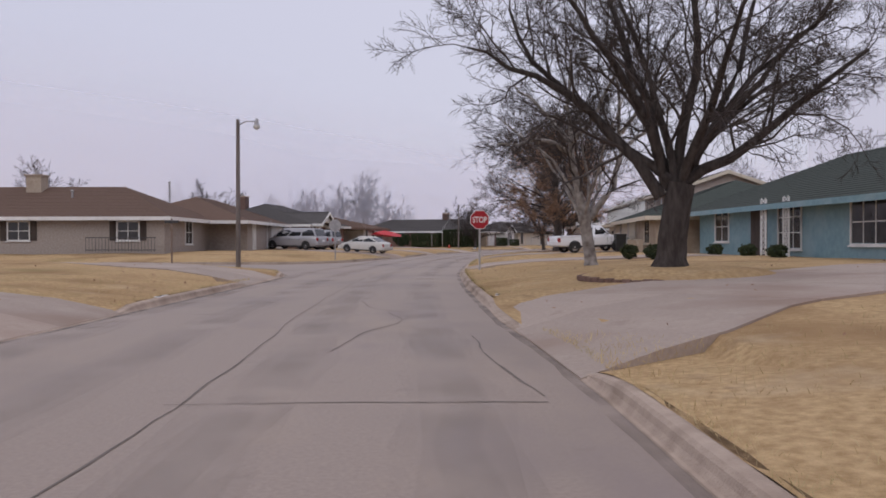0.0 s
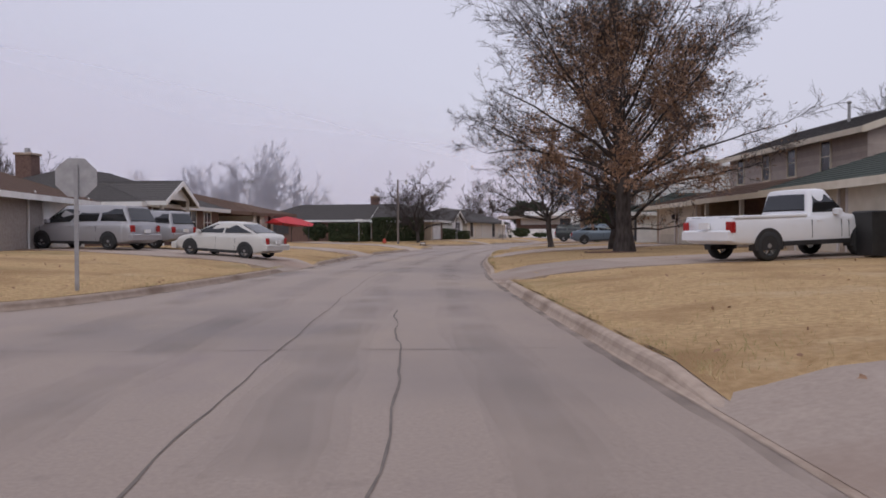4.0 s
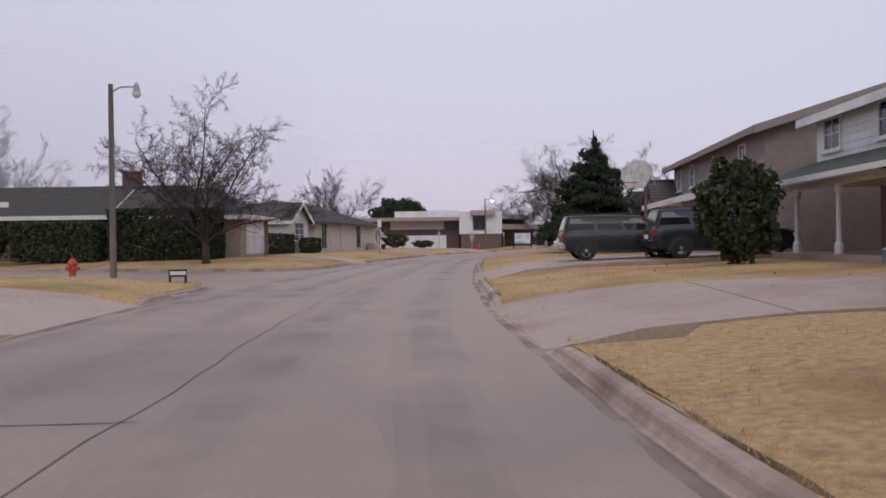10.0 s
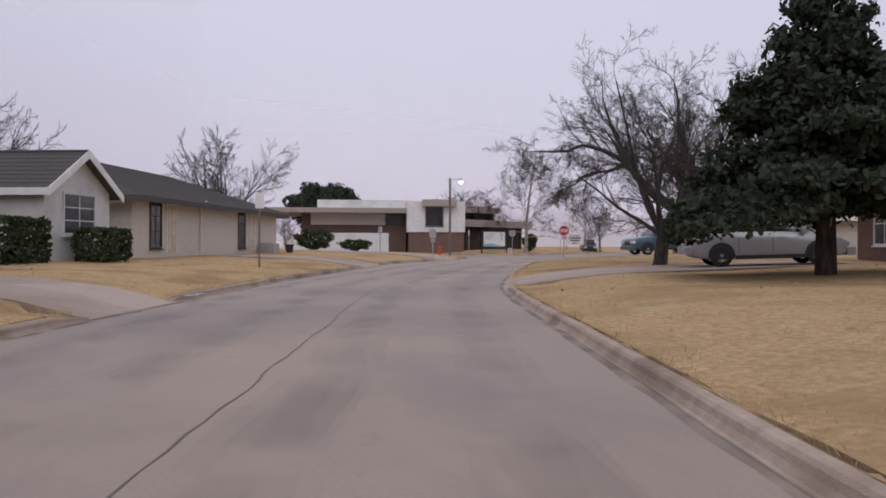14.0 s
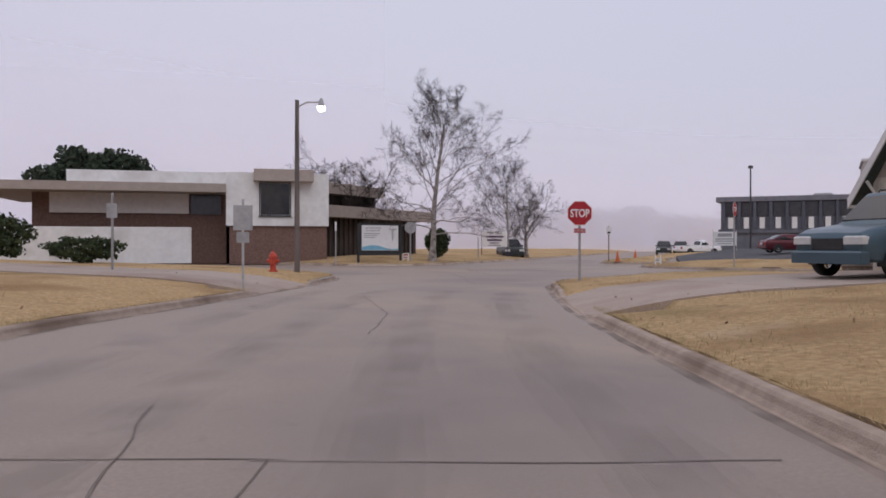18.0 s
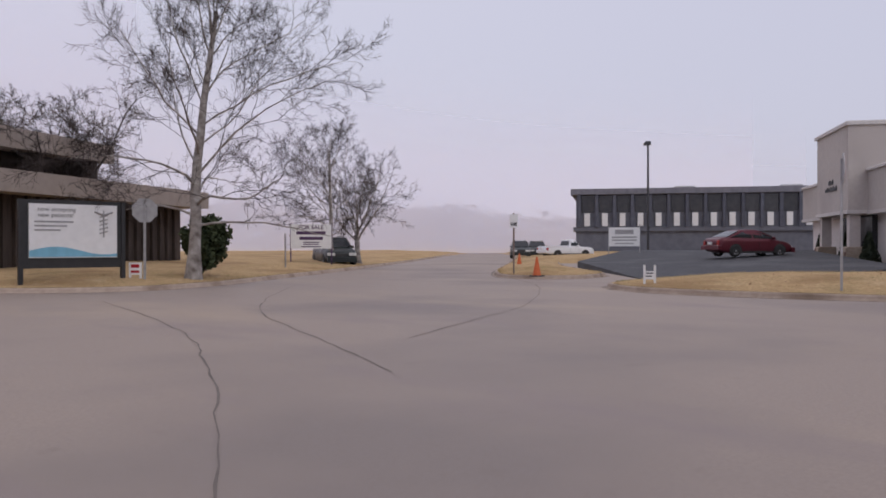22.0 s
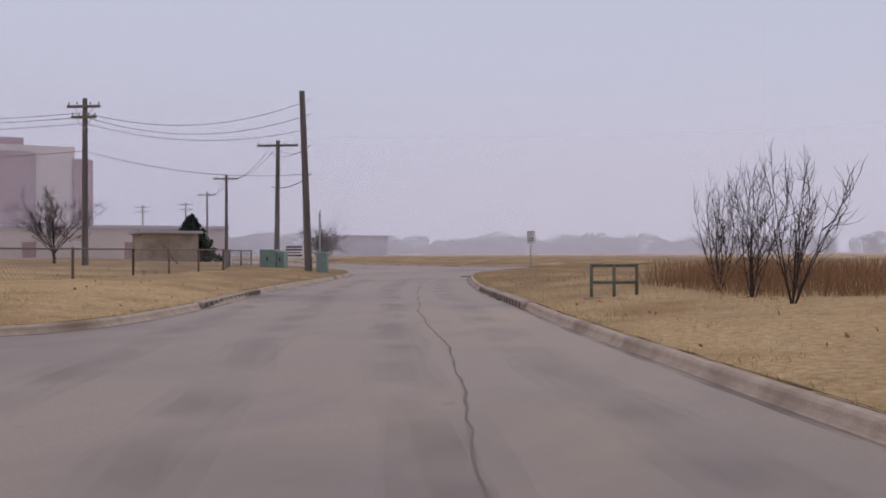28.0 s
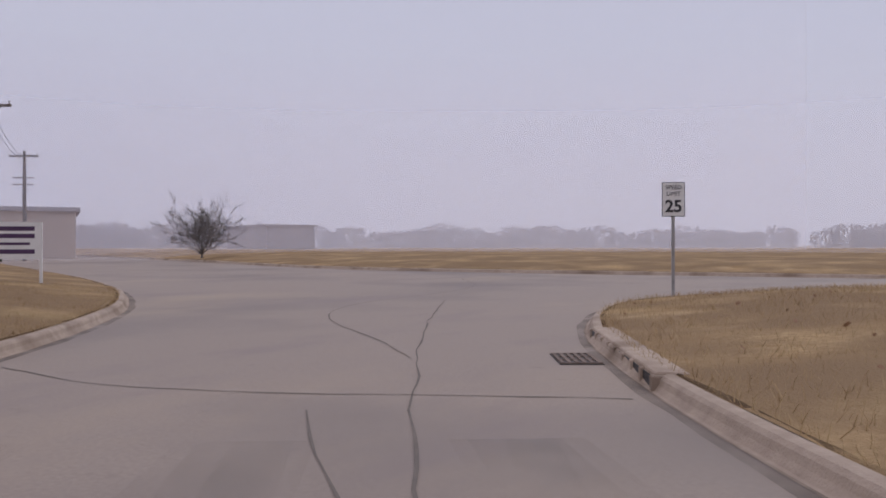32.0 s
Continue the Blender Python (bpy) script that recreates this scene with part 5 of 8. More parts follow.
# no recess is cut: a flat dark panel carries its shade
part("recess", Geo().box(6.3, -0.03, 0, 7.9, 0.05, 2.4), DARKWOOD, h, "flat dark panel in place of the shaded entrance recess")
for x in (8.6, 10.6):
    g = Geo()
    for k in range(9):
        z = 0.15 + k * 0.26
        g.box(x, -0.62, z, x + 0.5, -0.58, z + 0.035)
        g.tube([(x + 0.05, -0.6, z), (x + 0.45, -0.6, z + 0.26)], 0.018, 4).tube([(x + 0.45, -0.6, z), (x + 0.05, -0.6, z + 0.26)], 0.018, 4)
    g.box(x, -0.63, 0, x + 0.05, -0.57, 2.45).box(x + 0.45, -0.63, 0, x + 0.5, -0.57, 2.45)
    part("lattice_post", g, WHITE, h, "white openwork porch post")
window(h, 9.0, 0.4, 1.9, 1.9, cols=3, rows=3)
window(h, 14.5, 0.6, 2.2, 1.5, cols=3)
window(h, 2.2, 0.7, 1.6, 1.4)
vent_pipe(h, 13.5, 3.0, 3.6, 5.0)
vent_pipe(h, 16.0, 3.4, 3.7, 4.6)

# tan house with two garage doors
h = house("house", (12.5, 58.2), (11.4, 44.2), "tan brick house with a hipped roof and two beige garage doors", 0.55)
walls(h, 0, 14.0, 0, 11, 2.3, BRICKTAN)
gable_roof(h, 0, 14.0, 0, 11, 2.3, 2.0, 0.65, True, ROOFGREEN, CREAM, 0.85, 0.85)
garage_door(h, 0.8, 0.02, 2.6, 2.05, mat=CREAM)
garage_door(h, 4.0, 0.02, 2.6, 2.05, mat=CREAM)
downpipe(h, 7.0, 0, 0, 2.2, CREAM)
window(h, 10.2, 0.6, 1.8, 1.3, trim=CREAM)
for x in (8.0, 9.5, 11.6):
    g = Geo()
    for k in range(7):
        a = math.pi * k / 6
        g.tube([(x + 0.55 - 0.5 * math.cos(a), -0.7, 0.75 - 0.6 * math.sin(a)), (x + 0.55 - 0.5 * math.cos(a), -0.7, 0.78)], 0.014, 4)
    g.tube([(x + 0.05, -0.7, 0.78), (x + 1.05, -0.7, 0.78)], 0.02, 4)
    part("iron_basket", g, DARKMETAL, h)
    part("brick_pier", Geo().cbox(x + 1.05, -0.85, -0.3, x + 1.4, -0.55, 0.8), BRICKTAN, h)
t = thing("dustbin", pose(10.9, 51.1, lawn_z(10.9, 51.1) + 0.03), "black wheeled dustbin beside the garage door", "dustbin")
part("bin", Geo().loft([[(-0.26, -0.3, 0), (0.26, -0.3, 0), (0.26, 0.3, 0), (-0.26, 0.3, 0)], [(-0.32, -0.36, 1.0), (0.32, -0.36, 1.0), (0.32, 0.36, 1.0), (-0.32, 0.36, 1.0)]]), BLACK, t)
part("lid", Geo().cbox(-0.34, -0.38, 1.0, 0.34, 0.4, 1.08, 0.03), BLACK, t)

# two-storey house with a porch
h = house("house", (15.9, 79.4), (15.0, 61.5), "two-storey taupe boarded house with a brown shingled porch roof", 0.6)
walls(h, 0, 7.2, 0, 10, 2.3, BRICKTAN, "garage")
walls(h, 7.2, 17.9, 2.2, 10, 2.3, BRICKRED, "ground_floor")
walls(h, 4.5, 17.6, 2.6, 9.8, 4.75, TAUPE, "upper_floor", 2.25)
gable_roof(h, 4.5, 17.6, 2.6, 9.8, 4.75, 1.25, 0.45, True, ROOFGREY, CREAM)
gable_wall(h, 4.5, 17.6, 2.6, 9.8, 4.75, 1.25, TAUPE)
course_rows(h, 4.5, 17.6, 2.6, 2.5, 4.72, TAUPE, 0.2)
g0 = pose(17.6, 2.6, 0, 0, 0, 90)
for i in range(12):
    z = 2.5 + i * 0.185
    ob = part("board", Geo().loft([[(x, -0.02, z), (x, 0, z), (x, 0, z + 0.185), (x, -0.004, z + 0.185)] for x in (0, 7.2)]), TAUPE, h)
    ob.matrix_basis = g0
gable_roof(h, 0, 9.0, -0.3, 4.8, 2.3, 0.6, 0.5, True, ROOFBROWN, CREAM, 0.6, 0)
gable_roof(h, 8.6, 17.9, -0.6, 3.4, 2.32, 0.55, 0.45, True, ROOFBROWN, CREAM)
gable_wall(h, 8.6, 17.9, -0.6, 3.4, 2.32, 0.55, TAUPE)
for x in (5.6, 8.6, 11.2, 14.2):
    window(h, x, 3.15, 0.75, 1.25, y=2.58, cols=1, trim=CREAM, shutters=None)
for x in (8.9, 13.0, 17.4):
    part("porch_post", Geo().cbox(x, -0.45, -0.2, x + 0.16, -0.29, 2.3), WHITE, h)
part("porch_floor", Geo().box(8.6, -0.6, -0.3, 17.9, 2.3, 0.06), DRIVE, h)
garage_door(h, 0.7, 0.02, 2.6, 2.05, mat=CREAM)
garage_door(h, 4.0, 0.02, 2.6, 2.05, mat=CREAM)
window(h, 10.2, 0.6, 1.8, 1.4, y=2.2, cols=2)
door(h, 14.3, 0.06, y=2.2)
vent_pipe(h, 12, 5, 5.4, 6.4)

# white house with dark green roof
h = house("house", (19.58, 97.6), (14.55, 82.4), "white boarded two-storey house with dark green roofs and a deep porch", 0.7)
walls(h, 8.4, 15.4, 1.1, 10, 2.05, WHITE, "garage")
walls(h, 0.2, 8.4, 2.9, 10, 2.5, BRICKRED, "ground_floor")
walls(h, 0, 12.4, 1.25, 10, 3.95, WHITE, "upper_floor", 2.45)
gable_roof(h, 0, 12.4, 1.25, 10, 3.95, 1.5, 0.4, True, ROOFGREEN, WHITE)
gable_wall(h, 0, 12.4, 1.25, 10, 3.95, 1.5, WHITE)
course_rows(h, 0, 12.4, 1.25, 2.5, 3.93, WHITE, 0.2)
for i in range(8):
    z = 2.5 + i * 0.18
    ob = part("board", Geo().loft([[(x, -0.02, z), (x, 0, z), (x, 0, z + 0.18), (x, -0.004, z + 0.18)] for x in (0, 8.75)]), WHITE, h)
    ob.matrix_basis = east_face(12.4, 1.25)
# lean-to porch roof that runs up to the boarded upper floor
part("porch_roof", Geo().loft([[(x, -0.35, 1.98), (x, 1.28, 2.6), (x, 1.28, 2.46), (x, -0.35, 1.86)] for x in (-0.35, 2.8, 5.6, 8.5)]), ROOFGREEN, h)
part("porch_fascia", Geo().box(-0.35, -0.39, 1.84, 8.5, -0.352, 1.97), WHITE, h)
part("porch_beam", Geo().box(0, 0.2, 1.72, 8.4, 0.36, 1.9), WHITE, h)
part("porch_ceiling", Geo().box(0.05, 0.36, 1.86, 8.35, 2.85, 1.92), CREAM, h)
part("porch_floor", Geo().box(-0.1, 0, -0.4, 8.4, 2.9, 0.05), DRIVE, h)
gable_roof(h, 8.2, 15.4, 1.1, 9.9, 2.05, 1.35, 0.55, False, ROOFGREEN, WHITE, 0.8, 0)
garage_door(h, 8.8, 0.02, 2.75, 2.05 - 0.35, y=1.1)
garage_door(h, 12.1, 0.02, 2.75, 2.05 - 0.35, y=1.1)
downpipe(h, 8.45, 1.1, 0, 2.05 - 0.05, DARKMETAL)
downpipe(h, 11.8, 1.1, 0, 2.05 - 0.05, DARKMETAL)
downpipe(h, 15.25, 1.1, 0, 2.05 - 0.05, DARKMETAL)
for x in (1.0, 3.5, 6.0, 8.1):
    part("porch_post", Geo().tube([(x, 0.28, -0.1), (x, 0.28, 0.3), (x, 0.28, 0.36), (x, 0.28, 1.5), (x, 0.28, 1.56), (x, 0.28, 1.75)], [0.11, 0.11, 0.07, 0.06, 0.1, 0.1], 8), WHITE, h)
for x in (0.6, 3.6, 7.4):
    window(h, x, 2.85, 0.9, 0.8, y=1.23, cols=2)
window(h, 1.2, 0.5, 1.7, 1.2, y=2.9, cols=3)
door(h, 4.6, 0.05, y=2.9)

# brown two-storey house with a timber porch gable
h = house("house", (28.6, 116.4), (23.8, 103.9), "brown boarded two-storey house with a timber gabled porch", 0.62)
walls(h, 2.6, 17.2, -0.8, 9, 4.3, BROWNSIDE)
gable_roof(h, 2.6, 17.2, -0.8, 9, 4.3, 1.5, 0.5, True, ROOFGREY, BROWNSIDE)
gable_wall(h, 2.6, 17.2, -0.8, 9, 4.3, 1.5, BROWNSIDE)
course_rows(h, 2.6, 17.2, -0.8, 2.2, 4.25, BROWNSIDE, 0.2)
walls(h, 5.5, 13.4, -2.2, -0.83, 2.3, BRICKTAN, "garage")
gable_roof(h, 5.0, 13.4, -2.2, 3.6, 2.3, 0.75, 0.5, True, ROOFGREY, WHITE)
gable_roof(h, 0.6, 4.2, -1.8, 3.0, 2.3, 1.25, 0.35, False, ROOFGREY, DARKWOOD)
for a, b in (((0.8, -1.8, 2.25), (2.4, -1.8, 3.5)), ((4.0, -1.8, 2.25), (2.4, -1.8, 3.5)), ((0.8, -1.8, 2.3), (4.0, -1.8, 2.3)), ((2.4, -1.8, 2.3), (2.4, -1.8, 3.4)), ((1.6, -1.8, 2.3), (2.4, -1.8, 2.9)), ((3.2, -1.8, 2.3), (2.4, -1.8, 2.9))):
    part("timber", Geo().tube([a, b], 0.08, 4), CREAM, h)
for x in (0.9, 3.9):
    part("porch_post", Geo().cbox(x - 0.12, -1.92, -0.2, x + 0.12, -1.68, 2.3), BRICKRED, h)
for x in (3.6, 6.4, 10.6, 14.4):
    window(h, x, 2.95, 0.7, 0.9, y=-0.82)
garage_door(h, 6.4, 0.02, 4.8, 2.1, y=-2.2)
window(h, 4.5, 2.9, 0.9, 1.0, m=east_face(17.2, -0.8))
door(h, 3.0, 0, y=-0.8)

# low house beyond the firs
h = house("house", (37.5, 131.5), (31.0, 118.0), "low dark-roofed house with a pale gable behind the evergreen", 0.62)
walls(h, 0, 15, 0, 11, 2.4, BRICKRED)
gable_roof(h, 0, 15, 0, 11, 2.4, 2.2, 0.6, True, ROOFGREY, WHITE)
gable_roof(h, 6.2, 12.2, -1.6, 6, 2.4, 1.9, 0.45, False, ROOFGREY, WHITE)
gable_wall(h, 6.2, 12.2, -1.6, 3, 2.4, 1.9, CREAM, False)
walls(h, 6.2, 12.2, -1.6, 0, 2.4, BRICKTAN, "wing")
window(h, 8, 0.6, 2.2, 1.4, y=-1.6, cols=3)
window(h, 1.5, 0.6, 2.2, 1.4, cols=3)
chimney(h, 13.8, 5, 3.5, 5.4, BRICKTAN)

# gabled garage house by the blue SUV
h = house("house", (47.0, 152.8), (44.0, 140.8), "pale boarded house with a steep gable over its garage", 0.62)
walls(h, 0, 12.3, 0, 10, 2.3, BRICKCREAM)
walls(h, 0.0, 4.6, -1.4, 0, 2.3, BRICKCREAM, "garage")
gable_roof(h, 0.0, 4.6, -1.4, 8, 2.3, 3.1, 0.4, False, ROOFGREEN, WHITE)
gable_wall(h, 0.0, 4.6, -1.4, 8, 2.3, 3.1, TAUPE, False)
gable_roof(h, 3.5, 12.3, 0, 10, 2.3, 2.6, 0.6, True, ROOFGREEN, WHITE, 0, 0.7)
garage_door(h, 0.9, 0.02, 2.7, 2.05, y=-1.4)
window(h, 6.0, 0.7, 2.0, 1.3, cols=3)
window(h, 9.4, 0.7, 1.6, 1.3)
downpipe(h, 0.15, -1.4, 0, 2.2)
downpipe(h, 4.45, -1.4, 0, 2.2)

# ---- the flat-roofed clinic ----
def text(parent, s, size, m, mat, name="lettering", bold=0.0):
    c = bpy.data.curves.new(name, "FONT")
    c.body, c.size, c.align_x, c.align_y, c.extrude, c.offset = s, size, "CENTER", "CENTER", 0.004, bold
    c.materials.append(mat)
    ob = new(name, c)
    ob.parent = parent
    ob.matrix_basis = m
    return ob


c = thing("clinic", along((38.9, 188.9), (44.8, 187.2), 0.55), "flat-roofed office with white upper block and brown brick base", "office building")
walls(c, -11, -0.0, 2.0, 14, 3.9, BRICKRED, "west_wing")
part("fascia", Geo().box(-14.5, -0.6, 3.75, -0.0, 15, 4.25), TAUPE, c, "grey flat roof edge")
part("upper_panel", Geo().box(-10.0, 1.7, 2.55, -2.2, 2.0, 3.75), TRIMLIGHT, c)
part("clerestory", Geo().box(-2.1, 1.85, 2.5, -0.3, 2.0, 3.7), WINDOW, c)
part("garden_wall", Geo().cbox(-12.5, -1.6, -0.4, -1.9, -1.4, 1.65), WHITE, c, "long white garden wall")
part("roof_block", Geo().box(-9.5, 4, 4.2, 0.5, 12, 5.3), WHITE, c)
walls(c, 0.2, 6.0, 0.2, 12, 1.85, BRICKRED, "brick_base")
part("white_block", Geo().box(0, 0, 1.8, 6.1, 12, 5.0), WHITE, c, "white rendered upper block")
window(c, 2.0, 2.45, 1.75, 1.95, cols=1, rows=1, trim=DARKMETAL)
part("window_hood", Geo().box(1.6, -1.0, 4.45, 5.1, 0.0, 5.15), TAUPE, c)
EW = pose(6.3, 1.4, 0, 0, 0, 48)
for nm, bx, mt in (("east_wing", (0, 1.8, -0.5, 13.4, 10, 2.9), BRICKRED), ("east_fascia", (-0.5, 0.6, 4.0, 7.5, 11, 4.7), TAUPE), ("east_upper", (0, 1.6, 2.7, 7.0, 10, 4.0), DARKWOOD), ("lower_fascia", (-0.6, 0.0, 2.45, 13.8, 10.5, 3.2), TAUPE), ("screen", (0, 1.15, -0.4, 13.2, 1.3, 2.45), DARKWOOD)):
    part(nm, Geo().box(*bx), mt, c).matrix_basis = EW
for i in range(22):
    part("batten", Geo().box(0.3 + i * 0.58, 1.0, -0.3, 0.45 + i * 0.58, 1.15, 2.45), DARKWOOD, c).matrix_basis = EW
for x in (0.4, 3.4, 6.4):
    part("eave_bracket", Geo().box(x, 0.7, 3.2, x + 0.2, 1.6, 4.0), DARKWOOD, c).matrix_basis = EW

b = thing("billboard", along((45.14, 183.2), (47.43, 183.1), lawn_z(46.2, 183.2)) @ Matrix.Scale(1.12, 4), "white clinic sign board with a blue wave on black posts", "sign board")
part("board", Geo().box(0, 0, 0.55, 2.05, 0.06, 1.85), SIGNWHITE, b)
part("backing", Geo().box(-0.22, 0.06, 0.3, 2.27, 0.12, 1.95), BLACK, b)
for x in (-0.22, 2.17):
    part("post", Geo().box(x, 0.02, -0.4, x + 0.1, 0.14, 1.95), BLACK, b)
for i in range(10):
    z0, z1 = 0.72 + 0.1 * math.sin(i * 0.55), 0.72 + 0.1 * math.sin((i + 1) * 0.55)
    for mat, dz, n in ((SKYBLUE, 0.0, "wave"), (SANDINK, -0.1, "sand")):
        part(n, Geo().add([(0.205 * i, -0.006 - 0.002 * (dz == 0), 0.57), (0.205 * (i + 1), -0.006 - 0.002 * (dz == 0), 0.57), (0.205 * (i + 1), -0.006 - 0.002 * (dz == 0), z1 + dz * 0.9), (0.205 * i, -0.006 - 0.002 * (dz == 0), z0 + dz * 0.9)], [(0, 1, 2, 3)]), mat, b) if mat == SKYBLUE else None
text(b, "now accepting", 0.15, pose(0.62, -0.01, 1.72, 90), GALV)
text(b, "new patients!", 0.15, pose(0.6, -0.01, 1.58, 90), GALV)
for k in range(3):
    part("text_bar", Geo().box(0.12, -0.008, 1.4 - k * 0.1, 1.0 - 0.15 * k, -0.003, 1.44 - k * 0.1), GALV, b)
g = Geo().tube([(1.72, -0.01, 1.05), (1.72, -0.01, 1.72)], 0.018, 6)
for k in range(5):
    g.tube([(1.62, -0.01, 1.15 + k * 0.1), (1.82, -0.01, 1.2 + k * 0.1)], 0.014, 5)
g.tube([(1.5, -0.01, 1.68), (1.72, -0.01, 1.6), (1.94, -0.01, 1.68)], 0.025, 5)
part("emblem", g, GALV, b)

# ---- the tan office with garages ----
U, V, C0 = np.array([0.556, -0.831]), np.array([0.831, 0.556]), np.array([69.4, 166.6])
o = thing("office", along(C0, C0 + U, 0.35), "single-storey beige office with painted brick walls and a deep stucco parapet", "office building")
LO = 20.8
walls(o, 0.55, LO - 0.4, 0.55, 27, 2.5, OFFWHITEBRICK)
part("parapet", Geo().box(0, 0, 2.45, 10.9, 27.4, 4.55), STUCCO, o, "beige stucco parapet")
part("parapet_low", Geo().box(10.9, 0.25, 2.4, LO, 22.4, 4.15), STUCCO, o, "lower beige stucco parapet over the garages")
for x0, x1, z, y in ((-0.12, 11.0, 4.5, -0.12), (11.0, LO + 0.12, 4.1, 0.13)):
    part("cornice", Geo().cbox(x0, y, z, x1, 27.5 if x0 < 0 else 22.5, z + 0.16, 0.05), TRIMLIGHT, o)
part("soffit_band", Geo().box(-0.08, -0.08, 2.38, 10.9, 27.4, 2.56), TRIMLIGHT, o)
part("soffit_band", Geo().box(10.9, 0.17, 2.32, LO + 0.08, 22.4, 2.5), TRIMLIGHT, o)
part("reveal_line", Geo().box(-0.01, -0.01, 3.5, 10.9, 10.5, 3.525), GALV, o)
part("reveal_line", Geo().box(10.9, 0.24, 3.3, LO + 0.01, 10.5, 3.325), GALV, o)
dia = lambda: Geo().loft([[(0, -0.03, -0.2), (0.17, -0.03, 0.04), (0.1, -0.03, 0.17), (-0.1, -0.03, 0.17), (-0.17, -0.03, 0.04)], [(0, 0.02, -0.24), (0.21, 0.02, 0.05), (0.12, 0.02, 0.21), (-0.12, 0.02, 0.21), (-0.21, 0.02, 0.05)]])
for x in (3.2, 8.0, 13.2, 18.3):
    ob = part("diamond_ornament", dia(), TRIMLIGHT, o)
    ob.matrix_basis = pose(x, 0.0 if x < 10 else 0.24, 3.45 if x < 10 else 3.3)
for y in (1.6, 4.2, 7.0):
    ob = part("diamond_ornament", dia(), TRIMLIGHT, o)
    ob.matrix_basis = pose(0, y, 3.45, 0, 0, -90)
for x in (2.3, 7.7):
    w = part("slot_window", Geo().box(x, 0.5, -0.1, x + 0.36, 0.6, 2.4), DARKWOOD, o)
    part("pane", Geo().box(x + 0.06, 0.49, 0.1, x + 0.3, 0.5, 2.3), WINDOW, w)
for y in (0.9, 3.9, 7.2, 10.2):
    w = part("slot_window", Geo().box(0.5, y, -0.1, 0.6, y + 0.3, 2.4), TAUPE, o)
for x in (5.4, 9.6, 14.95):
    l = part("wall_lamp", Geo().cbox(x - 0.09, 0.32, 1.75, x + 0.09, 0.5, 1.98, 0.02), DARKMETAL, o)
    part("bracket", Geo().box(x - 0.04, 0.45, 1.9, x + 0.04, 0.56, 2.06), DARKMETAL, l)
for y in (2.4, 5.6):
    part("wall_lamp", Geo().cbox(0.32, y - 0.09, 1.75, 0.5, y + 0.09, 1.98, 0.02), DARKMETAL, o)
garage_door(o, 10.35, 0.17, 4.4, 1.92, y=0.52)
garage_door(o, 15.15, 0.17, 4.3, 1.92, y=0.52)
# entrance tower
TY0, TY1, TX1 = 13.4, 19.6, 3.4
part("tower", Geo().box(-0.9, TY0, 2.5, TX1, TY1, 6.85), STUCCO, o, "taller beige entrance block")
part("tower_cornice", Geo().cbox(-1.02, TY0 - 0.12, 6.77, TX1 + 0.12, TY1 + 0.12, 6.98, 0.05), TRIMLIGHT, o)
part("tower_band", Geo().box(-0.98, TY0 - 0.08, 2.42, TX1, TY1 + 0.08, 2.6), TRIMLIGHT, o)
part("entrance", Geo().box(0.3, TY0 + 0.4, -0.2, 0.56, TY1 - 0.4, 2.4), GLASS, o, "dark glazed entrance")
for y in (TY0 + 0.15, TY1 - 0.65):
    p = part("column", Geo().box(-0.8, y, 0.75, -0.3, y + 0.5, 2.45), STUCCO, o)
    part("stone_base", Geo().cbox(-1.0, y - 0.2, -0.3, -0.1, y + 0.7, 0.8, 0.05), BRICKTAN, p, "stacked stone pier base")
    for k in range(5):
        for j in range(3):
            part("stone", Geo().cbox(-1.03, y - 0.18 + j * 0.3 + 0.07 * (k % 2), -0.25 + k * 0.2, -0.98, y + 0.1 + j * 0.29, -0.07 + k * 0.2, 0.01), BRICKRED if (j + k) % 3 == 0 else BRICKTAN, p)
g = Geo()
for k, (w, z) in enumerate(((0.9, 4.05), (2.3, 3.7))):
    n = int(w / 0.18)
    for j in range(n):
        y = 16.6 - w / 2 + j * 0.19
        g.box(-0.95, y, z, -0.9, y + 0.12, z + (0.26 if j % 3 == 0 else 0.18))
part("raised_letters", g, DARKMETAL, o, "small dark raised letters, not legible")
brick_rows(o, 0.6, 10.2, 0.55, -0.1, 2.38, OFFWHITEBRICK, 0.58, 0.205, 300)
brick_rows(o, 0.6, 9.0, 0.55, -0.1, 2.38, OFFWHITEBRICK, 0.58, 0.205, 220, axis_y=True)

# ---- the dark two-storey office block ----
k0 = np.array([114.0, 217.0])
k = thing("office_block", along(k0, k0 + U, 0.4), "long dark two-storey office block with white slot windows", "office building")
SLATE = surf("slate_panel", (0.12, 0.125, 0.15), (0.16, 0.165, 0.195), 1.5, 0.8, 0.05, 20, vary=0)
part("wall", Geo().box(0.6, 0.6, -0.5, 62, 24, 6.9), SLATE, k)
part("roof_edge", Geo().box(0, 0, 6.75, 62.5, 24.6, 7.4), surf("weathered_roof_edge", (0.16, 0.16, 0.19), (0.22, 0.22, 0.25), 2, 0.9, 0, vary=0), k)
part("mid_band", Geo().box(0.3, 0.3, 2.5, 62.2, 24.3, 3.0), SLATE, k)
FIN = surf("dark_fins", (0.085, 0.09, 0.115), (0.12, 0.125, 0.155), 2, 0.9, 0, vary=0.1)
for i in range(31):
    x = 0.8 + i * 2.0
    part("fin", Geo().box(x, 0.1, 3.0, x + 0.35, 0.6, 6.8), FIN, k)
    w = part("window", Geo().box(x + 0.75, 0.42, 3.1, x + 1.4, 0.58, 4.6), SIGNWHITE, k)
    part("pane", Geo().box(x + 0.45, 0.5, 4.7, x + 1.9, 0.58, 6.6), WINDOW, w)
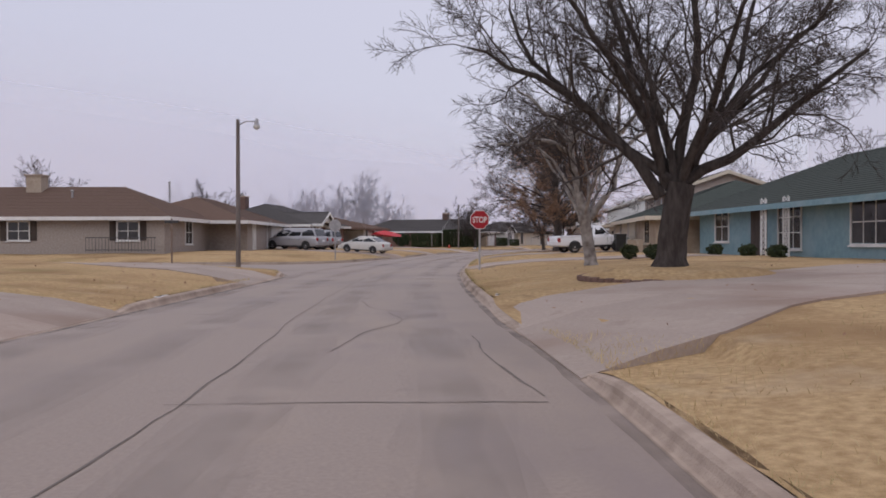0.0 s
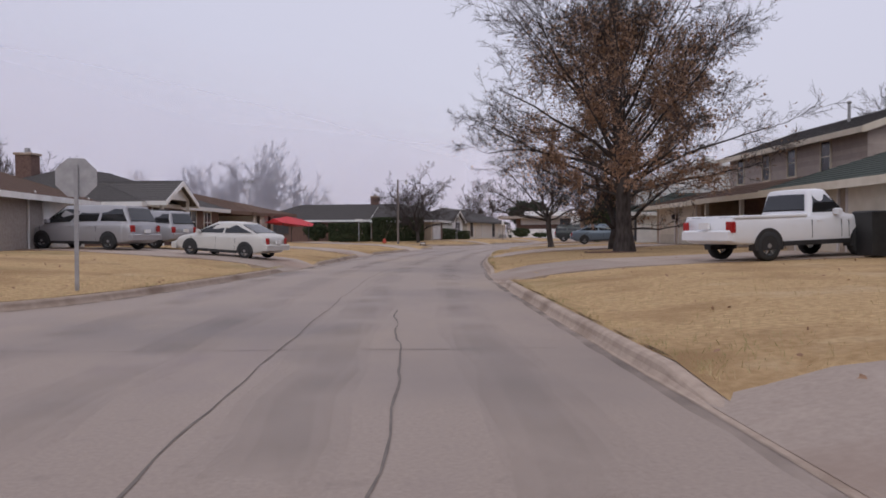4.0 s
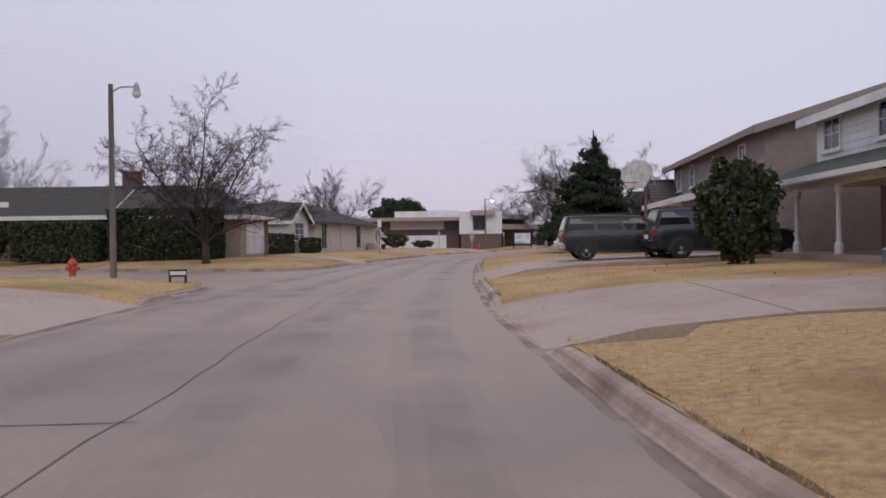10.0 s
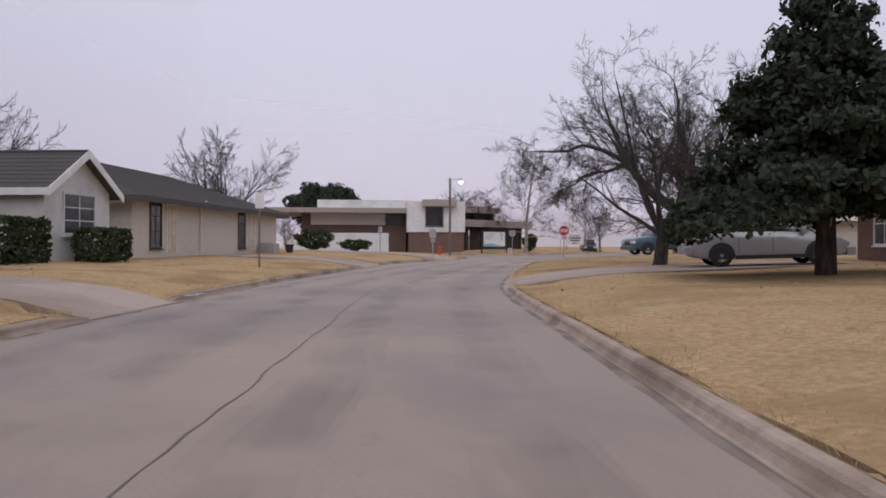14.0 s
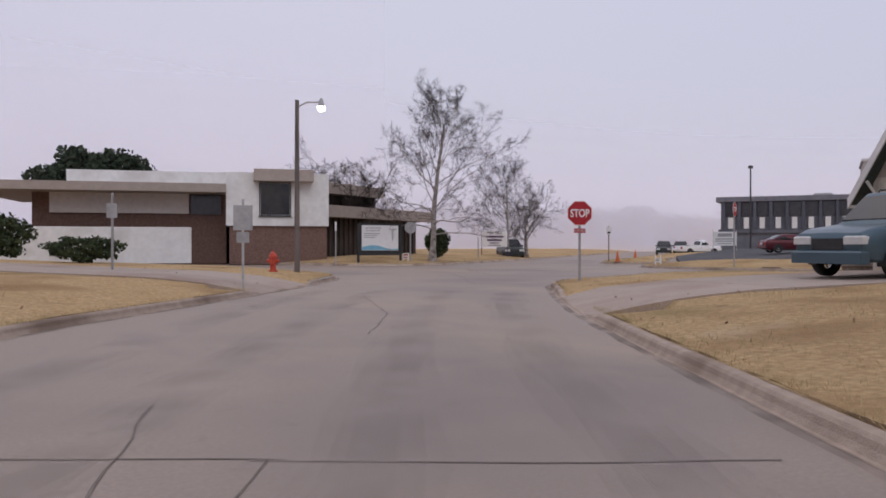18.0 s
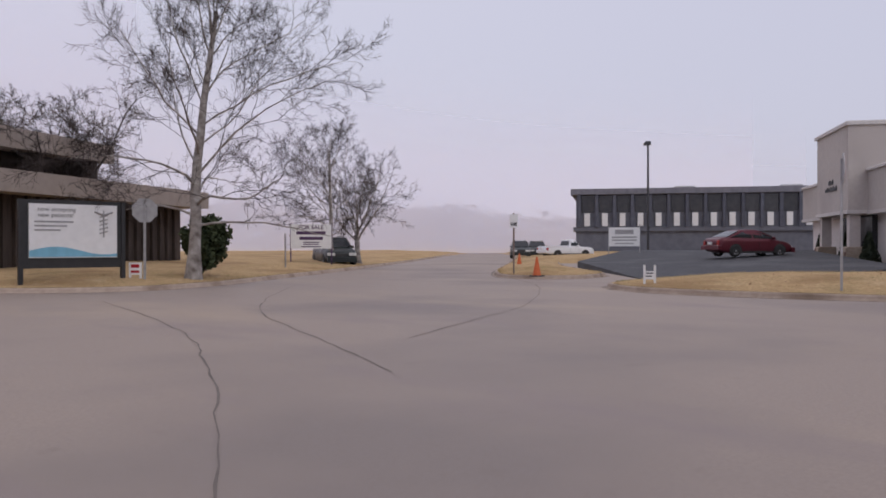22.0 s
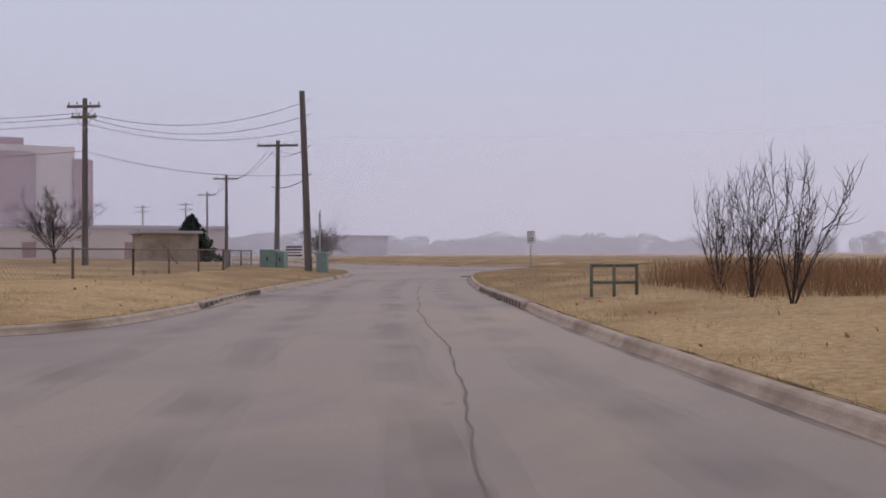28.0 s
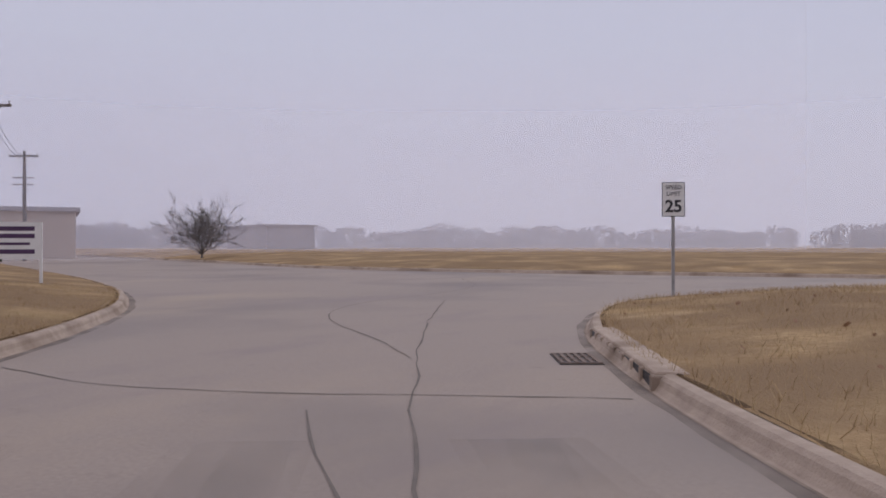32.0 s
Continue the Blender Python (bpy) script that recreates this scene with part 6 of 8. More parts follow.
for x in (12, 24, 33, 41):
    part("roof_unit", Geo().cbox(x, 6, 7.3, x + 2.4, 8, 8.0, 0.1), GALV, k)
t = part("roof_unit", Geo().tube([(52, 8, 7.3), (52, 8, 8.4), (52, 8, 9.3)], [2.4, 2.8, 2.6], 12), GALV, k)

# ---- grain silos and far sheds ----
s = thing("grain_silos", along((222, 82), (209, 58), 0.0), "tall pale and dark concrete silo block fading into mist", "silo")
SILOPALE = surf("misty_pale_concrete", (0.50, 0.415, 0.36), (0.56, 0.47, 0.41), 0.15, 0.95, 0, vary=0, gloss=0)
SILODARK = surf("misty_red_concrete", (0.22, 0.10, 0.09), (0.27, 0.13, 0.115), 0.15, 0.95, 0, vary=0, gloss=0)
for i, (x, w, dark) in enumerate(((0, 3.2, 1), (3.2, 6.2, 0), (9.4, 7.6, 1), (17, 6.6, 0), (23.6, 3.6, 1))):
    n = 10
    pts = [(x + w / 2 - w / 2 * math.cos(math.pi * j / n), -1.3 * math.sin(math.pi * j / n)) for j in range(n + 1)] + [(x + w, 9), (x, 9)]
    part("bin", Geo().prism(pts, -0.5, 20.5 if i in (1, 2, 3) else 19.5), SILODARK if dark else SILOPALE, s)
part("headhouse", Geo().box(4, 1, 20, 24, 7, 22), SILOPALE, s)
part("headhouse_top", Geo().box(11, 1.5, 22, 15, 6, 23.4), SILODARK, s)
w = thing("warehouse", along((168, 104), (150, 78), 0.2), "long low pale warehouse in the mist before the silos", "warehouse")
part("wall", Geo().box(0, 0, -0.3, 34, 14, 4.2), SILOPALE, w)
part("roof", Geo().box(-0.4, -0.4, 4.2, 34.4, 14.4, 4.6), FARHAZE, w)
for x in (3, 9, 21, 26):
    part("door", Geo().box(x, -0.06, 0, x + 1.6, 0.02, 2.4), SILODARK, w)

# ---- drives ----
driveway((1.15, 11.2), (13.3, 20.0), 6.6, 5.0)
driveway((0.7, 35.3), (12.0, 36.6), 5.2, 4.6, "pinkish concrete driveway with a cracked kerb edge")
driveway((1.9, 53.4), (11.9, 53.9), 4.8, 5.4, "pale concrete driveway of the tan house")
driveway((4.2, 70.3), (15.4, 74.6), 4.6, 5.2, "cracked pale concrete driveway beyond the oak")
driveway((8.3, 88.8), (16.4, 85.6), 6.0, 5.6)
driveway((12.3, 103.0), (22.0, 101.6), 5.6, 7.6, "concrete driveway with parked off-roaders", lift=0.11)
driveway((22.6, 129.8), (33.0, 128.2), 5.0, 4.6, "pale concrete driveway with broken slabs under the old tree")
driveway((35.6, 153.0), (44.8, 150.4), 5.0, 4.6)
driveway((-5.5, 11.5), (-16, 13.2), 4.6, 4.4)
driveway((-5.68, 25.2), (-13.5, 29.4), 4.4, 4.0)
driveway((-3.6, 60.6), (-14.4, 67.8), 4.6, 5.4)
driveway((-1.4, 76.6), (-9.0, 80.6), 4.4, 4.0)
driveway((2.2, 92.0), (-6.0, 96.0), 5.2, 4.4)
driveway((12.6, 123.6), (8.0, 127.5), 3.4, 3.4)
driveway((23.6, 147.9), (17.5, 150.8), 5.0, 4.4)
driveway((32.8, 161.4), (24.0, 168.0), 4.4, 4.4)
build_edges()

part("garage_apron", Geo().slab([(65.6, 152.1, 0.01), (73.9, 158.2, 0.52), (81.6, 150.2, 0.52), (74.0, 145.2, 0.01)], 0.3), DRIVE)
tagged(bpy.data.objects["garage_apron"], "pinkish concrete apron before the garage doors", "driveway", kind="structure")
part("car_park", Geo().slab([(63.2, 175.9, 0.012), (66.8, 171.9, 0.10), (70.6, 169.4, 0.4), (82.6, 177.6, 0.95)], 0.9).slab([(63.2, 175.9, 0.012), (82.6, 177.6, 0.95), (90, 194, 0.9), (74.5, 187, 0.35)], 0.9), ASPHALT)
tagged(bpy.data.objects["car_park"], "fresh black asphalt car park before the office", "car park", kind="structure")

# tarred joints and cracks in the carriageway
def crack(pts, w=0.03, jag=0.05, seed=0, mat=None):
    rng = random.Random(seed)
    ln = smooth_line(pts, 0.35)
    n = normals(ln)
    k = len(ln)
    off = np.convolve([rng.uniform(-jag, jag) * 2.2 for _ in range(k)], (0.1, 0.2, 0.4, 0.2, 0.1), "same") + np.array([rng.uniform(-jag, jag) * 0.25 for _ in range(k)])
    ww = [w * rng.uniform(0.35, 1.2) for _ in range(k)]
    v = np.concatenate([np.column_stack([ln + n * (np.array(off) + s * np.array(ww) / 2)[:, None], np.full(k, 0.0045)]) for s in (-1, 1)])
    a = np.arange(k - 1)
    ob = new("crack", np_mesh("crack", v, np.stack([a, a + 1, k + a + 1, k + a], 1), mat or JOINT, False))
    ob.parent = ROAD
    return ob


def middle(y):
    e = LINES[0]
    i = int(np.argmin(np.abs(e[:250, 1] - y)))
    return e[i], normals(e)[i]


ys = list(range(-8, 154, 3))
crack([tuple(middle(y)[0] - middle(y)[1] * 3.3) for y in ys], 0.02, 0.03, 1)
for i, y in enumerate((6, 13.8, 22, 31, 40.5, 50, 58, 66, 75, 83, 91, 97.5, 100.5, 109, 118, 127, 136, 145, 151)):
    p, n = middle(y)
    rng = random.Random(i)
    a, b = (0.5, 6.2) if i % 3 else (0.5, 3.4)
    if i % 4 == 1:
        a, b = 3.2, 6.3
    crack([tuple(p - n * a), tuple(p - n * (a + b) / 2 + np.array([0, rng.uniform(-0.1, 0.1)])), tuple(p - n * b)], 0.022, 0.03, i)
for i, pts in enumerate([[(-1.0, 13.9), (-0.7, 12.4), (-1.1, 11.0), (-1.3, 9.0)], [(0.3, 10.5), (0.5, 8.2), (0.8, 6.4)], [(-1.9, 17), (-1.3, 14.8), (-0.7, 13.9)], [(-3.2, 24), (-2.0, 31), (-1.2, 39), (-1.0, 45)],
                         [(8.0, 95.5), (7.0, 93.6), (6.6, 92.2), (7.2, 91.0)], [(24, 139), (25.3, 143), (26.6, 147)], [(45, 168), (51, 171), (57, 175.6), (60.4, 179.5)], [(57.0, 175.6), (56.2, 178), (52, 179)], [(43, 166), (46.5, 174), (52, 181)],
                         [(53, 164), (55.2, 161), (58, 159.3)], [(50, 163), (54, 165), (56.5, 163)], [(60, 152), (66, 143.5), (72, 136), (78.5, 127), (84, 118.5), (88, 111)], [(61, 149.5), (62.6, 148.6), (63.2, 147.2)],
                         [(75, 130.5), (78, 131.5), (80.5, 131.8)], [(79, 123.6), (82, 125), (85, 125.6)], [(81.5, 119.5), (85, 121), (87, 120.9)], [(80.8, 123.9), (82.2, 122.2), (83.3, 121)], [(84, 118.5), (88.5, 114), (90, 106), (93, 101)],
                         [(30, 150.5), (31.5, 153), (33.5, 158)], [(38.5, 161), (43, 170), (45, 178)]]):
    crack(pts, 0.024, 0.04, 40 + i)

# ---- parked vehicles ----
def park(p_rear, p_front, z=None):
    """A frame midway between the axles, x towards the front."""
    x, y = (p_rear[0] + p_front[0]) / 2, (p_rear[1] + p_front[1]) / 2
    za, zb = (lawn_z(*p_rear) + 0.03, lawn_z(*p_front) + 0.03) if z is None else (z, z)
    pitch = math.atan2(zb - za, math.dist(p_rear, p_front))
    return pose(x, y, (za + zb) / 2, 0, 0, math.degrees(math.atan2(p_front[1] - p_rear[1], p_front[0] - p_rear[0]))) @ Matrix.Rotation(-pitch, 4, "Y")


minivan(park((-11.0, 66.0), (-14.0, 67.2)), SILVER, "silver minivan parked on the driveway before the garage")
suv(park((-10.0, 69.4), (-12.6, 70.6)), SILVER, "pale silver off-roader parked beside the minivan", 4.2, 1.75, 1.65)
sedan(park((-5.2, 62.2), (-7.6, 63.4)) @ Matrix.Scale(0.88, 4), CHAMPAGNE, "champagne sedan parked at the foot of the driveway")
pickup(park((7.7, 51.5), (10.5, 52.3)), WHITEPAINT, "white single-cab pickup truck parked before the garage")
sedan(park((13.2, 85.6), (15.4, 85.1)) @ Matrix.Scale(0.88, 4), STEELBLUE, "steel blue sedan parked by the white house", 4.5, 1.8, 1.48)
suv(park((15.95, 102.3), (18.35, 101.55), 0.52) @ Matrix.Scale(0.8, 4), DARKPAINT, "large dark green off-roader with chrome rear bumper", 5.0, 1.92, 1.8, wheel_r=0.39, clearance=0.32, chrome=True)
suv(park((17.7, 99.6), (20.1, 98.85), 0.58) @ Matrix.Scale(0.83, 4), NAVY, "large dark navy off-roader on the driveway", 5.0, 1.92, 1.8, wheel_r=0.39, clearance=0.3)
suv(park((21.9, 115.1), (24.1, 114.0)) @ Matrix.Scale(0.85, 4), DARKPAINT, "dark compact off-roader with a spare wheel on its tail", 4.4, 1.78, 1.68)
sedan(park((28.8, 128.7), (31.1, 127.4)), SILVER, "silver saloon parked beyond the evergreen")
suv(park((44.3, 150.3), (41.4, 150.8)), BLUEGREY, "blue-grey off-roader facing the street on a driveway", 4.75, 1.95, 1.78, boxy=False, clearance=0.3)
sedan(park((76.1, 179.2), (78.3, 177.9), 0.66) @ Matrix.Scale(0.92, 4), REDPAINT, "dark red sedan on the black car park")
for x, y, tx, ty, p, lab in ((66.5, 199, 65.3, 196.5, DARKPAINT, "dark off-roader parked beneath the street trees"), (99, 212, 97.3, 210.4, DARKPAINT, "dark car far down the street in mist"), (104, 214, 102.3, 212.4, DARKPAINT, "dark car far down the street in mist")):
    suv(park((x, y), (tx, ty), 0.02), p, lab)
pickup(park((95, 205), (98, 204), 0.1), WHITEPAINT, "white pickup truck beside the black car park")
sedan(park((20, 193), (22, 195), 0.5), DARKPAINT, "dark car parked behind the clinic shrubs")
sedan(park((128, 122), (131, 121), 0.5), WHITEPAINT, "white van far off by the warehouse")

# ---- trees ----
ELM = tree_meshes(3, 9.5, 1.8, 0.33, 4.9, 6, 1.0, (0.15, 0.95), 0.17, rise=0.0, lift=0.0, cap=2.2, crook=1.25, twig_r=0.0068, counts=(12, 7, 5, 4), stems=(
    (((-0.2, 0, 1.5), (-1.2, 0.17, 3), (-2.3, 0.26, 3.85), (-3.4, 0.085, 4.4), (-4.4, 0.17, 4.7)), 0.137, 0.022),
    (((-0.1, 0, 1.7), (-0.55, -0.42, 3.1), (-1.4, -1, 4.2), (-2.3, -1.5, 5.1), (-3.1, -2, 5.9)), 0.122, 0.022),
    (((0, 0, 1.7), (-0.39, 0.51, 3.7), (-0.78, 0.94, 5), (-1.2, 1.3, 6.4), (-1.6, 1.7, 7.8)), 0.122, 0.022),
    (((0.1, 0, 1.6), (0.31, -0.26, 3.4), (0.39, -0.51, 4.6), (0.2, -0.68, 6.2), (0.1, -0.68, 8.6)), 0.13, 0.022),
    (((0.2, 0, 1.5), (0.86, 0.17, 2.7), (1.4, 0.26, 3.7), (1.8, 0.42, 5.2), (2.3, 0.59, 7.2)), 0.13, 0.022),
    (((1.2, 0.17, 3.3), (2, -0.34, 4.4), (2.8, -0.68, 5.2), (3.7, -1, 6)), 0.072, 0.022),
    (((0.86, 0.17, 2.7), (1.9, 0.77, 3.7), (2.7, 1, 4.1), (3.7, 1.3, 4.6)), 0.072, 0.022)))
plant_tree(ELM, 4.95, 18.0, 0.26, 0, "large bare spreading elm with a thick dark trunk", 1.04)
TWIN = tree_meshes(7, 7.6, 1.75, 0.21, 4.2, 5, 0.85, (0.2, 0.8), 0.15, bark=PALEBARK, lean=(-0.1, 0), levels=4, twig_r=0.008, stems=(
    (((-0.1, 0, 1.5), (-0.45, 0, 2.6), (-0.65, 0, 3.7), (-0.8, 0.1, 5.2), (-0.7, 0, 7.0)), 0.145, 0.04),
    (((-0.05, 0, 1.6), (0.3, 0, 2.1), (0.75, 0, 2.7), (1.05, 0.1, 3.6), (1.0, 0, 4.8), (0.85, 0, 6.6)), 0.125, 0.04),
    (((-0.68, 0, 3.75), (-1.3, -0.2, 4.15), (-2.2, -0.3, 4.1), (-3.1, -0.4, 3.95)), 0.09, 0.03),
    (((-0.72, 0, 4.1), (-1.2, 0.5, 4.9), (-1.8, 0.8, 5.6), (-2.5, 1.2, 6.2)), 0.09, 0.03),
    (((-0.7, 0, 4.0), (-0.2, -0.6, 4.6), (0.3, -1.0, 5.5), (0.6, -1.5, 6.4)), 0.08, 0.03),
    (((1.05, 0.1, 3.9), (1.7, 0.5, 4.4), (2.4, 0.8, 4.9), (3.1, 1.0, 5.6)), 0.08, 0.03),
    (((1.0, 0, 4.4), (1.4, -0.7, 5.1), (1.7, -1.4, 5.7), (2.2, -2.0, 6.4)), 0.07, 0.03)))
SYC = tree_meshes(8, 9.0, 2.0, 0.2, 4.6, 9, 0.85, (0.1, 0.85), 0.2, bark=PALEBARK)
plant_tree(TWIN, 4.75, 26.7, 0, 0, "bare twin-stemmed sycamore with mottled pale bark")
OAK = tree_meshes(11, 11.2, 2.0, 0.34, 7.0, 46, 0.95, (0.1, 1.22), 0.13, leaves=36000, leader=0.66, leaf_top=0.7, leaf_size=0.042, rise=0.03, lift=0.004, cap=2.6, crook=1.2, twig_r=0.0075, reach_share=0.66, counts=(8, 7, 5, 4), clear=1.15)
plant_tree(OAK, 8.7, 63.5, 0, 0, "big oak holding many dry brown leaves")
FORK = tree_meshes(14, 7.0, 1.0, 0.2, 4.8, 9, 0.95, (0.25, 1.2), 0.18, leaves=2600, rise=0.0, lift=0.0, cap=2.2, crook=1.2, twig_r=0.007)
plant_tree(FORK, 9.5, 67.6, 0, 200, "smaller forked oak with a few dry leaves in a brick ring")
MAPLE = tree_meshes(19, 6.6, 1.85, 0.175, 4.0, 5, 0.95, (0.2, 1.15), 0.17, rise=0.02, lift=0.004, lean=(-0.14, 0), cap=1.7, crook=1.2, twig_r=0.0055, counts=(11, 7, 5, 4), stems=(
    (((-0.25, 0, 1.6), (-1.2, 0.1, 1.85), (-2.0, 0.2, 1.9), (-2.8, 0.2, 2.15), (-3.7, 0.3, 2.45)), 0.061, 0.015),
    (((-0.25, 0, 1.7), (-1.1, -0.2, 2.25), (-2.0, -0.5, 2.6), (-2.8, -0.6, 3.0), (-3.6, -0.7, 3.4)), 0.068, 0.015),
    (((-0.25, 0, 1.8), (-0.9, 0.4, 2.5), (-1.4, 0.7, 3.3), (-2.1, 1.1, 4.0), (-2.9, 1.5, 4.8)), 0.068, 0.015),
    (((-0.25, 0, 1.8), (-0.5, -0.3, 2.8), (-0.9, -0.6, 3.7), (-1.4, -1.0, 5.8)), 0.068, 0.015),
    (((-0.25, 0, 1.8), (0.0, 0.2, 2.9), (0.1, 0.3, 3.9), (0.2, 0.4, 6.2)), 0.075, 0.015),
    (((-0.2, 0, 1.7), (0.4, -0.2, 2.4), (1.0, -0.4, 3.1), (2.7, -0.8, 4.7)), 0.068, 0.015),
    (((-0.2, 0, 1.6), (0.6, 0.3, 1.95), (1.3, 0.6, 2.3), (3.0, 0.9, 2.9), (4.2, 1.2, 3.3)), 0.061, 0.015)))
plant_tree(MAPLE, 9.5, 79.5, 0, -16, "bare wide-spreading maple on the lawn")
LOCUST = tree_meshes(23, 8.2, 1.2, 0.19, 5.4, 12, 0.95, (0.12, 1.1), 0.2, rise=0.0, lift=0.004, cap=2.1, crook=1.25, twig_r=0.0085, clear=1.4)
plant_tree(LOCUST, 4.1, 117.6, 0, 0, "bare honey locust with a spreading crown")
OLD = tree_meshes(29, 9.0, 1.7, 0.44, 7.0, 6, 1.0, (0.15, 0.95), 0.17, rise=0.0, lift=0.0, lean=(-0.12, 0), cap=2.4, crook=1.3, twig_r=0.0075, counts=(13, 7, 5, 4), stems=(
    (((-0.1, 0, 1.4), (-1.65, 0, 2.4), (-2.8, 0, 3.1), (-3.4, 0.1, 4.2), (-3.9, 0.2, 5.4), (-4.5, 0.3, 7.0)), 0.3, 0.04),
    (((-3.3, 0.1, 4.0), (-4.5, -0.1, 4.9), (-5.5, -0.2, 5.0), (-6.9, -0.4, 4.75), (-7.9, -0.5, 4.7)), 0.13, 0.02),
    (((-3.4, 0.1, 4.2), (-4.7, 0.6, 4.0), (-5.6, 0.9, 3.6), (-6.2, 1.1, 3.1)), 0.09, 0.02),
    (((-0.2, 0, 1.6), (-0.8, 0.3, 3.8), (-1.1, 0.4, 5.5), (-1.3, 0.5, 8.0)), 0.22, 0.03),
    (((-0.9, 0.3, 3.6), (-2.0, -0.8, 4.3), (-3.2, -1.8, 4.9), (-4.6, -2.8, 5.4)), 0.1, 0.02),
    (((0, 0, 1.6), (0.8, 0.2, 3.5), (1.8, 0.4, 5.0), (2.8, 0.6, 6.8)), 0.2, 0.03),
    (((0.1, 0, 1.5), (2.0, -0.3, 3.0), (4.0, -0.6, 4.0), (6.2, -1.0, 4.9)), 0.16, 0.03)))
plant_tree(OLD, 36.3, 138.5, 0, -25, "old bare tree with a thick trunk and low spreading limbs")
SIDE = tree_meshes(31, 7.6, 1.1, 0.24, 5.6, 12, 0.9, (0.15, 1.15), 0.17, lean=(-0.2, 0.1), rise=0.02, lift=0.0, cap=2.0, crook=1.25, twig_r=0.0065)
plant_tree(SIDE, 29.0, 131.8, 0, 110, "bare leaning tree beside the evergreen")
BIGSYC = tree_meshes(37, 10.2, 1.5, 0.2, 5.4, 22, 0.9, (0.25, 1.25), 0.17, bark=PALEBARK, leader=0.8, rise=0.07, lift=0.01, cap=2.4, crook=1.2, twig_r=0.0062, clear=1.0)
plant_tree(BIGSYC, 49.8, 183.2, 0, 0, "tall bare sycamore on the clinic corner")
FAR = tree_meshes(67, 9.0, 1.4, 0.17, 4.4, 12, 0.95, (0.05, 0.75), 0.16, twig_r=0.0095, rise=0.05, cap=1.9, crook=1.2, counts=(9, 8, 8), levels=3)
plant_tree(LOCUST, 48.9, 193.2, 0, 60, "bare tree close to the clinic wall", 1.02)
plant_tree(BIGSYC, 64.6, 196.2, 0, 130, "bare sycamore along the far street", 0.75)
plant_tree(SYC, 67.6, 197.6, 0, 250, "bare sycamore along the far street", 0.85)
for x, y, s, r, me in ((-16, 157, 1.75, 30, FAR), (-11.5, 147, 1.15, 300, FAR), (-18, 141.5, 1.2, 120, FAR), (-23, 143, 1.2, 70, FAR), (-27, 158, 1.3, 90, FAR), (-7.5, 156, 0.95, 10, SIDE), (19, 174, 1.15, 75, FAR), (-30, 140, 1.1, 200, FAR), (42, 118, 0.9, 100, FAR), (26, 50, 0.9, 20, FAR), (-30, 100, 1.0, 140, FAR), (-38, 75, 1.0, 220, FAR), (5, 158, 1.0, 50, FAR), (27, 74, 1.0, 160, FAR)):
    plant_tree(me, x, y, 0, r, "bare tree standing behind the houses", s, "trees behind the houses")
plant_tree(ELM, -18.5, 20.0, 0, 0, "bare tree reaching in over the verge", 0.95)
plant_tree(ELM, 55.6, 143.6, 0, 75, "bare tree reaching over the board fence", 0.92)
EV = foliage_mesh(41, blob_shape(4.2, 3.6, 6.0, 1.8), 9000, 0.2, NEEDLE)
t = thing("evergreen_tree", pose(34, 206.5, 0.5), "rounded dark evergreen tree behind the clinic", "tree")
shared("crown", EV, t)
part("trunk", Geo().tube([(0, 0, -0.2), (0.1, 0, 3)], [0.25, 0.15], 8), BARK, t)
FIR = foliage_mesh(43, fir_shape(6.0, 2.9, 1.0), 52000, 0.07, NEEDLE)
t = thing("fir_tree", pose(26.6, 122.5, 0.55) @ Matrix.Scale(1.12, 4), "dense dark green fir with ragged tiers", "tree")
shared("crown", FIR, t)
part("trunk", Geo().tube([(0, 0, -0.3), (0, 0, 6.5)], [0.22, 0.03], 8), BARK, t)
for x, y, hgt, r, n in ((17.0, 95.7, 2.5, 0.95, 4000), (-7, 124.6, 1.8, 1.3, 3600)):
    shrub(x, y, 0.55, blob_shape(r, r, hgt), n, 0.085, "tall dark evergreen bush by the house", seed=int(x * 7) % 97, name="bush", category="bush")
shrub(2.2, 122.0, 0.5, box_shape(5.2, 2.0, 2.5), 15000, 0.085, "tall dense dark evergreen hedge beneath the honey locust", seed=65, name="hedge", turn=-17, category="hedge")
shrub(-3.2, 124.0, 0.5, box_shape(4.4, 1.4, 1.9), 9000, 0.085, "dense dark evergreen hedge before the brick house", seed=66, name="hedge", turn=-17, category="hedge")
for x, y in ((12.4, 33.5), (12.6, 31.0), (12.2, 37.0), (8.0, 31.5), (7.4, 33.0)):
    shrub(x, y, 0.5, blob_shape(0.35, 0.35, 0.55), 700, 0.05, "small clipped round shrub", seed=int(x * 9), group="small round shrubs")
shrub(29.2, 173.0, 0.55, blob_shape(1.3, 0.8, 0.85), 2200, 0.07, "low dark shrub bed", seed=61)
MYRTLE = tree_meshes(62, 3.2, 0.25, 0.06, 1.5, 11, 0.7, (0.05, 0.55), 0.12, twig_r=0.006, cap=0.9, levels=3, bark=PALEBARK)
plant_tree(MYRTLE, 23.5, 172.5, 0, 0, "small bare many-stemmed myrtle in a bed", name="small_tree")
shrub(26.0, 174.0, 0.6, blob_shape(1.5, 1.0, 1.6), 3600, 0.08, "loose evergreen shrub in a bed", seed=63)
shrub(50.9, 184.5, 0.5, blob_shape(0.7, 0.7, 1.6), 3000, 0.08, "dark evergreen shrub at the timber screen", seed=64)
OP = lambda u, v: tuple(C0 + U * u + V * v)
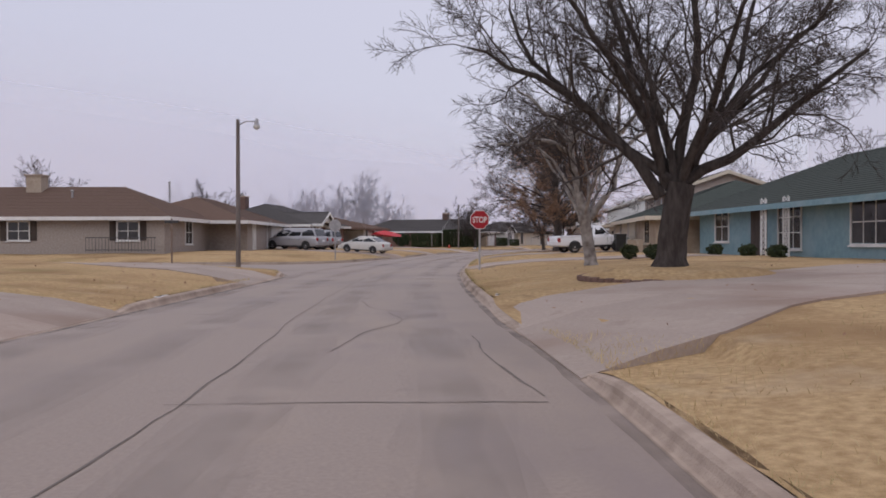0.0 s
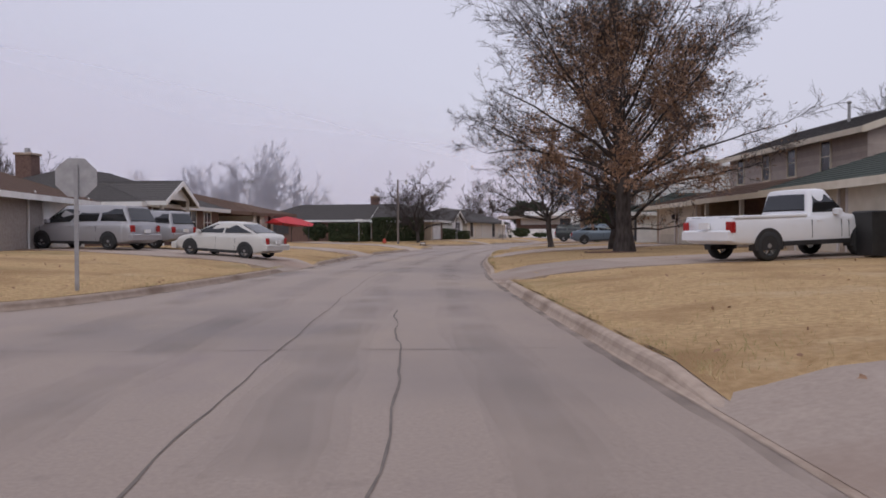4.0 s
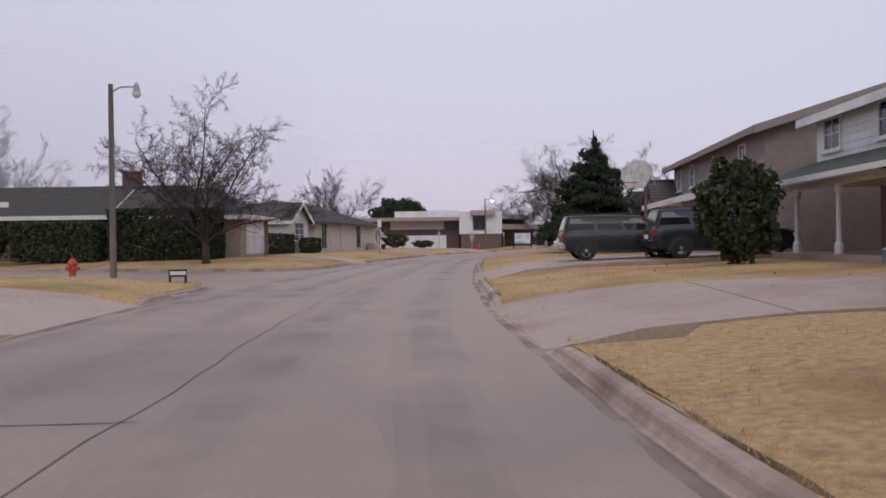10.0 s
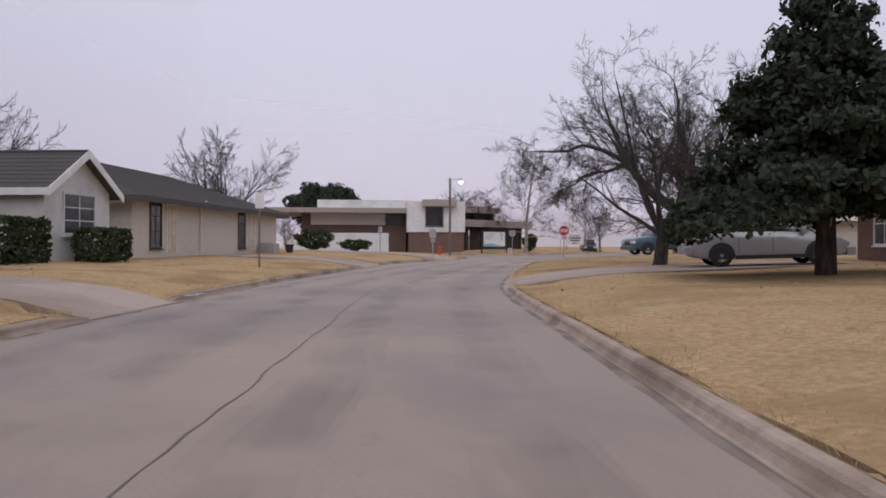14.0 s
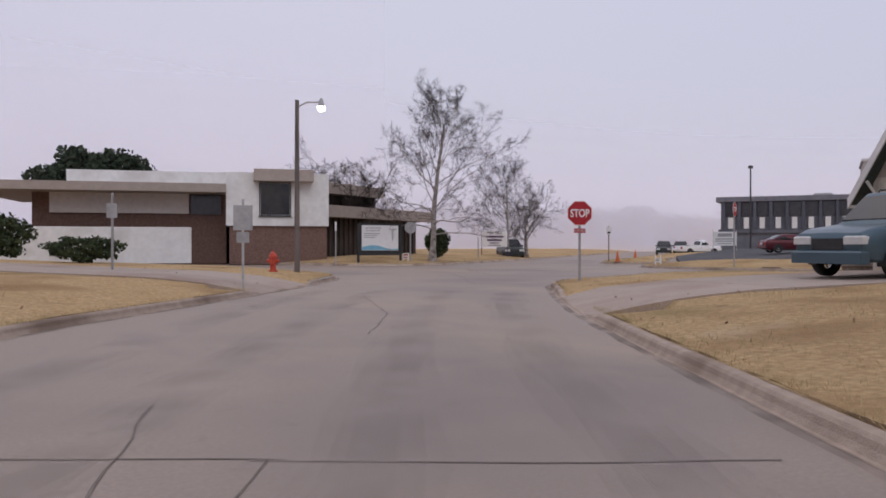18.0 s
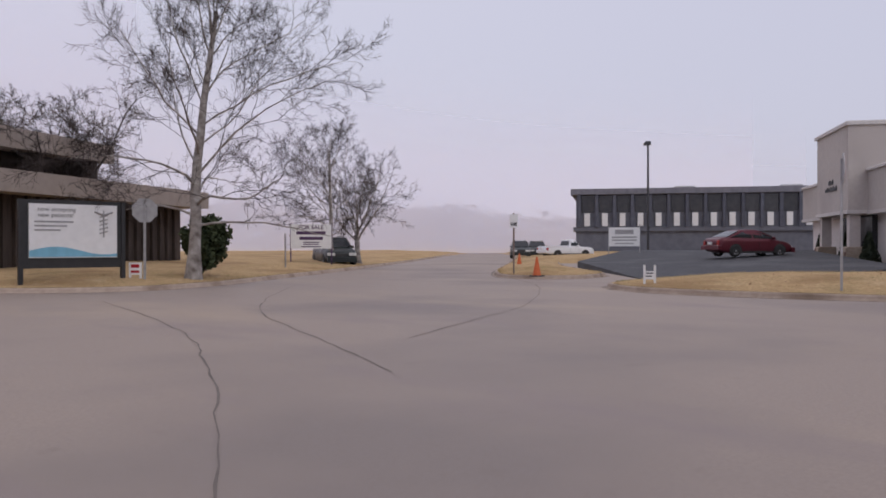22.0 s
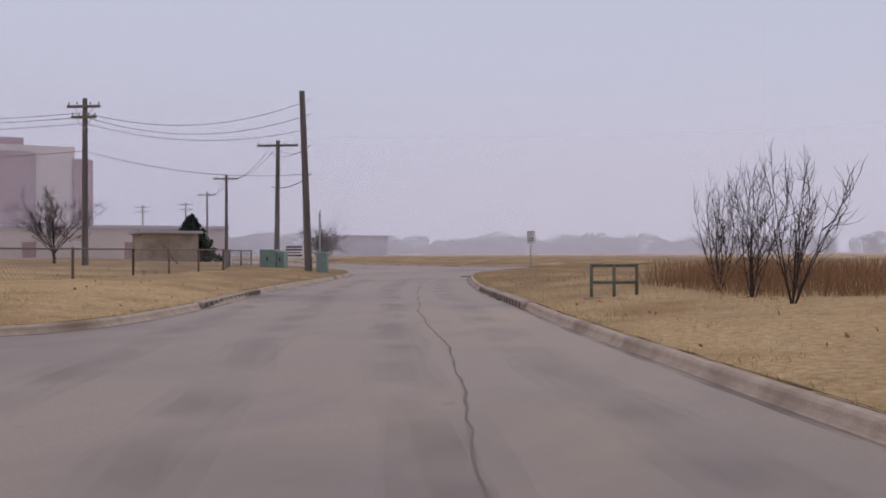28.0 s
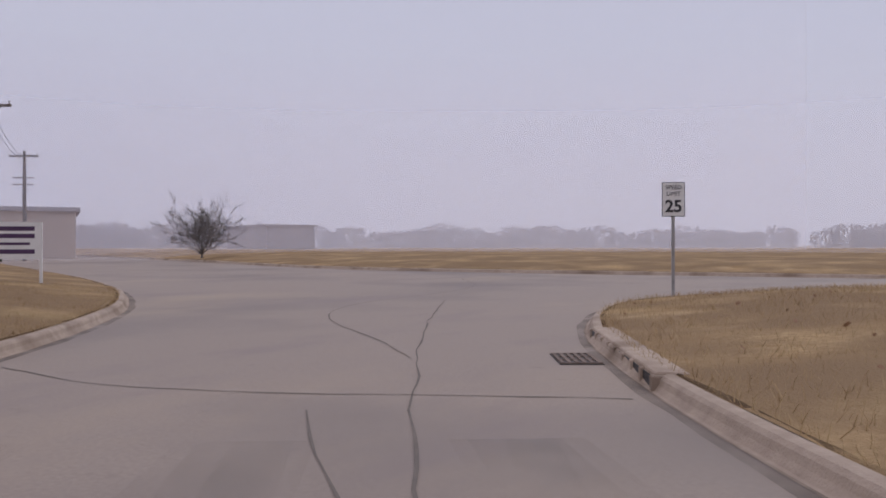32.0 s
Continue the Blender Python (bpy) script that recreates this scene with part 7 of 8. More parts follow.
for u, v, hh, r in ((0.95, 0.05, 1.9, 0.36), (4.7, 0.05, 1.45, 0.34), (8.9, 0.1, 1.75, 0.3)):
    if hh:
        shrub(*OP(u, v), 0.3, cone_shape(hh, r, 0.1), 2600, 0.06, "narrow conical juniper against the office wall", NEEDLE, int(u * 10), "junipers along the office", "juniper")
for u, v in ((0.0, 0.75), (-0.3, 12.2), (-0.4, 21.0), (-0.2, 16.4)):
    shrub(*OP(u, v), 0.3, cone_shape(1.6, 0.4, 0.1), 2200, 0.06, "narrow conical juniper at the entrance", NEEDLE, int(v * 10), "junipers along the office", "juniper")
SAPLEAF = surf("bronzed_leaves", (0.09, 0.08, 0.035), (0.2, 0.15, 0.07), 8, 0.7, 0)
MAG = foliage_mesh(71, lambda rng, n: np.stack([rng.normal(0, 0.26, n) * (1.2 - 0.3 * np.abs(rng.random(n))), rng.normal(0, 0.26, n), 0.5 + 2.0 * rng.random(n) ** 0.8], 1), 330, 0.075, SAPLEAF)
t = thing("sapling", pose(*OP(5.2, -1.6), 0.32), "young magnolia sapling with sparse broad leaves", "tree")
shared("leaves", MAG, t)
part("trunk", Geo().tube([(0, 0, -0.1), (0.03, 0.02, 1.2), (0, 0, 2.4)], [0.035, 0.025, 0.01], 6), BARK, t)
GRASSY = surf("ornamental_grass", (0.34, 0.27, 0.13), (0.48, 0.38, 0.2), 4, 0.9, 0)
for i in range(9):
    u = (0.4, 2.9, 3.3, 3.7, 4.1, 5.6, 6.2, 6.6, 7.3)[i]
    shrub(*OP(u, -0.15 - 0.1 * (i % 3)), 0.3, blob_shape(0.22, 0.22, 0.24), 240, 0.05, "low tuft of yellowing ornamental grass", GRASSY, 80 + i, "tufts along the office wall", "grass_tuft", category="grass tuft")
for i in range(5):
    v = 3.6 + i * 0.95
    shrub(*OP(-0.15, v), 0.3, blob_shape(0.24, 0.24, 0.28), 240, 0.055, "low tuft of yellowing ornamental grass", GRASSY, 110 + i, "tufts along the office wall", "grass_tuft", category="grass tuft")

# ---- signs and posts ----
def octagon(r):
    return [(r * math.cos(math.pi / 8 + k * math.pi / 4), r * math.sin(math.pi / 8 + k * math.pi / 4)) for k in range(8)]


def stop_sign(x, y, turn, post_mat, label, top=2.4, plate=False, name="stop_sign"):
    s = thing(name, pose(x, y, lawn_z(x, y) - 0.02, 0, 0, turn), label, "stop sign", "stop signs")
    part("post", Geo().box(-0.035, 0.0, -0.5, 0.035, 0.05, top - 0.12), post_mat, s)
    r = 0.345 / math.cos(math.pi / 8)
    zc = top - 0.345
    for nm, rr, y0, mat in (("border", r, -0.012, SIGNWHITE), ("face", r * 0.945, -0.016, SIGNRED)):
        g = Geo().loft([[(px, y0 + 0.008, zc + pz) for px, pz in octagon(rr)], [(px, y0, zc + pz) for px, pz in octagon(rr)]])
        part(nm, g, mat, s)
    part("back", Geo().loft([[(px, -0.002, zc + pz) for px, pz in octagon(r)], [(px, 0.004, zc + pz) for px, pz in octagon(r)]]), GALV, s, "bare metal back")
    text(s, "STOP", 0.308, pose(0, -0.021, zc - 0.01, 90) @ Matrix.Diagonal((0.72, 1, 1, 1)), SIGNWHITE, bold=0.006)
    if plate:
        part("plate", Geo().box(-0.16, -0.015, zc - 0.55, 0.16, -0.005, zc - 0.43), SIGNRED, s)
        text(s, "4-WAY", 0.1, pose(0, -0.02, zc - 0.49, 90), SIGNWHITE)
    return s


stop_sign(1.2, 30.0, 2, GALV, "red stop sign on a thin grey post", 2.23)
stop_sign(40.3, 158.4, -34, GALV, "red all-way stop sign on a grey post", 2.26, True)
stop_sign(-6.6, 47.6, 190, GALV, "stop sign seen from its grey back", 2.4)
stop_sign(48.2, 183.0, 150, GALV, "stop sign seen from its grey back at the clinic corner", 2.35)
stop_sign(57.1, 166.95, 25, GALV, "stop sign seen edge-on on a steel post", 3.1)


def post_sign(name, x, y, turn, plates, height, label, mat=None, category="road sign", dark=False):
    s = thing(name, pose(x, y, lawn_z(x, y) - 0.02, 0, 0, turn), label, category)
    part("post", Geo().box(-0.03, 0, -0.5, 0.03, 0.045, height), mat or GALV, s)
    for w, z0, z1, m in plates:
        p = part("plate", Geo().box(-w / 2, -0.012, z0, w / 2, -0.002, z1), m, s)
    return s


post_sign("road_sign", 31.2, 160.0, -20, ((0.45, 1.4, 2.0, GALV), (0.3, 1.1, 1.36, GALV)), 2.15, "weathered road sign seen from its blank grey back")
post_sign("road_sign", 16.6, 137.9, 5, ((0.3, 2.1, 2.65, SIGNWHITE),), 2.7, "narrow white road sign on a rusty post", RUST)
post_sign("road_sign", 43.6, 183.4, -30, ((0.1, 1.9, 2.4, SIGNWHITE),), 2.4, "thin marker post with a white plate")
post_sign("road_sign", 61.0, 180.0, -50, ((0.3, 1.75, 2.25, SIGNWHITE), (0.22, 1.83, 1.95, INK)), 2.3, "small white road sign on a dark post", RUST)
post_sign("street_sign", -2.0, 105.6, 15, ((0.7, 2.2, 2.36, SIGNWHITE),), 2.2, "pale street name plate on a thin post", GALV)
post_sign("street_sign", -11.6, 34.0, 0, ((0.6, 1.9, 2.02, DARKMETAL), (0.12, 1.6, 1.8, RUST)), 2.1, "street name post at the corner", RUST)
post_sign("marker_post", 57.9, 190.5, 0, (), 1.5, "plain steel post on the far kerb", GALV, "post")
post_sign("road_sign", 29.0, 165.0, -30, ((0.3, 1.5, 1.9, GALV),), 2.2, "small sign post at the clinic side")

s = post_sign("speed_limit_sign", 83.9, 108.8, -154, ((0.46, 1.6, 2.3, INK), (0.43, 1.615, 2.285, SIGNWHITE)), 2.2, "white speed limit 25 sign on a steel post")
for ob in [c for c in s.children if c.name.startswith("plate")][1:]:
    ob.matrix_basis = pose(0, -0.006, 0)
text(s, "SPEED", 0.12, pose(0, -0.024, 2.19, 90), INK)
text(s, "LIMIT", 0.12, pose(0, -0.024, 2.06, 90), INK)
text(s, "25", 0.34, pose(0, -0.024, 1.8, 90), INK, bold=0.008)


def lawn_board(name, x, y, turn, w, z0, z1, label, post_h, texts=(), bars=(), frame_mat=None, bar_mat=None):
    s = thing(name, pose(x, y, lawn_z(x, y), 0, 0, turn), label, "sign board")
    part("board", Geo().box(-w / 2, -0.01, z0, w / 2, 0.01, z1), SIGNWHITE, s)
    for k in (-1, 1):
        part("post", Geo().box(k * w / 2 - 0.03, 0.0, -0.3, k * w / 2 + 0.03, 0.05, post_h), frame_mat or SIGNWHITE, s)
    for body, size, z in texts:
        text(s, body, size, pose(0, -0.014, z, 90), bar_mat or PURPLEINK, bold=0.004)
    for x0, x1, a, b in bars:
        part("text_bar", Geo().box(x0, -0.016, a, x1, -0.009, b), bar_mat or PURPLEINK, s)
    return s


lawn_board("for_sale_board", 62.4, 195.0, -42, 2.1, 0.75, 2.0, "white for sale board with purple lettering", 2.05, (("FOR SALE", 0.3, 1.84),),
           ((-0.75, 0.75, 1.48, 1.64), (-0.6, 0.6, 1.2, 1.36), (-0.4, 0.4, 1.05, 1.1), (-0.4, 0.4, 0.95, 1.0), (-0.5, 0.5, 0.82, 0.87)), PURPLEINK)
lawn_board("builder_board", 84.0, 190.2, -55, 2.0, 0.75, 2.0, "large white board with grey lettering by the car park", 2.2, (), ((-0.6, 0.6, 1.55, 1.85), (-0.8, 0.8, 1.3, 1.4), (-0.8, 0.8, 1.12, 1.2), (-0.6, 0.6, 0.9, 0.98)), GALV, GALV)
lawn_board("yard_sign", 57.0, 171.8, -60, 0.27, 0.12, 0.34, "small white yard sign with dark lettering", 0.5, (), ((-0.1, 0.1, 0.27, 0.3), (-0.1, 0.06, 0.19, 0.22)), None, INK)
lawn_board("yard_sign", 48.0, 183.2, -40, 0.3, 0.1, 0.45, "small red and white yard sign", 0.45, (), ((-0.12, 0.12, 0.3, 0.4), (-0.12, 0.12, 0.15, 0.22)), None, SIGNRED)
lawn_board("available_board", 97.6, 114.2, -140, 1.25, 0.5, 1.35, "white property board with dark lettering", 1.35, (), ((-0.5, 0.5, 1.15, 1.25), (-0.5, 0.5, 0.98, 1.08), (-0.4, 0.4, 0.82, 0.88), (-0.5, 0.5, 0.62, 0.72)), SIGNWHITE, PURPLEINK)
lawn_board("yard_sign", 3.4, 100.7, 10, 0.4, 0.15, 0.35, "small black wire-framed yard sign", 0.35, (), ((-0.2, 0.2, 0.15, 0.2), (-0.2, 0.2, 0.3, 0.35)), BLACK, BLACK)

t = thing("traffic_cone", pose(59.9, 178.0, 0.14), "worn orange traffic cone", "traffic cone")
part("cone", Geo().tube([(0, 0, 0.03), (0, 0, 0.35), (0, 0, 0.68)], [0.15, 0.09, 0.03], 14), ORANGE, t)
part("base", Geo().cbox(-0.19, -0.19, 0, 0.19, 0.19, 0.04, 0.01), BLACK, t)
copy_thing(t, pose(72.5, 189.5, 0.12))

for i, (x, y, r) in enumerate(((0.25, 104.7, 20), (34.3, 166.9, -30))):
    t = thing("fire_hydrant", pose(x, y, lawn_z(x, y), 0, 0, r), "red cast iron fire hydrant on the verge", "fire hydrant", "fire hydrants")
    part("barrel", Geo().tube([(0, 0, -0.05), (0, 0, 0.04), (0, 0, 0.05), (0, 0, 0.45), (0, 0, 0.46), (0, 0, 0.52), (0, 0, 0.6), (0, 0, 0.66)], [0.16, 0.16, 0.1, 0.1, 0.14, 0.14, 0.1, 0.03], 14), HYDRANT, t)
    for a, b in (((-0.2, 0, 0.36), (0.2, 0, 0.36)), ((0, -0.2, 0.33), (0, 0, 0.33))):
        part("outlet", Geo().tube([a, b], 0.06, 10), HYDRANT, t)
    part("nut", Geo().tube([(0, 0, 0.64), (0, 0, 0.71)], 0.03, 5), HYDRANT, t)

LIT = glow("lit_lamp_glass", (1.0, 0.82, 0.5), 14.0)


def street_lamp(x, y, turn, height, lit, label, reach=0.75):
    s = thing("street_lamp", pose(x, y, lawn_z(x, y) - 0.02, 0, 0, turn), label, "street lamp", "street lamps")
    part("pole", Geo().tube([(0, 0, -0.5), (0, 0, height / 2), (0, 0, height)], [0.1, 0.085, 0.07], 10), POLEWOOD, s)
    part("arm", Geo().tube([(0, 0, height - 0.25), (reach * 0.4, 0, height - 0.08), (reach, 0, height - 0.08)], 0.025, 8), GALV, s)
    h = part("lamp_head", Geo().tube([(reach, 0, height + 0.05), (reach, 0, height - 0.05), (reach, 0, height - 0.2), (reach, 0, height - 0.24)], [0.04, 0.08, 0.1, 0.14], 12), GALV, s)
    part("lamp_glass", Geo().tube([(reach, 0, height - 0.24), (reach, 0, height - 0.33), (reach, 0, height - 0.4)], [0.14, 0.13, 0.06], 12), LIT if lit else CLEARLAMP, h, "lit warm lamp glass" if lit else "clear lamp glass")
    return s


street_lamp(-8.35, 32.3, 0, 5.95, False, "wooden street lamp pole with a short arm at the corner")
street_lamp(1.45, 104.2, -10, 5.9, False, "wooden street lamp pole with a short arm by the hydrant")
street_lamp(35.4, 167.6, -35, 6.0, True, "leaning wooden street lamp pole with its lamp lit", 0.85)
t = thing("car_park_lamp", pose(89.2, 191.6, 0.3, 0, 0, 40), "tall dark steel lamp post over the car park", "street lamp")
part("pole", Geo().tube([(0, 0, -0.3), (0, 0, 8.0), (0.1, 0, 8.3)], [0.1, 0.07, 0.06], 8), DARKMETAL, t)
part("lamp_head", Geo().cbox(0.0, -0.22, 8.2, 0.75, 0.22, 8.45, 0.08), DARKMETAL, t)

# basketball hoop
t = thing("basketball_hoop", pose(18.2, 102.8, 0.6, 0, 0, -70), "weathered fan-shaped basketball backboard on a pole", "basketball hoop")
part("pole", Geo().tube([(0, 0.5, -0.3), (0, 0.5, 2.4), (0, 0.1, 2.7)], 0.05, 8), RUST, t)
fan = [(-0.35, 2.35), (0.35, 2.35), (0.68, 2.7), (0.66, 3.0), (0.4, 3.2), (0, 3.27), (-0.4, 3.2), (-0.66, 3.0), (-0.68, 2.7)]
part("backboard", Geo().loft([[(a, 0.03, b) for a, b in fan], [(a, 0.07, b) for a, b in fan]]), surf("peeling_white", (0.7, 0.7, 0.68), (0.4, 0.38, 0.36), 5, 0.8, 0.1, vary=0, blend=0.6), t)
part("rim", Geo().tube([(0.23 * math.cos(k * math.pi / 6), -0.24 + 0.23 * math.sin(k * math.pi / 6), 2.5) for k in range(13)], 0.012, 5), ORANGE, t)

# ---- utility poles and wires ----
def utility_pole(x, y, height, lean, arms, label, turn=0, r=0.16):
    s = thing("utility_pole", pose(x, y, lawn_z(x, y) - 0.03, 0, 0, turn), label, "utility pole", "utility poles")
    part("pole", Geo().tube([(0, 0, -0.6), (lean * 0.5, 0, height / 2), (lean, 0, height)], [r, r * 0.85, r * 0.7], 10), POLEWOOD, s)
    for z, w in arms:
        c = part("cross_arm", Geo().box(lean * z / height - w / 2, -0.16, z - 0.06, lean * z / height + w / 2, -0.06, z + 0.06), POLEWOOD, s)
        for k in (-0.46, -0.2, 0.2, 0.46):
            part("insulator", Geo().tube([(lean * z / height + k * w, -0.11, z + 0.06), (lean * z / height + k * w, -0.11, z + 0.2)], [0.02, 0.045], 8), GALV, c)
        for k in (-0.3, 0.3):
            part("brace", Geo().tube([(lean * z / height + k * w, -0.11, z - 0.05), (lean * (z - 0.6) / height, -0.1, z - 0.6)], 0.015, 5), GALV, c)
    return s


utility_pole(89.02, 121.77, 8.75, -0.33, (), "tall weathered utility pole beside the road", -150, 0.19)
utility_pole(96.06, 117.15, 7.3, 0.1, ((7.0, 2.4),), "wooden utility pole with one cross arm", -150)
utility_pole(97.0, 128.5, 7.9, 0.0, ((7.5, 1.6), (7.0, 1.2)), "utility pole with a cluster of transformers and arms", -150)
utility_pole(116.2, 103.7, 7.6, 0.0, ((7.3, 2.2),), "wooden utility pole with one cross arm in the mist", -150)
utility_pole(138, 88, 8.0, 0.0, ((7.6, 2.2),), "wooden utility pole far off in the mist", -150)
utility_pole(160, 74, 8.2, 0.0, ((7.8, 2.2), (7.1, 2.2)), "wooden utility pole far off in the mist", -150)
utility_pole(166, 77, 8.2, 0.0, ((7.8, 2.2), (7.1, 2.2)), "wooden utility pole far off in the mist", -150)


def wire(a, b, sag, r=0.012):
    pts = []
    for i in range(17):
        u = i / 16
        pts.append((a[0] + (b[0] - a[0]) * u, a[1] + (b[1] - a[1]) * u, a[2] + (b[2] - a[2]) * u - 4 * sag * u * (1 - u)))
    tagged(part("overhead_wire", Geo().tube(pts, r, 4), BLACK), "thin black overhead wire between utility poles", "wire", "overhead wires")


for z0, z1, sag in ((8.6, 7.8, 0.9), (7.9, 7.6, 0.9), (7.2, 7.3, 0.7), (5.0, 6.0, 0.5)):
    wire((88.9, 121.7, z0), (97.0, 128.5, z1), sag)
    wire((97.0, 128.5, z1), (118, 146, z1 + 0.4), 0.8)
for k in (-1, 1):
    wire((96.3 + k * 0.9, 117.3 - k * 0.5, 7.15), (116.2 + k * 0.9, 103.7 - k * 0.5, 7.5), 0.6)
    wire((116.2 + k * 0.9, 103.7 - k * 0.5, 7.5), (138 + k * 0.9, 88 - k * 0.5, 7.9), 0.6)
    wire((96.3 + k * 0.9, 117.3 - k * 0.5, 7.15), (88.9, 121.7, 6.4), 0.4)
wire((96.3, 117.3, 5.0), (88.9, 121.7, 5.0), 0.3, 0.02)

t = thing("utility_box", pose(92.3, 121.6, 0.2, 0, 0, -150), "green steel electricity cabinet on a pad beside the pole", "utility box")
part("cabinet", Geo().cbox(-0.1, -0.45, 0.05, 0.72, 0.45, 1.15, 0.05), BOXGREEN, t)
part("side_cabinet", Geo().cbox(0.75, -0.38, 0.05, 1.12, 0.38, 1.06, 0.05), BOXGREEN, t)
for x in (0.25, 0.9):
    part("handle", Geo().box(x, -0.5, 0.55, x + 0.06, -0.44, 0.75), DARKMETAL, t)
part("pad", Geo().box(-0.25, -0.6, -0.3, 1.3, 0.6, 0.06), KERB, t)
t = thing("utility_box", pose(88.3, 121.6, 0.25, 0, 0, -150), "narrow grey-green pedestal cabinet at the foot of the pole", "utility box")
part("cabinet", Geo().cbox(-0.25, -0.2, -0.2, 0.25, 0.2, 0.95, 0.04), BOXGREEN, t)
t = thing("conduit", pose(88.75, 121.3, 0.2, 0, 0, -150), "pale steel conduit standing beside the pole", "pipe")
part("pipe", Geo().tube([(0, 0, -0.3), (0, 0, 2.9), (0, 0.15, 3.05)], 0.05, 8), GALV, t)

# ---- fences, tank, rail ----
f = thing("chain_link_fence", Matrix.Identity(4), "low chain-link fence with rusty posts round the yard", "fence", kind="structure")
RUN = [(104, 153), (86.7, 145.8), (80.3, 143.2), (84.5, 134.5), (88.8, 127.2), (93.4, 122.9), (96.6, 118.6)]
MESHWIRE = surf("fence_wire", (0.2, 0.19, 0.185), (0.28, 0.27, 0.26), 6, 0.6, 0, metal=0.3, vary=0)
for (x0, y0), (x1, y1) in zip(RUN[:-1], RUN[1:]):
    L = math.hypot(x1 - x0, y1 - y0)
    n = max(1, round(L / 3.0))
    for i in range(n + 1):
        u = i / n
        part("post", Geo().tube([(x0 + (x1 - x0) * u, y0 + (y1 - y0) * u, -0.1), (x0 + (x1 - x0) * u, y0 + (y1 - y0) * u, 1.35)], 0.04, 6), RUST, f)
    part("top_rail", Geo().tube([(x0, y0, 1.3), (x1, y1, 1.3)], 0.025, 6), RUST, f)
    g = Geo()
    m = int(L / 0.16)
    for i in range(m):
        for d in (1, -1):
            u0, u1 = i / m, (i + d * 6) / m
            if 0 <= u1 <= 1:
                a, b = (x0 + (x1 - x0) * u0, y0 + (y1 - y0) * u0, 0.3), (x0 + (x1 - x0) * u1, y0 + (y1 - y0) * u1, 1.28)
                g.tube([a, b], 0.0035, 3)
    tagged(part("wire_mesh", g, MESHWIRE, f), kind="stuff")
f = thing("wooden_fence", Matrix.Identity(4), "tall weathered board fence", "fence", kind="structure")
BOARD = recalc(Geo().loft([[(0, 0, -0.2), (0.14, 0, -0.2), (0.14, 0.02, -0.2), (0, 0.02, -0.2)], [(0, 0, 1.7), (0.14, 0, 1.7), (0.14, 0.02, 1.7), (0, 0.02, 1.7)], [(0.03, 0, 1.75), (0.11, 0, 1.75), (0.11, 0.02, 1.75), (0.03, 0.02, 1.75)]]).mesh("board", FENCEWOOD))
fp = [(61.8, 140.9), (54.4, 147.2), (46.5, 154.6)]
rng = random.Random(5)
for (x0, y0), (x1, y1) in zip(fp[:-1], fp[1:]):
    L = math.hypot(x1 - x0, y1 - y0)
    a = math.degrees(math.atan2(y1 - y0, x1 - x0))
    for i in range(int(L / 0.15)):
        u = i * 0.15 / L
        shared("board", BOARD, f, pose(x0 + (x1 - x0) * u, y0 + (y1 - y0) * u, 0.25 + rng.uniform(-0.02, 0.02), 0, rng.uniform(-0.6, 0.6), a))
    for z in (0.6, 1.6):
        part("rail", Geo().tube([(x0, y0 - 0.03, z), (x1, y1 - 0.03, z)], 0.04, 4), FENCEWOOD, f)
x0, y0 = fp[0]
for i in range(40):
    shared("board", BOARD, f, pose(x0 - i * 0.09, y0 - i * 0.12, 0.25, 0, 0, 53 + 180))
t = thing("guard_rail", pose(67.83, 135.0, 0.17, 0, 0, -149), "small green-grey painted pipe rail on a concrete culvert head", "railing")
PIPE = surf("green_grey_paint", (0.10, 0.105, 0.075), (0.17, 0.17, 0.12), 9, 0.75, 0.15, 60, c3=(0.16, 0.12, 0.08), s3=3)
for x in (-0.45, 0.0, 0.45):
    part("post", Geo().tube([(x, 0, -0.3), (x, 0, 0.35), (x, 0, 0.74)], 0.035, 10), PIPE, t, smooth=True)
for z in (0.4, 0.74):
    part("rail", Geo().tube([(-0.48, 0, z), (0, 0, z - 0.004), (0.48, 0, z)], 0.032, 10), PIPE, t, smooth=True)
part("culvert_head", Geo().cbox(-0.6, -0.12, -0.4, 0.75, 0.12, 0.1, 0.02), KERB, t)
part("culvert_pad", Geo().cbox(-0.6, 0.12, -0.4, 0.5, 1.1, 0.04, 0.02), KERB, t)
t = thing("sunken_cover", pose(57.5, 165.2, lawn_z(57.5, 165.2) + 0.012, 0, 0, 20), "brown sunken round cover ringed by worn grass", "manhole")
part("ring", Geo().tube([(0, 0, -0.1), (0, 0, 0.012)], 0.42, 20), RUST, t)
part("cover", Geo().tube([(0, 0, -0.1), (0, 0, 0.02)], 0.34, 20), MULCH, t)
t = thing("propane_tank", pose(97, 142.4, 0.35, 0, 0, 76), "white horizontal propane tank on cradles", "tank")
part("tank", Geo().tube([(-1.5, 0, 0.75), (-1.42, 0, 0.75), (-1.25, 0, 0.75), (1.25, 0, 0.75), (1.42, 0, 0.75), (1.5, 0, 0.75)], [0.08, 0.32, 0.48, 0.48, 0.32, 0.08], 18), WHITE, t, smooth=True)
for x in (-0.8, 0.8):
    part("cradle", Geo().box(x - 0.1, -0.4, -0.3, x + 0.1, 0.4, 0.4), KERB, t)

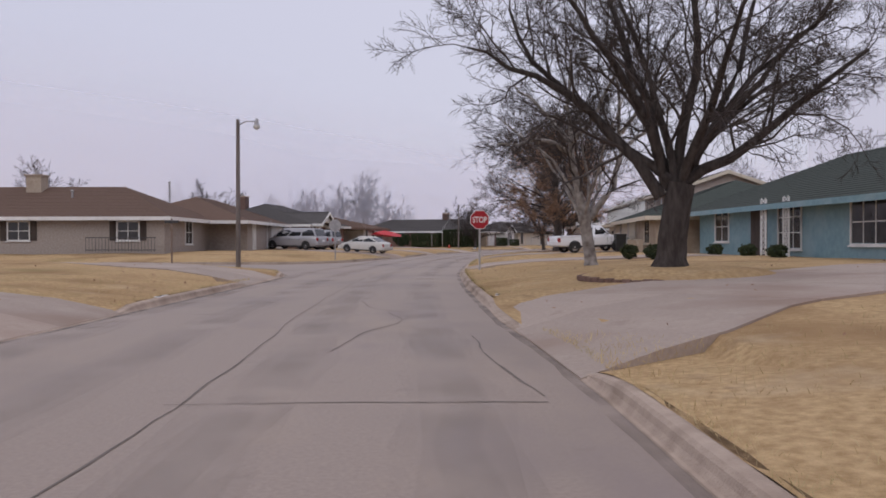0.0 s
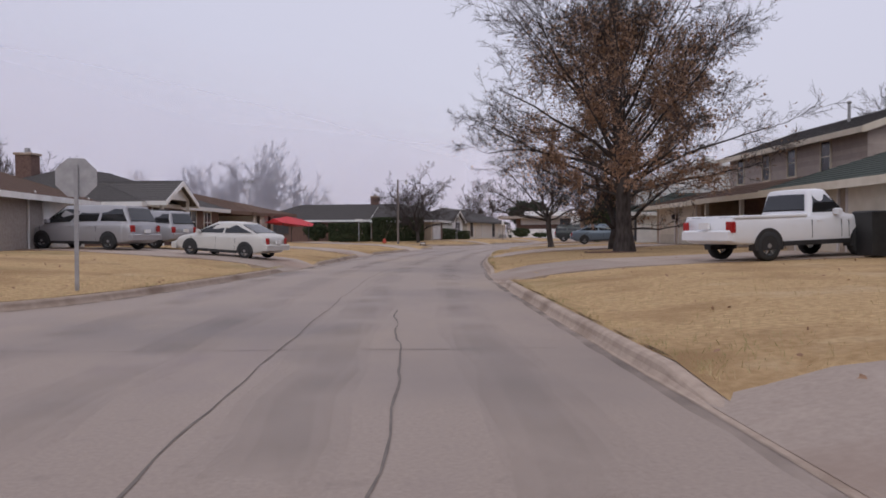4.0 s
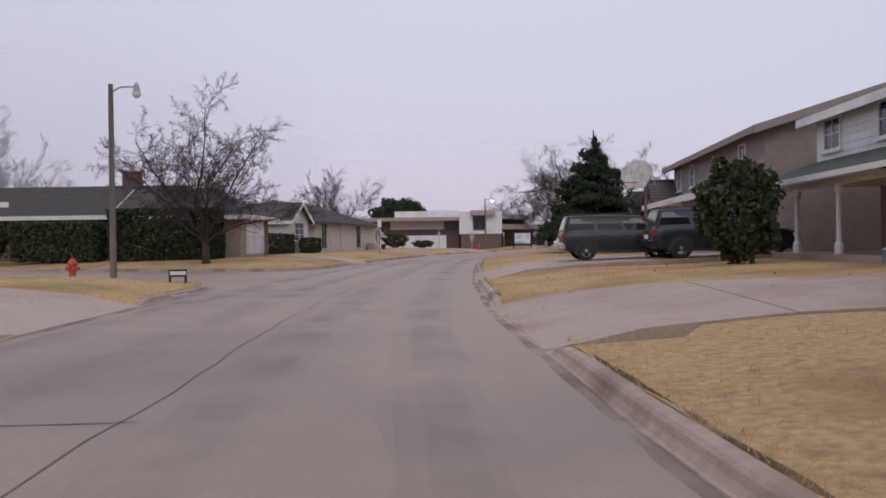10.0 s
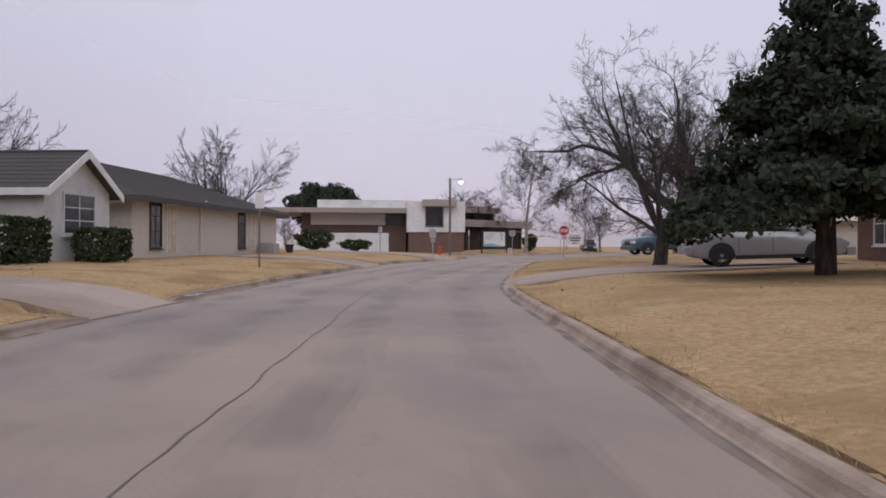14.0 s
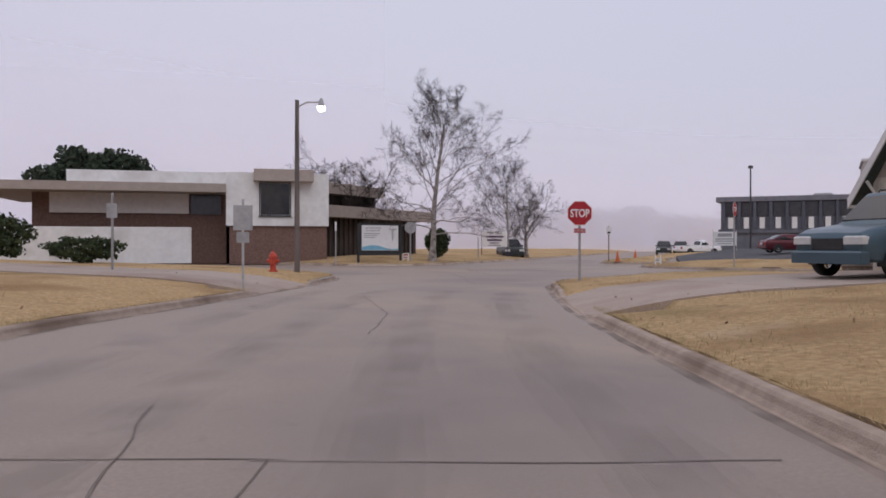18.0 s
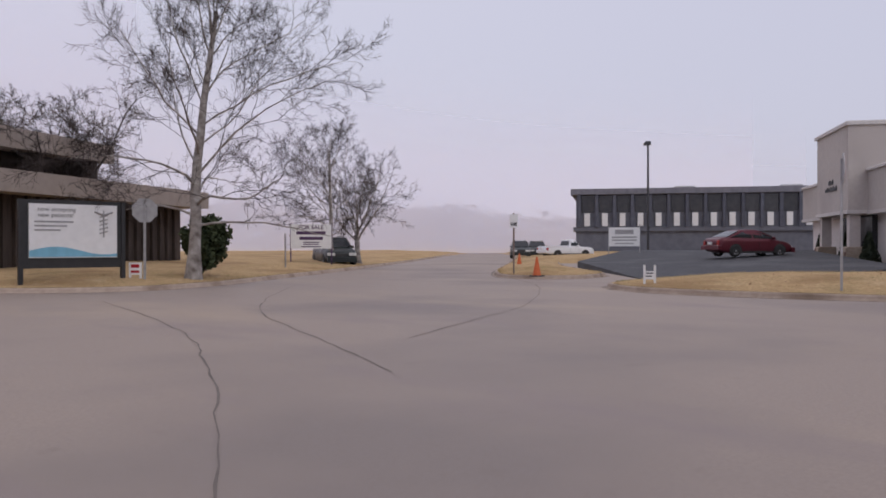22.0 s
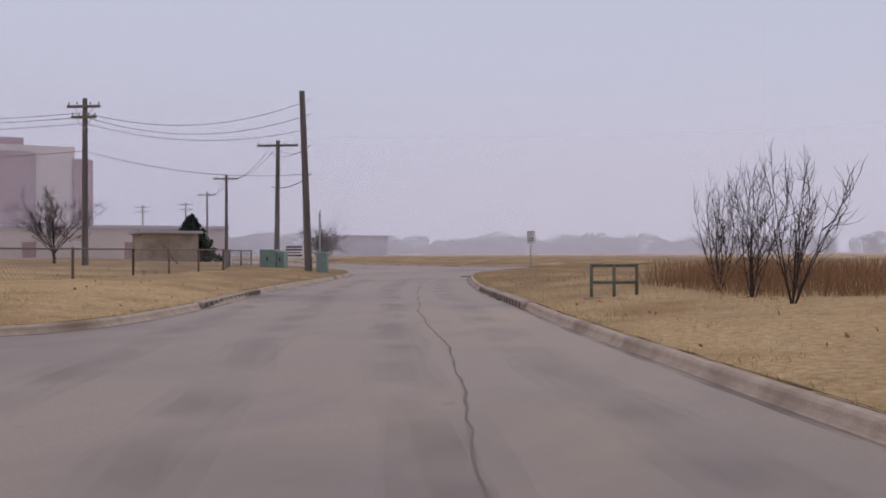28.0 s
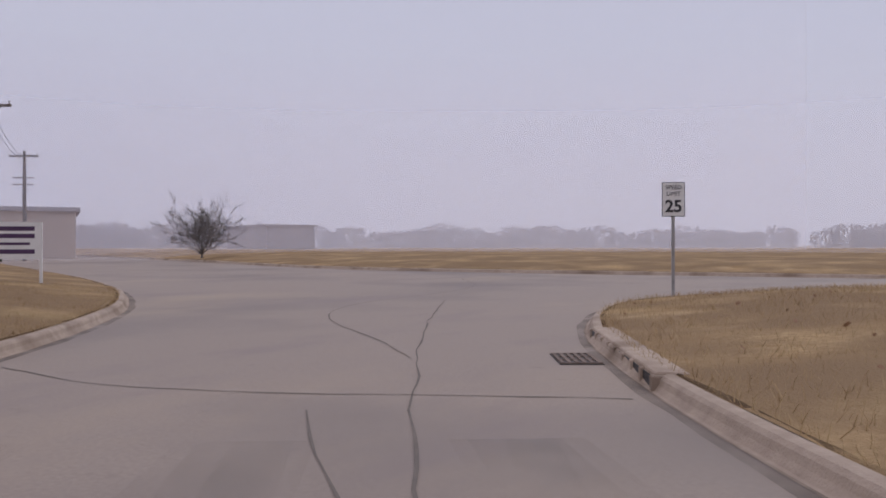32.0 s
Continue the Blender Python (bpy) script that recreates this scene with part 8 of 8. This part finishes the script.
# storm drains
for x, y, a in ((82.6, 117.75, -60), (71.4, 132.9, 38)):
    t = thing("drain_grate", pose(x, y, 0.006, 0, 0, a), "cast iron storm drain grate in the gutter", "drain", kind="structure")
    part("frame", Geo().box(-0.38, -0.21, -0.1, 0.38, 0.21, 0.002), TAR, t)
    for i in range(6):
        part("bar", Geo().box(-0.36, -0.195 + i * 0.071, -0.02, 0.36, -0.16 + i * 0.071, 0.014), RUST, t)
    for q in (-0.36, -0.13, 0.1, 0.32):
        part("cross_bar", Geo().box(q, -0.2, -0.02, q + 0.04, 0.2, 0.012), RUST, t)

# kerb inlets: small piers over a solid black strip that paints the slots' dark
for (p, q) in (((74.3, 129.6), (69.6, 135.5)), ((75.2, 139.3), (78.8, 134.4)), ((83.0, 116.0), (81.4, 119.1))):
    t = thing("kerb_inlet", Matrix.Identity(4), "long kerb inlet of dark slots between concrete piers", "drain", kind="structure")
    L = math.dist(p, q)
    n = int(L / 0.42)
    a = math.degrees(math.atan2(q[1] - p[1], q[0] - p[0]))
    part("slot", Geo().box(0, -0.06, 0.0, L, 0.06, 0.11), BLACK, t).matrix_basis = pose(*p, 0.0, 0, 0, a)
    for i in range(n + 1):
        part("pier", Geo().cbox(i * L / n - 0.04, -0.08, 0, i * L / n + 0.04, 0.08, 0.13, 0.01), KERB, t).matrix_basis = pose(*p, 0.0, 0, 0, a)
    part("cover_slab", Geo().cbox(0, -0.05, 0.105, L, 0.22, 0.148, 0.012), KERB, t).matrix_basis = pose(*p, 0.0, 0, 0, a)

# ---- far field ----
rng = np.random.default_rng(9)
t = thing("field_bush", pose(124.5, 83.0, 0.4), "bare round bush at the edge of the field", "bush")
for n, me in tree_meshes(51, 4.2, 0.12, 0.08, 3.4, 26, 0.8, (0.08, 1.05), 0.14, levels=3, twig_r=0.008, twig=HAZETWIG, bark=HAZETWIG, counts=(9, 8, 6), cap=1.5):
    shared(n, me, t)
for i, (x, y) in enumerate(((64.9, 136.0), (64.0, 137.4), (66.0, 134.2))):
    t = thing("willow_shrub", pose(x, y, 0.1, 0, 0, 70 * i), "tall bare upright shrub by the culvert", "shrub", "willow shrubs")
    for n, me in tree_meshes(55 + i, 2.5, 0.2, 0.04, 0.9, 8, 0.5, (0.03, 0.4), 0.08, twig_r=0.005, levels=3, lift=0.1):
        shared(n, me, t)
pts = np.stack([rng.uniform(58, 68.6, 15000), rng.uniform(125, 136, 15000)], 1)
pts = pts[(kerb_distance(pts[:, 0], pts[:, 1]) > 3.2)]
N = len(pts)
hgt = rng.uniform(0.3, 0.8, N)
lean = rng.normal(0, 0.28, (N, 2))
base = np.column_stack([pts, np.full(N, 0.25)])
side = rng.normal(0, 1, (N, 2))
side /= np.linalg.norm(side, axis=1, keepdims=True)
tip = base + np.column_stack([lean * hgt[:, None], hgt])
v = np.stack([base - np.column_stack([side * 0.006, np.zeros(N)]), base + np.column_stack([side * 0.006, np.zeros(N)]), tip + np.column_stack([side * 0.003, np.zeros(N)]), tip - np.column_stack([side * 0.003, np.zeros(N)])], 1)
tagged(new("reeds", np_mesh("reeds", v.reshape(-1, 3), np.arange(N * 4).reshape(-1, 4), DRYREED, False)), "clump of tall rusty dry reeds beside the culvert", "reeds", kind="stuff")
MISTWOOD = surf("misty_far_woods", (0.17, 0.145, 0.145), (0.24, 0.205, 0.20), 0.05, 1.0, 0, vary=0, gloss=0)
def far_wood(x0, y0, x1, y1, n, hmin, hmax, seed, label="misty line of far bare woods"):
    rng = np.random.default_rng(seed)
    c = []
    for i in range(n):
        u = (i + rng.random()) / n
        hh = rng.uniform(hmin, hmax)
        m = 420
        d = rng.normal(0, 1, (m, 3))
        d /= np.linalg.norm(d, axis=1, keepdims=True)
        p = np.array([x0 + (x1 - x0) * u, y0 + (y1 - y0) * u, hh * 0.45]) + d * np.array([hh * 0.8, hh * 0.8, hh * 0.5]) * rng.uniform(0.6, 1, (m, 1))
        c.append(p)
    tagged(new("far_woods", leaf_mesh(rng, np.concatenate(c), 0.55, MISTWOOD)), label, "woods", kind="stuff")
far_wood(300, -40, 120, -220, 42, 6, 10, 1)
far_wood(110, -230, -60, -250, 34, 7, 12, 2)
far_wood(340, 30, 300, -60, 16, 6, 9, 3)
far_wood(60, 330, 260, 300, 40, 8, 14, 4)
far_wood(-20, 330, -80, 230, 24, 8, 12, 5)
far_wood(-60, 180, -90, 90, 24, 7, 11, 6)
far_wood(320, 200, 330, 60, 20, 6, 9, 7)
b = thing("far_building", along((170, 14), (190, 5), 0.3), "long low building across the field, haze mixed into its colour", "building")
part("wall", Geo().box(0, 0, -0.3, 18, 9, 4.2), FARHAZE, b)
part("roof", Geo().box(-0.5, -0.5, 4.2, 18.5, 9.5, 4.5), FARHAZE, b)
t = thing("shed", along((112, 110), (118, 107), 0.35), "small pale brick shed behind the fence", "shed")
part("wall", Geo().box(0, 0, -0.3, 5.5, 4, 2.3), BRICKTAN, t)
part("roof", Geo().box(-0.3, -0.3, 2.3, 5.8, 4.3, 2.5), FARHAZE, t)
for x, y, s, r in ((104, 126, 0.5, 0), (120, 128, 0.55, 50), (128, 135, 0.6, 100), (133, 118, 0.6, 20)):
    plant_tree(FAR, x, y, 0, r, "bare bushy tree in the yard before the silos", s, "yard trees")
shrub(121, 103.6, 0.4, cone_shape(4.2, 2.3), 3600, 0.16, "dark conical evergreen by the shed", NEEDLE, 77)
# rubble in the field
for i in range(7):
    t = thing("rubble", pose(95.7 + rng.uniform(-1.2, 1.2), 90.6 + rng.uniform(-0.6, 0.6), 0.2, rng.uniform(-8, 8), rng.uniform(-8, 8), rng.uniform(0, 180)), "broken slab of pale concrete on the field's edge", "rubble", "broken slabs")
    part("slab", Geo().cbox(-0.6, -0.4, -0.05, 0.6, 0.4, 0.12, 0.03), KERB, t)

# painted house number plates on kerbs, unlettered
for x, y, a in ((1.05, 16.6, 85), (-5.75, 16.2, 95), (3.6, 95.7, 70), (35.3, 164.9, 55), (27.0, 138.6, 60), (13.6, 125.6, 66), (10.06, 94.6, 70)):
    t = thing("kerb_plate", pose(x, y, 0.14, 0, 0, a), "white painted number patch on the kerb", "kerb number")
    part("patch", Geo().box(-0.35, -0.06, -0.004, 0.35, 0.06, 0.004), SIGNWHITE, t)
    for k in range(4):
        part("text_bar", Geo().box(-0.22 + k * 0.12, -0.04, 0.004, -0.15 + k * 0.12, 0.04, 0.007), INK, t)

# garden bench and pots before the porch, lantern between the garage doors
t = thing("garden_bench", pose(14.0, 67.4, lawn_z(14.0, 67.4), 0, 0, 80), "small stone bench resting on two brown pots", "bench")
part("seat", Geo().cbox(-0.55, -0.2, 0.4, 0.55, 0.2, 0.48, 0.02), TRIMLIGHT, t)
for x in (-0.38, 0.38):
    part("support", Geo().tube([(x, 0, -0.02), (x, 0, 0.25), (x, 0, 0.4)], [0.11, 0.15, 0.13], 12), RUST, t)
t = thing("flower_pot", pose(13.8, 66.5, lawn_z(13.8, 66.5)), "white pot standing on a brown base by the bench", "pot")
part("pot", Geo().tube([(0, 0, 0.24), (0, 0, 0.48), (0, 0, 0.53)], [0.15, 0.21, 0.22], 14), WHITE, t)
part("base", Geo().tube([(0, 0, -0.02), (0, 0, 0.24)], [0.16, 0.11], 12), RUST, t)
t = thing("wall_lantern", pose(15.62, 75.75, 2.15), "dark iron lantern on the wall between the garage doors", "wall lamp")
part("bracket", Geo().tube([(0.1, 0, 0.1), (-0.08, 0, 0.16), (-0.14, 0, 0.1)], 0.015, 6), DARKMETAL, t)
part("lantern", Geo().loft([[(-0.2, -0.05, -0.2), (-0.1, -0.05, -0.2), (-0.1, 0.05, -0.2), (-0.2, 0.05, -0.2)], [(-0.23, -0.08, 0.02), (-0.07, -0.08, 0.02), (-0.07, 0.08, 0.02), (-0.23, 0.08, 0.02)], [(-0.16, -0.01, 0.1), (-0.14, -0.01, 0.1), (-0.14, 0.01, 0.1), (-0.16, 0.01, 0.1)]]), DARKMETAL, t)
# slanting brace at the yard fence
t = thing("fence_brace", pose(96.6, 123.2, 0.3, 0, 0, 34), "rusty pipe leaning beside the yard fence", "pipe")
part("pipe", Geo().tube([(0, 0, -0.1), (0.55, 0, 0.6), (1.1, 0, 1.3)], 0.05, 8), RUST, t)

# leaves and debris, tree rings
def scatter(x0, y0, x1, y1, n, size, mat, label, seed):
    rng = np.random.default_rng(seed)
    x, y = rng.uniform(x0, x1, n), rng.uniform(y0, y1, n)
    d = kerb_distance(x, y)
    ok = np.zeros(n, bool)
    for poly in LAWNS:
        ok |= inside(poly, x, y)
    ok &= d > 0.3
    c = np.column_stack([x, y, lawn_height(d) + 0.025])[ok]
    tagged(new("fallen_leaves", leaf_mesh(rng, c, size, mat)), label, "leaves", kind="stuff")


scatter(-20, 0, 40, 170, 3000, 0.028, OAKLEAF, "scattered dry brown leaves on the lawns", 3)
scatter(55, 100, 90, 170, 1500, 0.03, OAKLEAF, "scattered dry brown leaves on the verge", 4)
for x, y, r, fill, label in ((8.7, 63.5, 1.5, MULCH, "ring of brown mulch edged with brick round a trunk"), (9.6, 67.6, 1.1, MULCH, "ring of brown mulch edged with brick round a trunk"), (5.4, 18.5, 2.35, GRASS, "low worn brick edging round the elm's grass bed")):
    t = thing("mulch_ring", pose(x, y, lawn_z(x, y) - 0.045), label, "planting bed")
    dome = 0.3 if fill == GRASS else 0.06
    part("mulch", Geo().tube([(0, 0, -0.15), (0, 0, 0.03), (0, 0, dome * 0.75), (0, 0, dome)], [r, r, r * 0.7, r * 0.25], 24), fill, t, smooth=True)
    me = recalc(Geo().cbox(-0.1, -0.05, -0.06, 0.1, 0.05, 0.045, 0.012).mesh("brick", BRICKRED))
    n = int(2 * math.pi * r / 0.23)
    rng = random.Random(n)
    for i in range(n):
        a = 2 * math.pi * i / n
        shared("brick", me, t, pose(r * math.cos(a), r * math.sin(a), rng.uniform(-0.03, 0.01), rng.uniform(-6, 6), rng.uniform(-5, 5), math.degrees(a) + 90 + rng.uniform(-8, 8)))


# darker wheel tracks worn into the lanes
WEAR = veiled(WHEELWEAR, 0.7, 0.35, 0.7, 0.075)
e = LINES[0]
en = normals(e)
def nearest(q):
    return int(np.argmin(((e - np.array(q))**2).sum(1)))
for lo, hi in ((nearest((1.4, 0)), nearest((38.8, 157.7))), (nearest((50, 158)), nearest((81, 119.5)))):
    for off in (1.2, 2.75, 4.45, 6.0):
        if lo > 200 and off > 6:
            continue
        for w, z in ((0.8, 0.002), (0.55, 0.0026), (0.3, 0.0032)):
            c = e[lo:hi:2] - en[lo:hi:2] * off
            nn = en[lo:hi:2]
            k = len(c)
            jag = np.random.default_rng(int(off * 10 + w * 100)).uniform(-0.08, 0.08, k)
            v = np.concatenate([np.column_stack([c + nn * (s_ * w / 2 + jag)[:, None], np.full(k, z)]) for s_ in (-1, 1)])
            q = np.arange(k - 1)
            ob = new("tyre_track", np_mesh("tyre_track", v, np.stack([q, q + 1, k + q + 1, k + q], 1), WEAR, False))
            ob.parent = ROAD

# tufts of dry grass on the verges
def grass(lines, n, far, size, seed, label, power=1.6):
    rng = np.random.default_rng(seed)
    pts = np.concatenate([ln[a:b] for ln, a, b in lines])
    nrm = np.concatenate([(normals(ln) * side_of(ln))[a:b] for ln, a, b in lines])
    tang = np.stack([-nrm[:, 1], nrm[:, 0]], 1)
    i = rng.integers(0, len(pts), n)
    o = 0.15 + far * rng.random(n) ** power
    p = pts[i] + nrm[i] * o[:, None] + tang[i] * rng.uniform(-0.35, 0.35, (n, 1))
    x, y = p[:, 0], p[:, 1]
    clump = np.sin(x * 3.1 + 2 * np.sin(y * 1.7)) * np.sin(y * 2.7 + 1.5 * np.sin(x * 2.3))
    ok = np.zeros(n, bool)
    for poly in LAWNS:
        ok |= inside(poly, x, y)
    ok &= (clump > rng.uniform(-1.2, 0.9, n)) | (o < 0.35)
    for a, t, L, w in DRIVE_STRIPS:
        u, v = (p - a) @ t, np.abs((p - a) @ np.array([t[1], -t[0]]))
        ok &= ~((u > -0.6) & (u < L) & (v < w / 2 + 0.05))
    for poly in PAVED:
        ok &= ~inside(poly, x, y)
    p, o = p[ok], kerb_distance(x[ok], y[ok])
    n = len(p)
    z = lawn_height(o) - 0.012
    h = size * rng.uniform(0.4, 1.3, n) * np.where(o < 0.3, 1.25, 1.0)
    lean = rng.normal(0, 0.5, (n, 2)) * h[:, None]
    side = rng.normal(0, 1, (n, 2))
    side *= 0.5 * rng.uniform(0.004, 0.009, (n, 1)) / np.linalg.norm(side, axis=1, keepdims=True)
    base, tip = np.column_stack([p, z]), np.column_stack([p + lean, z + h])
    s3 = np.column_stack([side, np.zeros(n)])
    v = np.stack([base - s3, base + s3, tip + s3 * 0.3, tip - s3 * 0.3], 1)
    tagged(new("grass", np_mesh("grass", v.reshape(-1, 3), np.arange(n * 4).reshape(-1, 4), BLADES, False)), label, "grass", kind="stuff")


PAVED = ([(65.6, 152.1), (73.9, 158.2), (81.6, 150.2), (74.0, 145.2)], [(63.2, 175.9), (66.8, 171.9), (70.6, 169.4), (82.6, 177.6), (90, 194), (74.5, 187)])
def upto(k, a, b):
    ln = LINES[k]
    return ln, int(np.argmin(((ln - np.array(a))**2).sum(1))), int(np.argmin(((ln - np.array(b))**2).sum(1)))
grass([upto(0, (1.3, 4), (67, 139))], 110000, 5.0, 0.055, 11, "short tufts of straw-coloured grass along the verge")
grass([upto(1, (-5.5, 8), (-12, 34)), upto(2, (-16, 43.4), (0, 105.4)), upto(3, (1.5, 117), (36, 175))], 90000, 4.0, 0.055, 12, "short tufts of straw-coloured grass along the verge")
grass([upto(6, (62.5, 174.3), (65.3, 152)), upto(7, (74.5, 145.6), (96, 112))], 70000, 6.0, 0.05, 13, "short tufts of straw-coloured grass before the office")
grass([upto(0, (67, 139), (62, 101))], 90000, 9.0, 0.085, 14, "rough tufts of brown grass on the field's edge", 1.2)
grass([upto(4, (43.4, 184.2), (62.6, 192)), upto(5, (66, 185), (67.5, 181))], 20000, 3.0, 0.055, 15, "short tufts of straw-coloured grass on the corner")

# ---- upright translucent sheets that stand in for haze, far from the road ----
def haze_sheet_material(name, thick, top):
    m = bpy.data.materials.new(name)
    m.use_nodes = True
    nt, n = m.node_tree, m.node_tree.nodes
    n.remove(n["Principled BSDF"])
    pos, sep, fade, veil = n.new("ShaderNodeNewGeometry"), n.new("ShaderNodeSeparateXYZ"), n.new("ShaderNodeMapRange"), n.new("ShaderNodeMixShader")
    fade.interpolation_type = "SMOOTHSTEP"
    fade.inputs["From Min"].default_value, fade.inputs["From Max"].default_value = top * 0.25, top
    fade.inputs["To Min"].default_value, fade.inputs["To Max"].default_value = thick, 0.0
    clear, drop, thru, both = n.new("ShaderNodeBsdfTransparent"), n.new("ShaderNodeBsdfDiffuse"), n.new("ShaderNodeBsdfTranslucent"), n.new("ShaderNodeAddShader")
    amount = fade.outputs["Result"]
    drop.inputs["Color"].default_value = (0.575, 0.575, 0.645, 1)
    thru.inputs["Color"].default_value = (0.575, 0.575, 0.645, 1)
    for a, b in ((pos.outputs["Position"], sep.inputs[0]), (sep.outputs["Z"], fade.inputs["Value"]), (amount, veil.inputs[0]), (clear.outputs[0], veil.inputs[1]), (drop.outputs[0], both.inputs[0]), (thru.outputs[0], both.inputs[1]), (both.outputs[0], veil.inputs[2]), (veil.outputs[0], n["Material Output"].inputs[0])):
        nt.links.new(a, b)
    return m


def haze_sheet(pts, thick, top):
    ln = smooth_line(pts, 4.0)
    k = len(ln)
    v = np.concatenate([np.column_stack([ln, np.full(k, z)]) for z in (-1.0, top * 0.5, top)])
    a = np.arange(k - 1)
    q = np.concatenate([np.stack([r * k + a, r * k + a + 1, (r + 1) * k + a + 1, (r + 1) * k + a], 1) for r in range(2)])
    ob = new("haze_sheet", np_mesh("haze_sheet", v, q, haze_sheet_material("mist", thick, top)))
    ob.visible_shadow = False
    tagged(ob, "translucent grey sheet standing in for haze behind the buildings", "mist", kind="structure")


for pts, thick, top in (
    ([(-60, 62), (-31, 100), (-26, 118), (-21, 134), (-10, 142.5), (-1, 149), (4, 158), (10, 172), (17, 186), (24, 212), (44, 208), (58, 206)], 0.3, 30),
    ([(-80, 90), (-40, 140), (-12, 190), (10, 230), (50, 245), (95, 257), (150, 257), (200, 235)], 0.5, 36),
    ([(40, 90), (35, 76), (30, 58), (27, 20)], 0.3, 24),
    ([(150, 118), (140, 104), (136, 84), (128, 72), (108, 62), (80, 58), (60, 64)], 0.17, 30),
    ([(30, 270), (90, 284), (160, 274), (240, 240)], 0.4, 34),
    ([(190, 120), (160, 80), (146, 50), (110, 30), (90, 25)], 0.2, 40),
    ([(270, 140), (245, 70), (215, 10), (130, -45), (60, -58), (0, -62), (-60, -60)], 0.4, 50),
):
    haze_sheet(pts, thick, top)
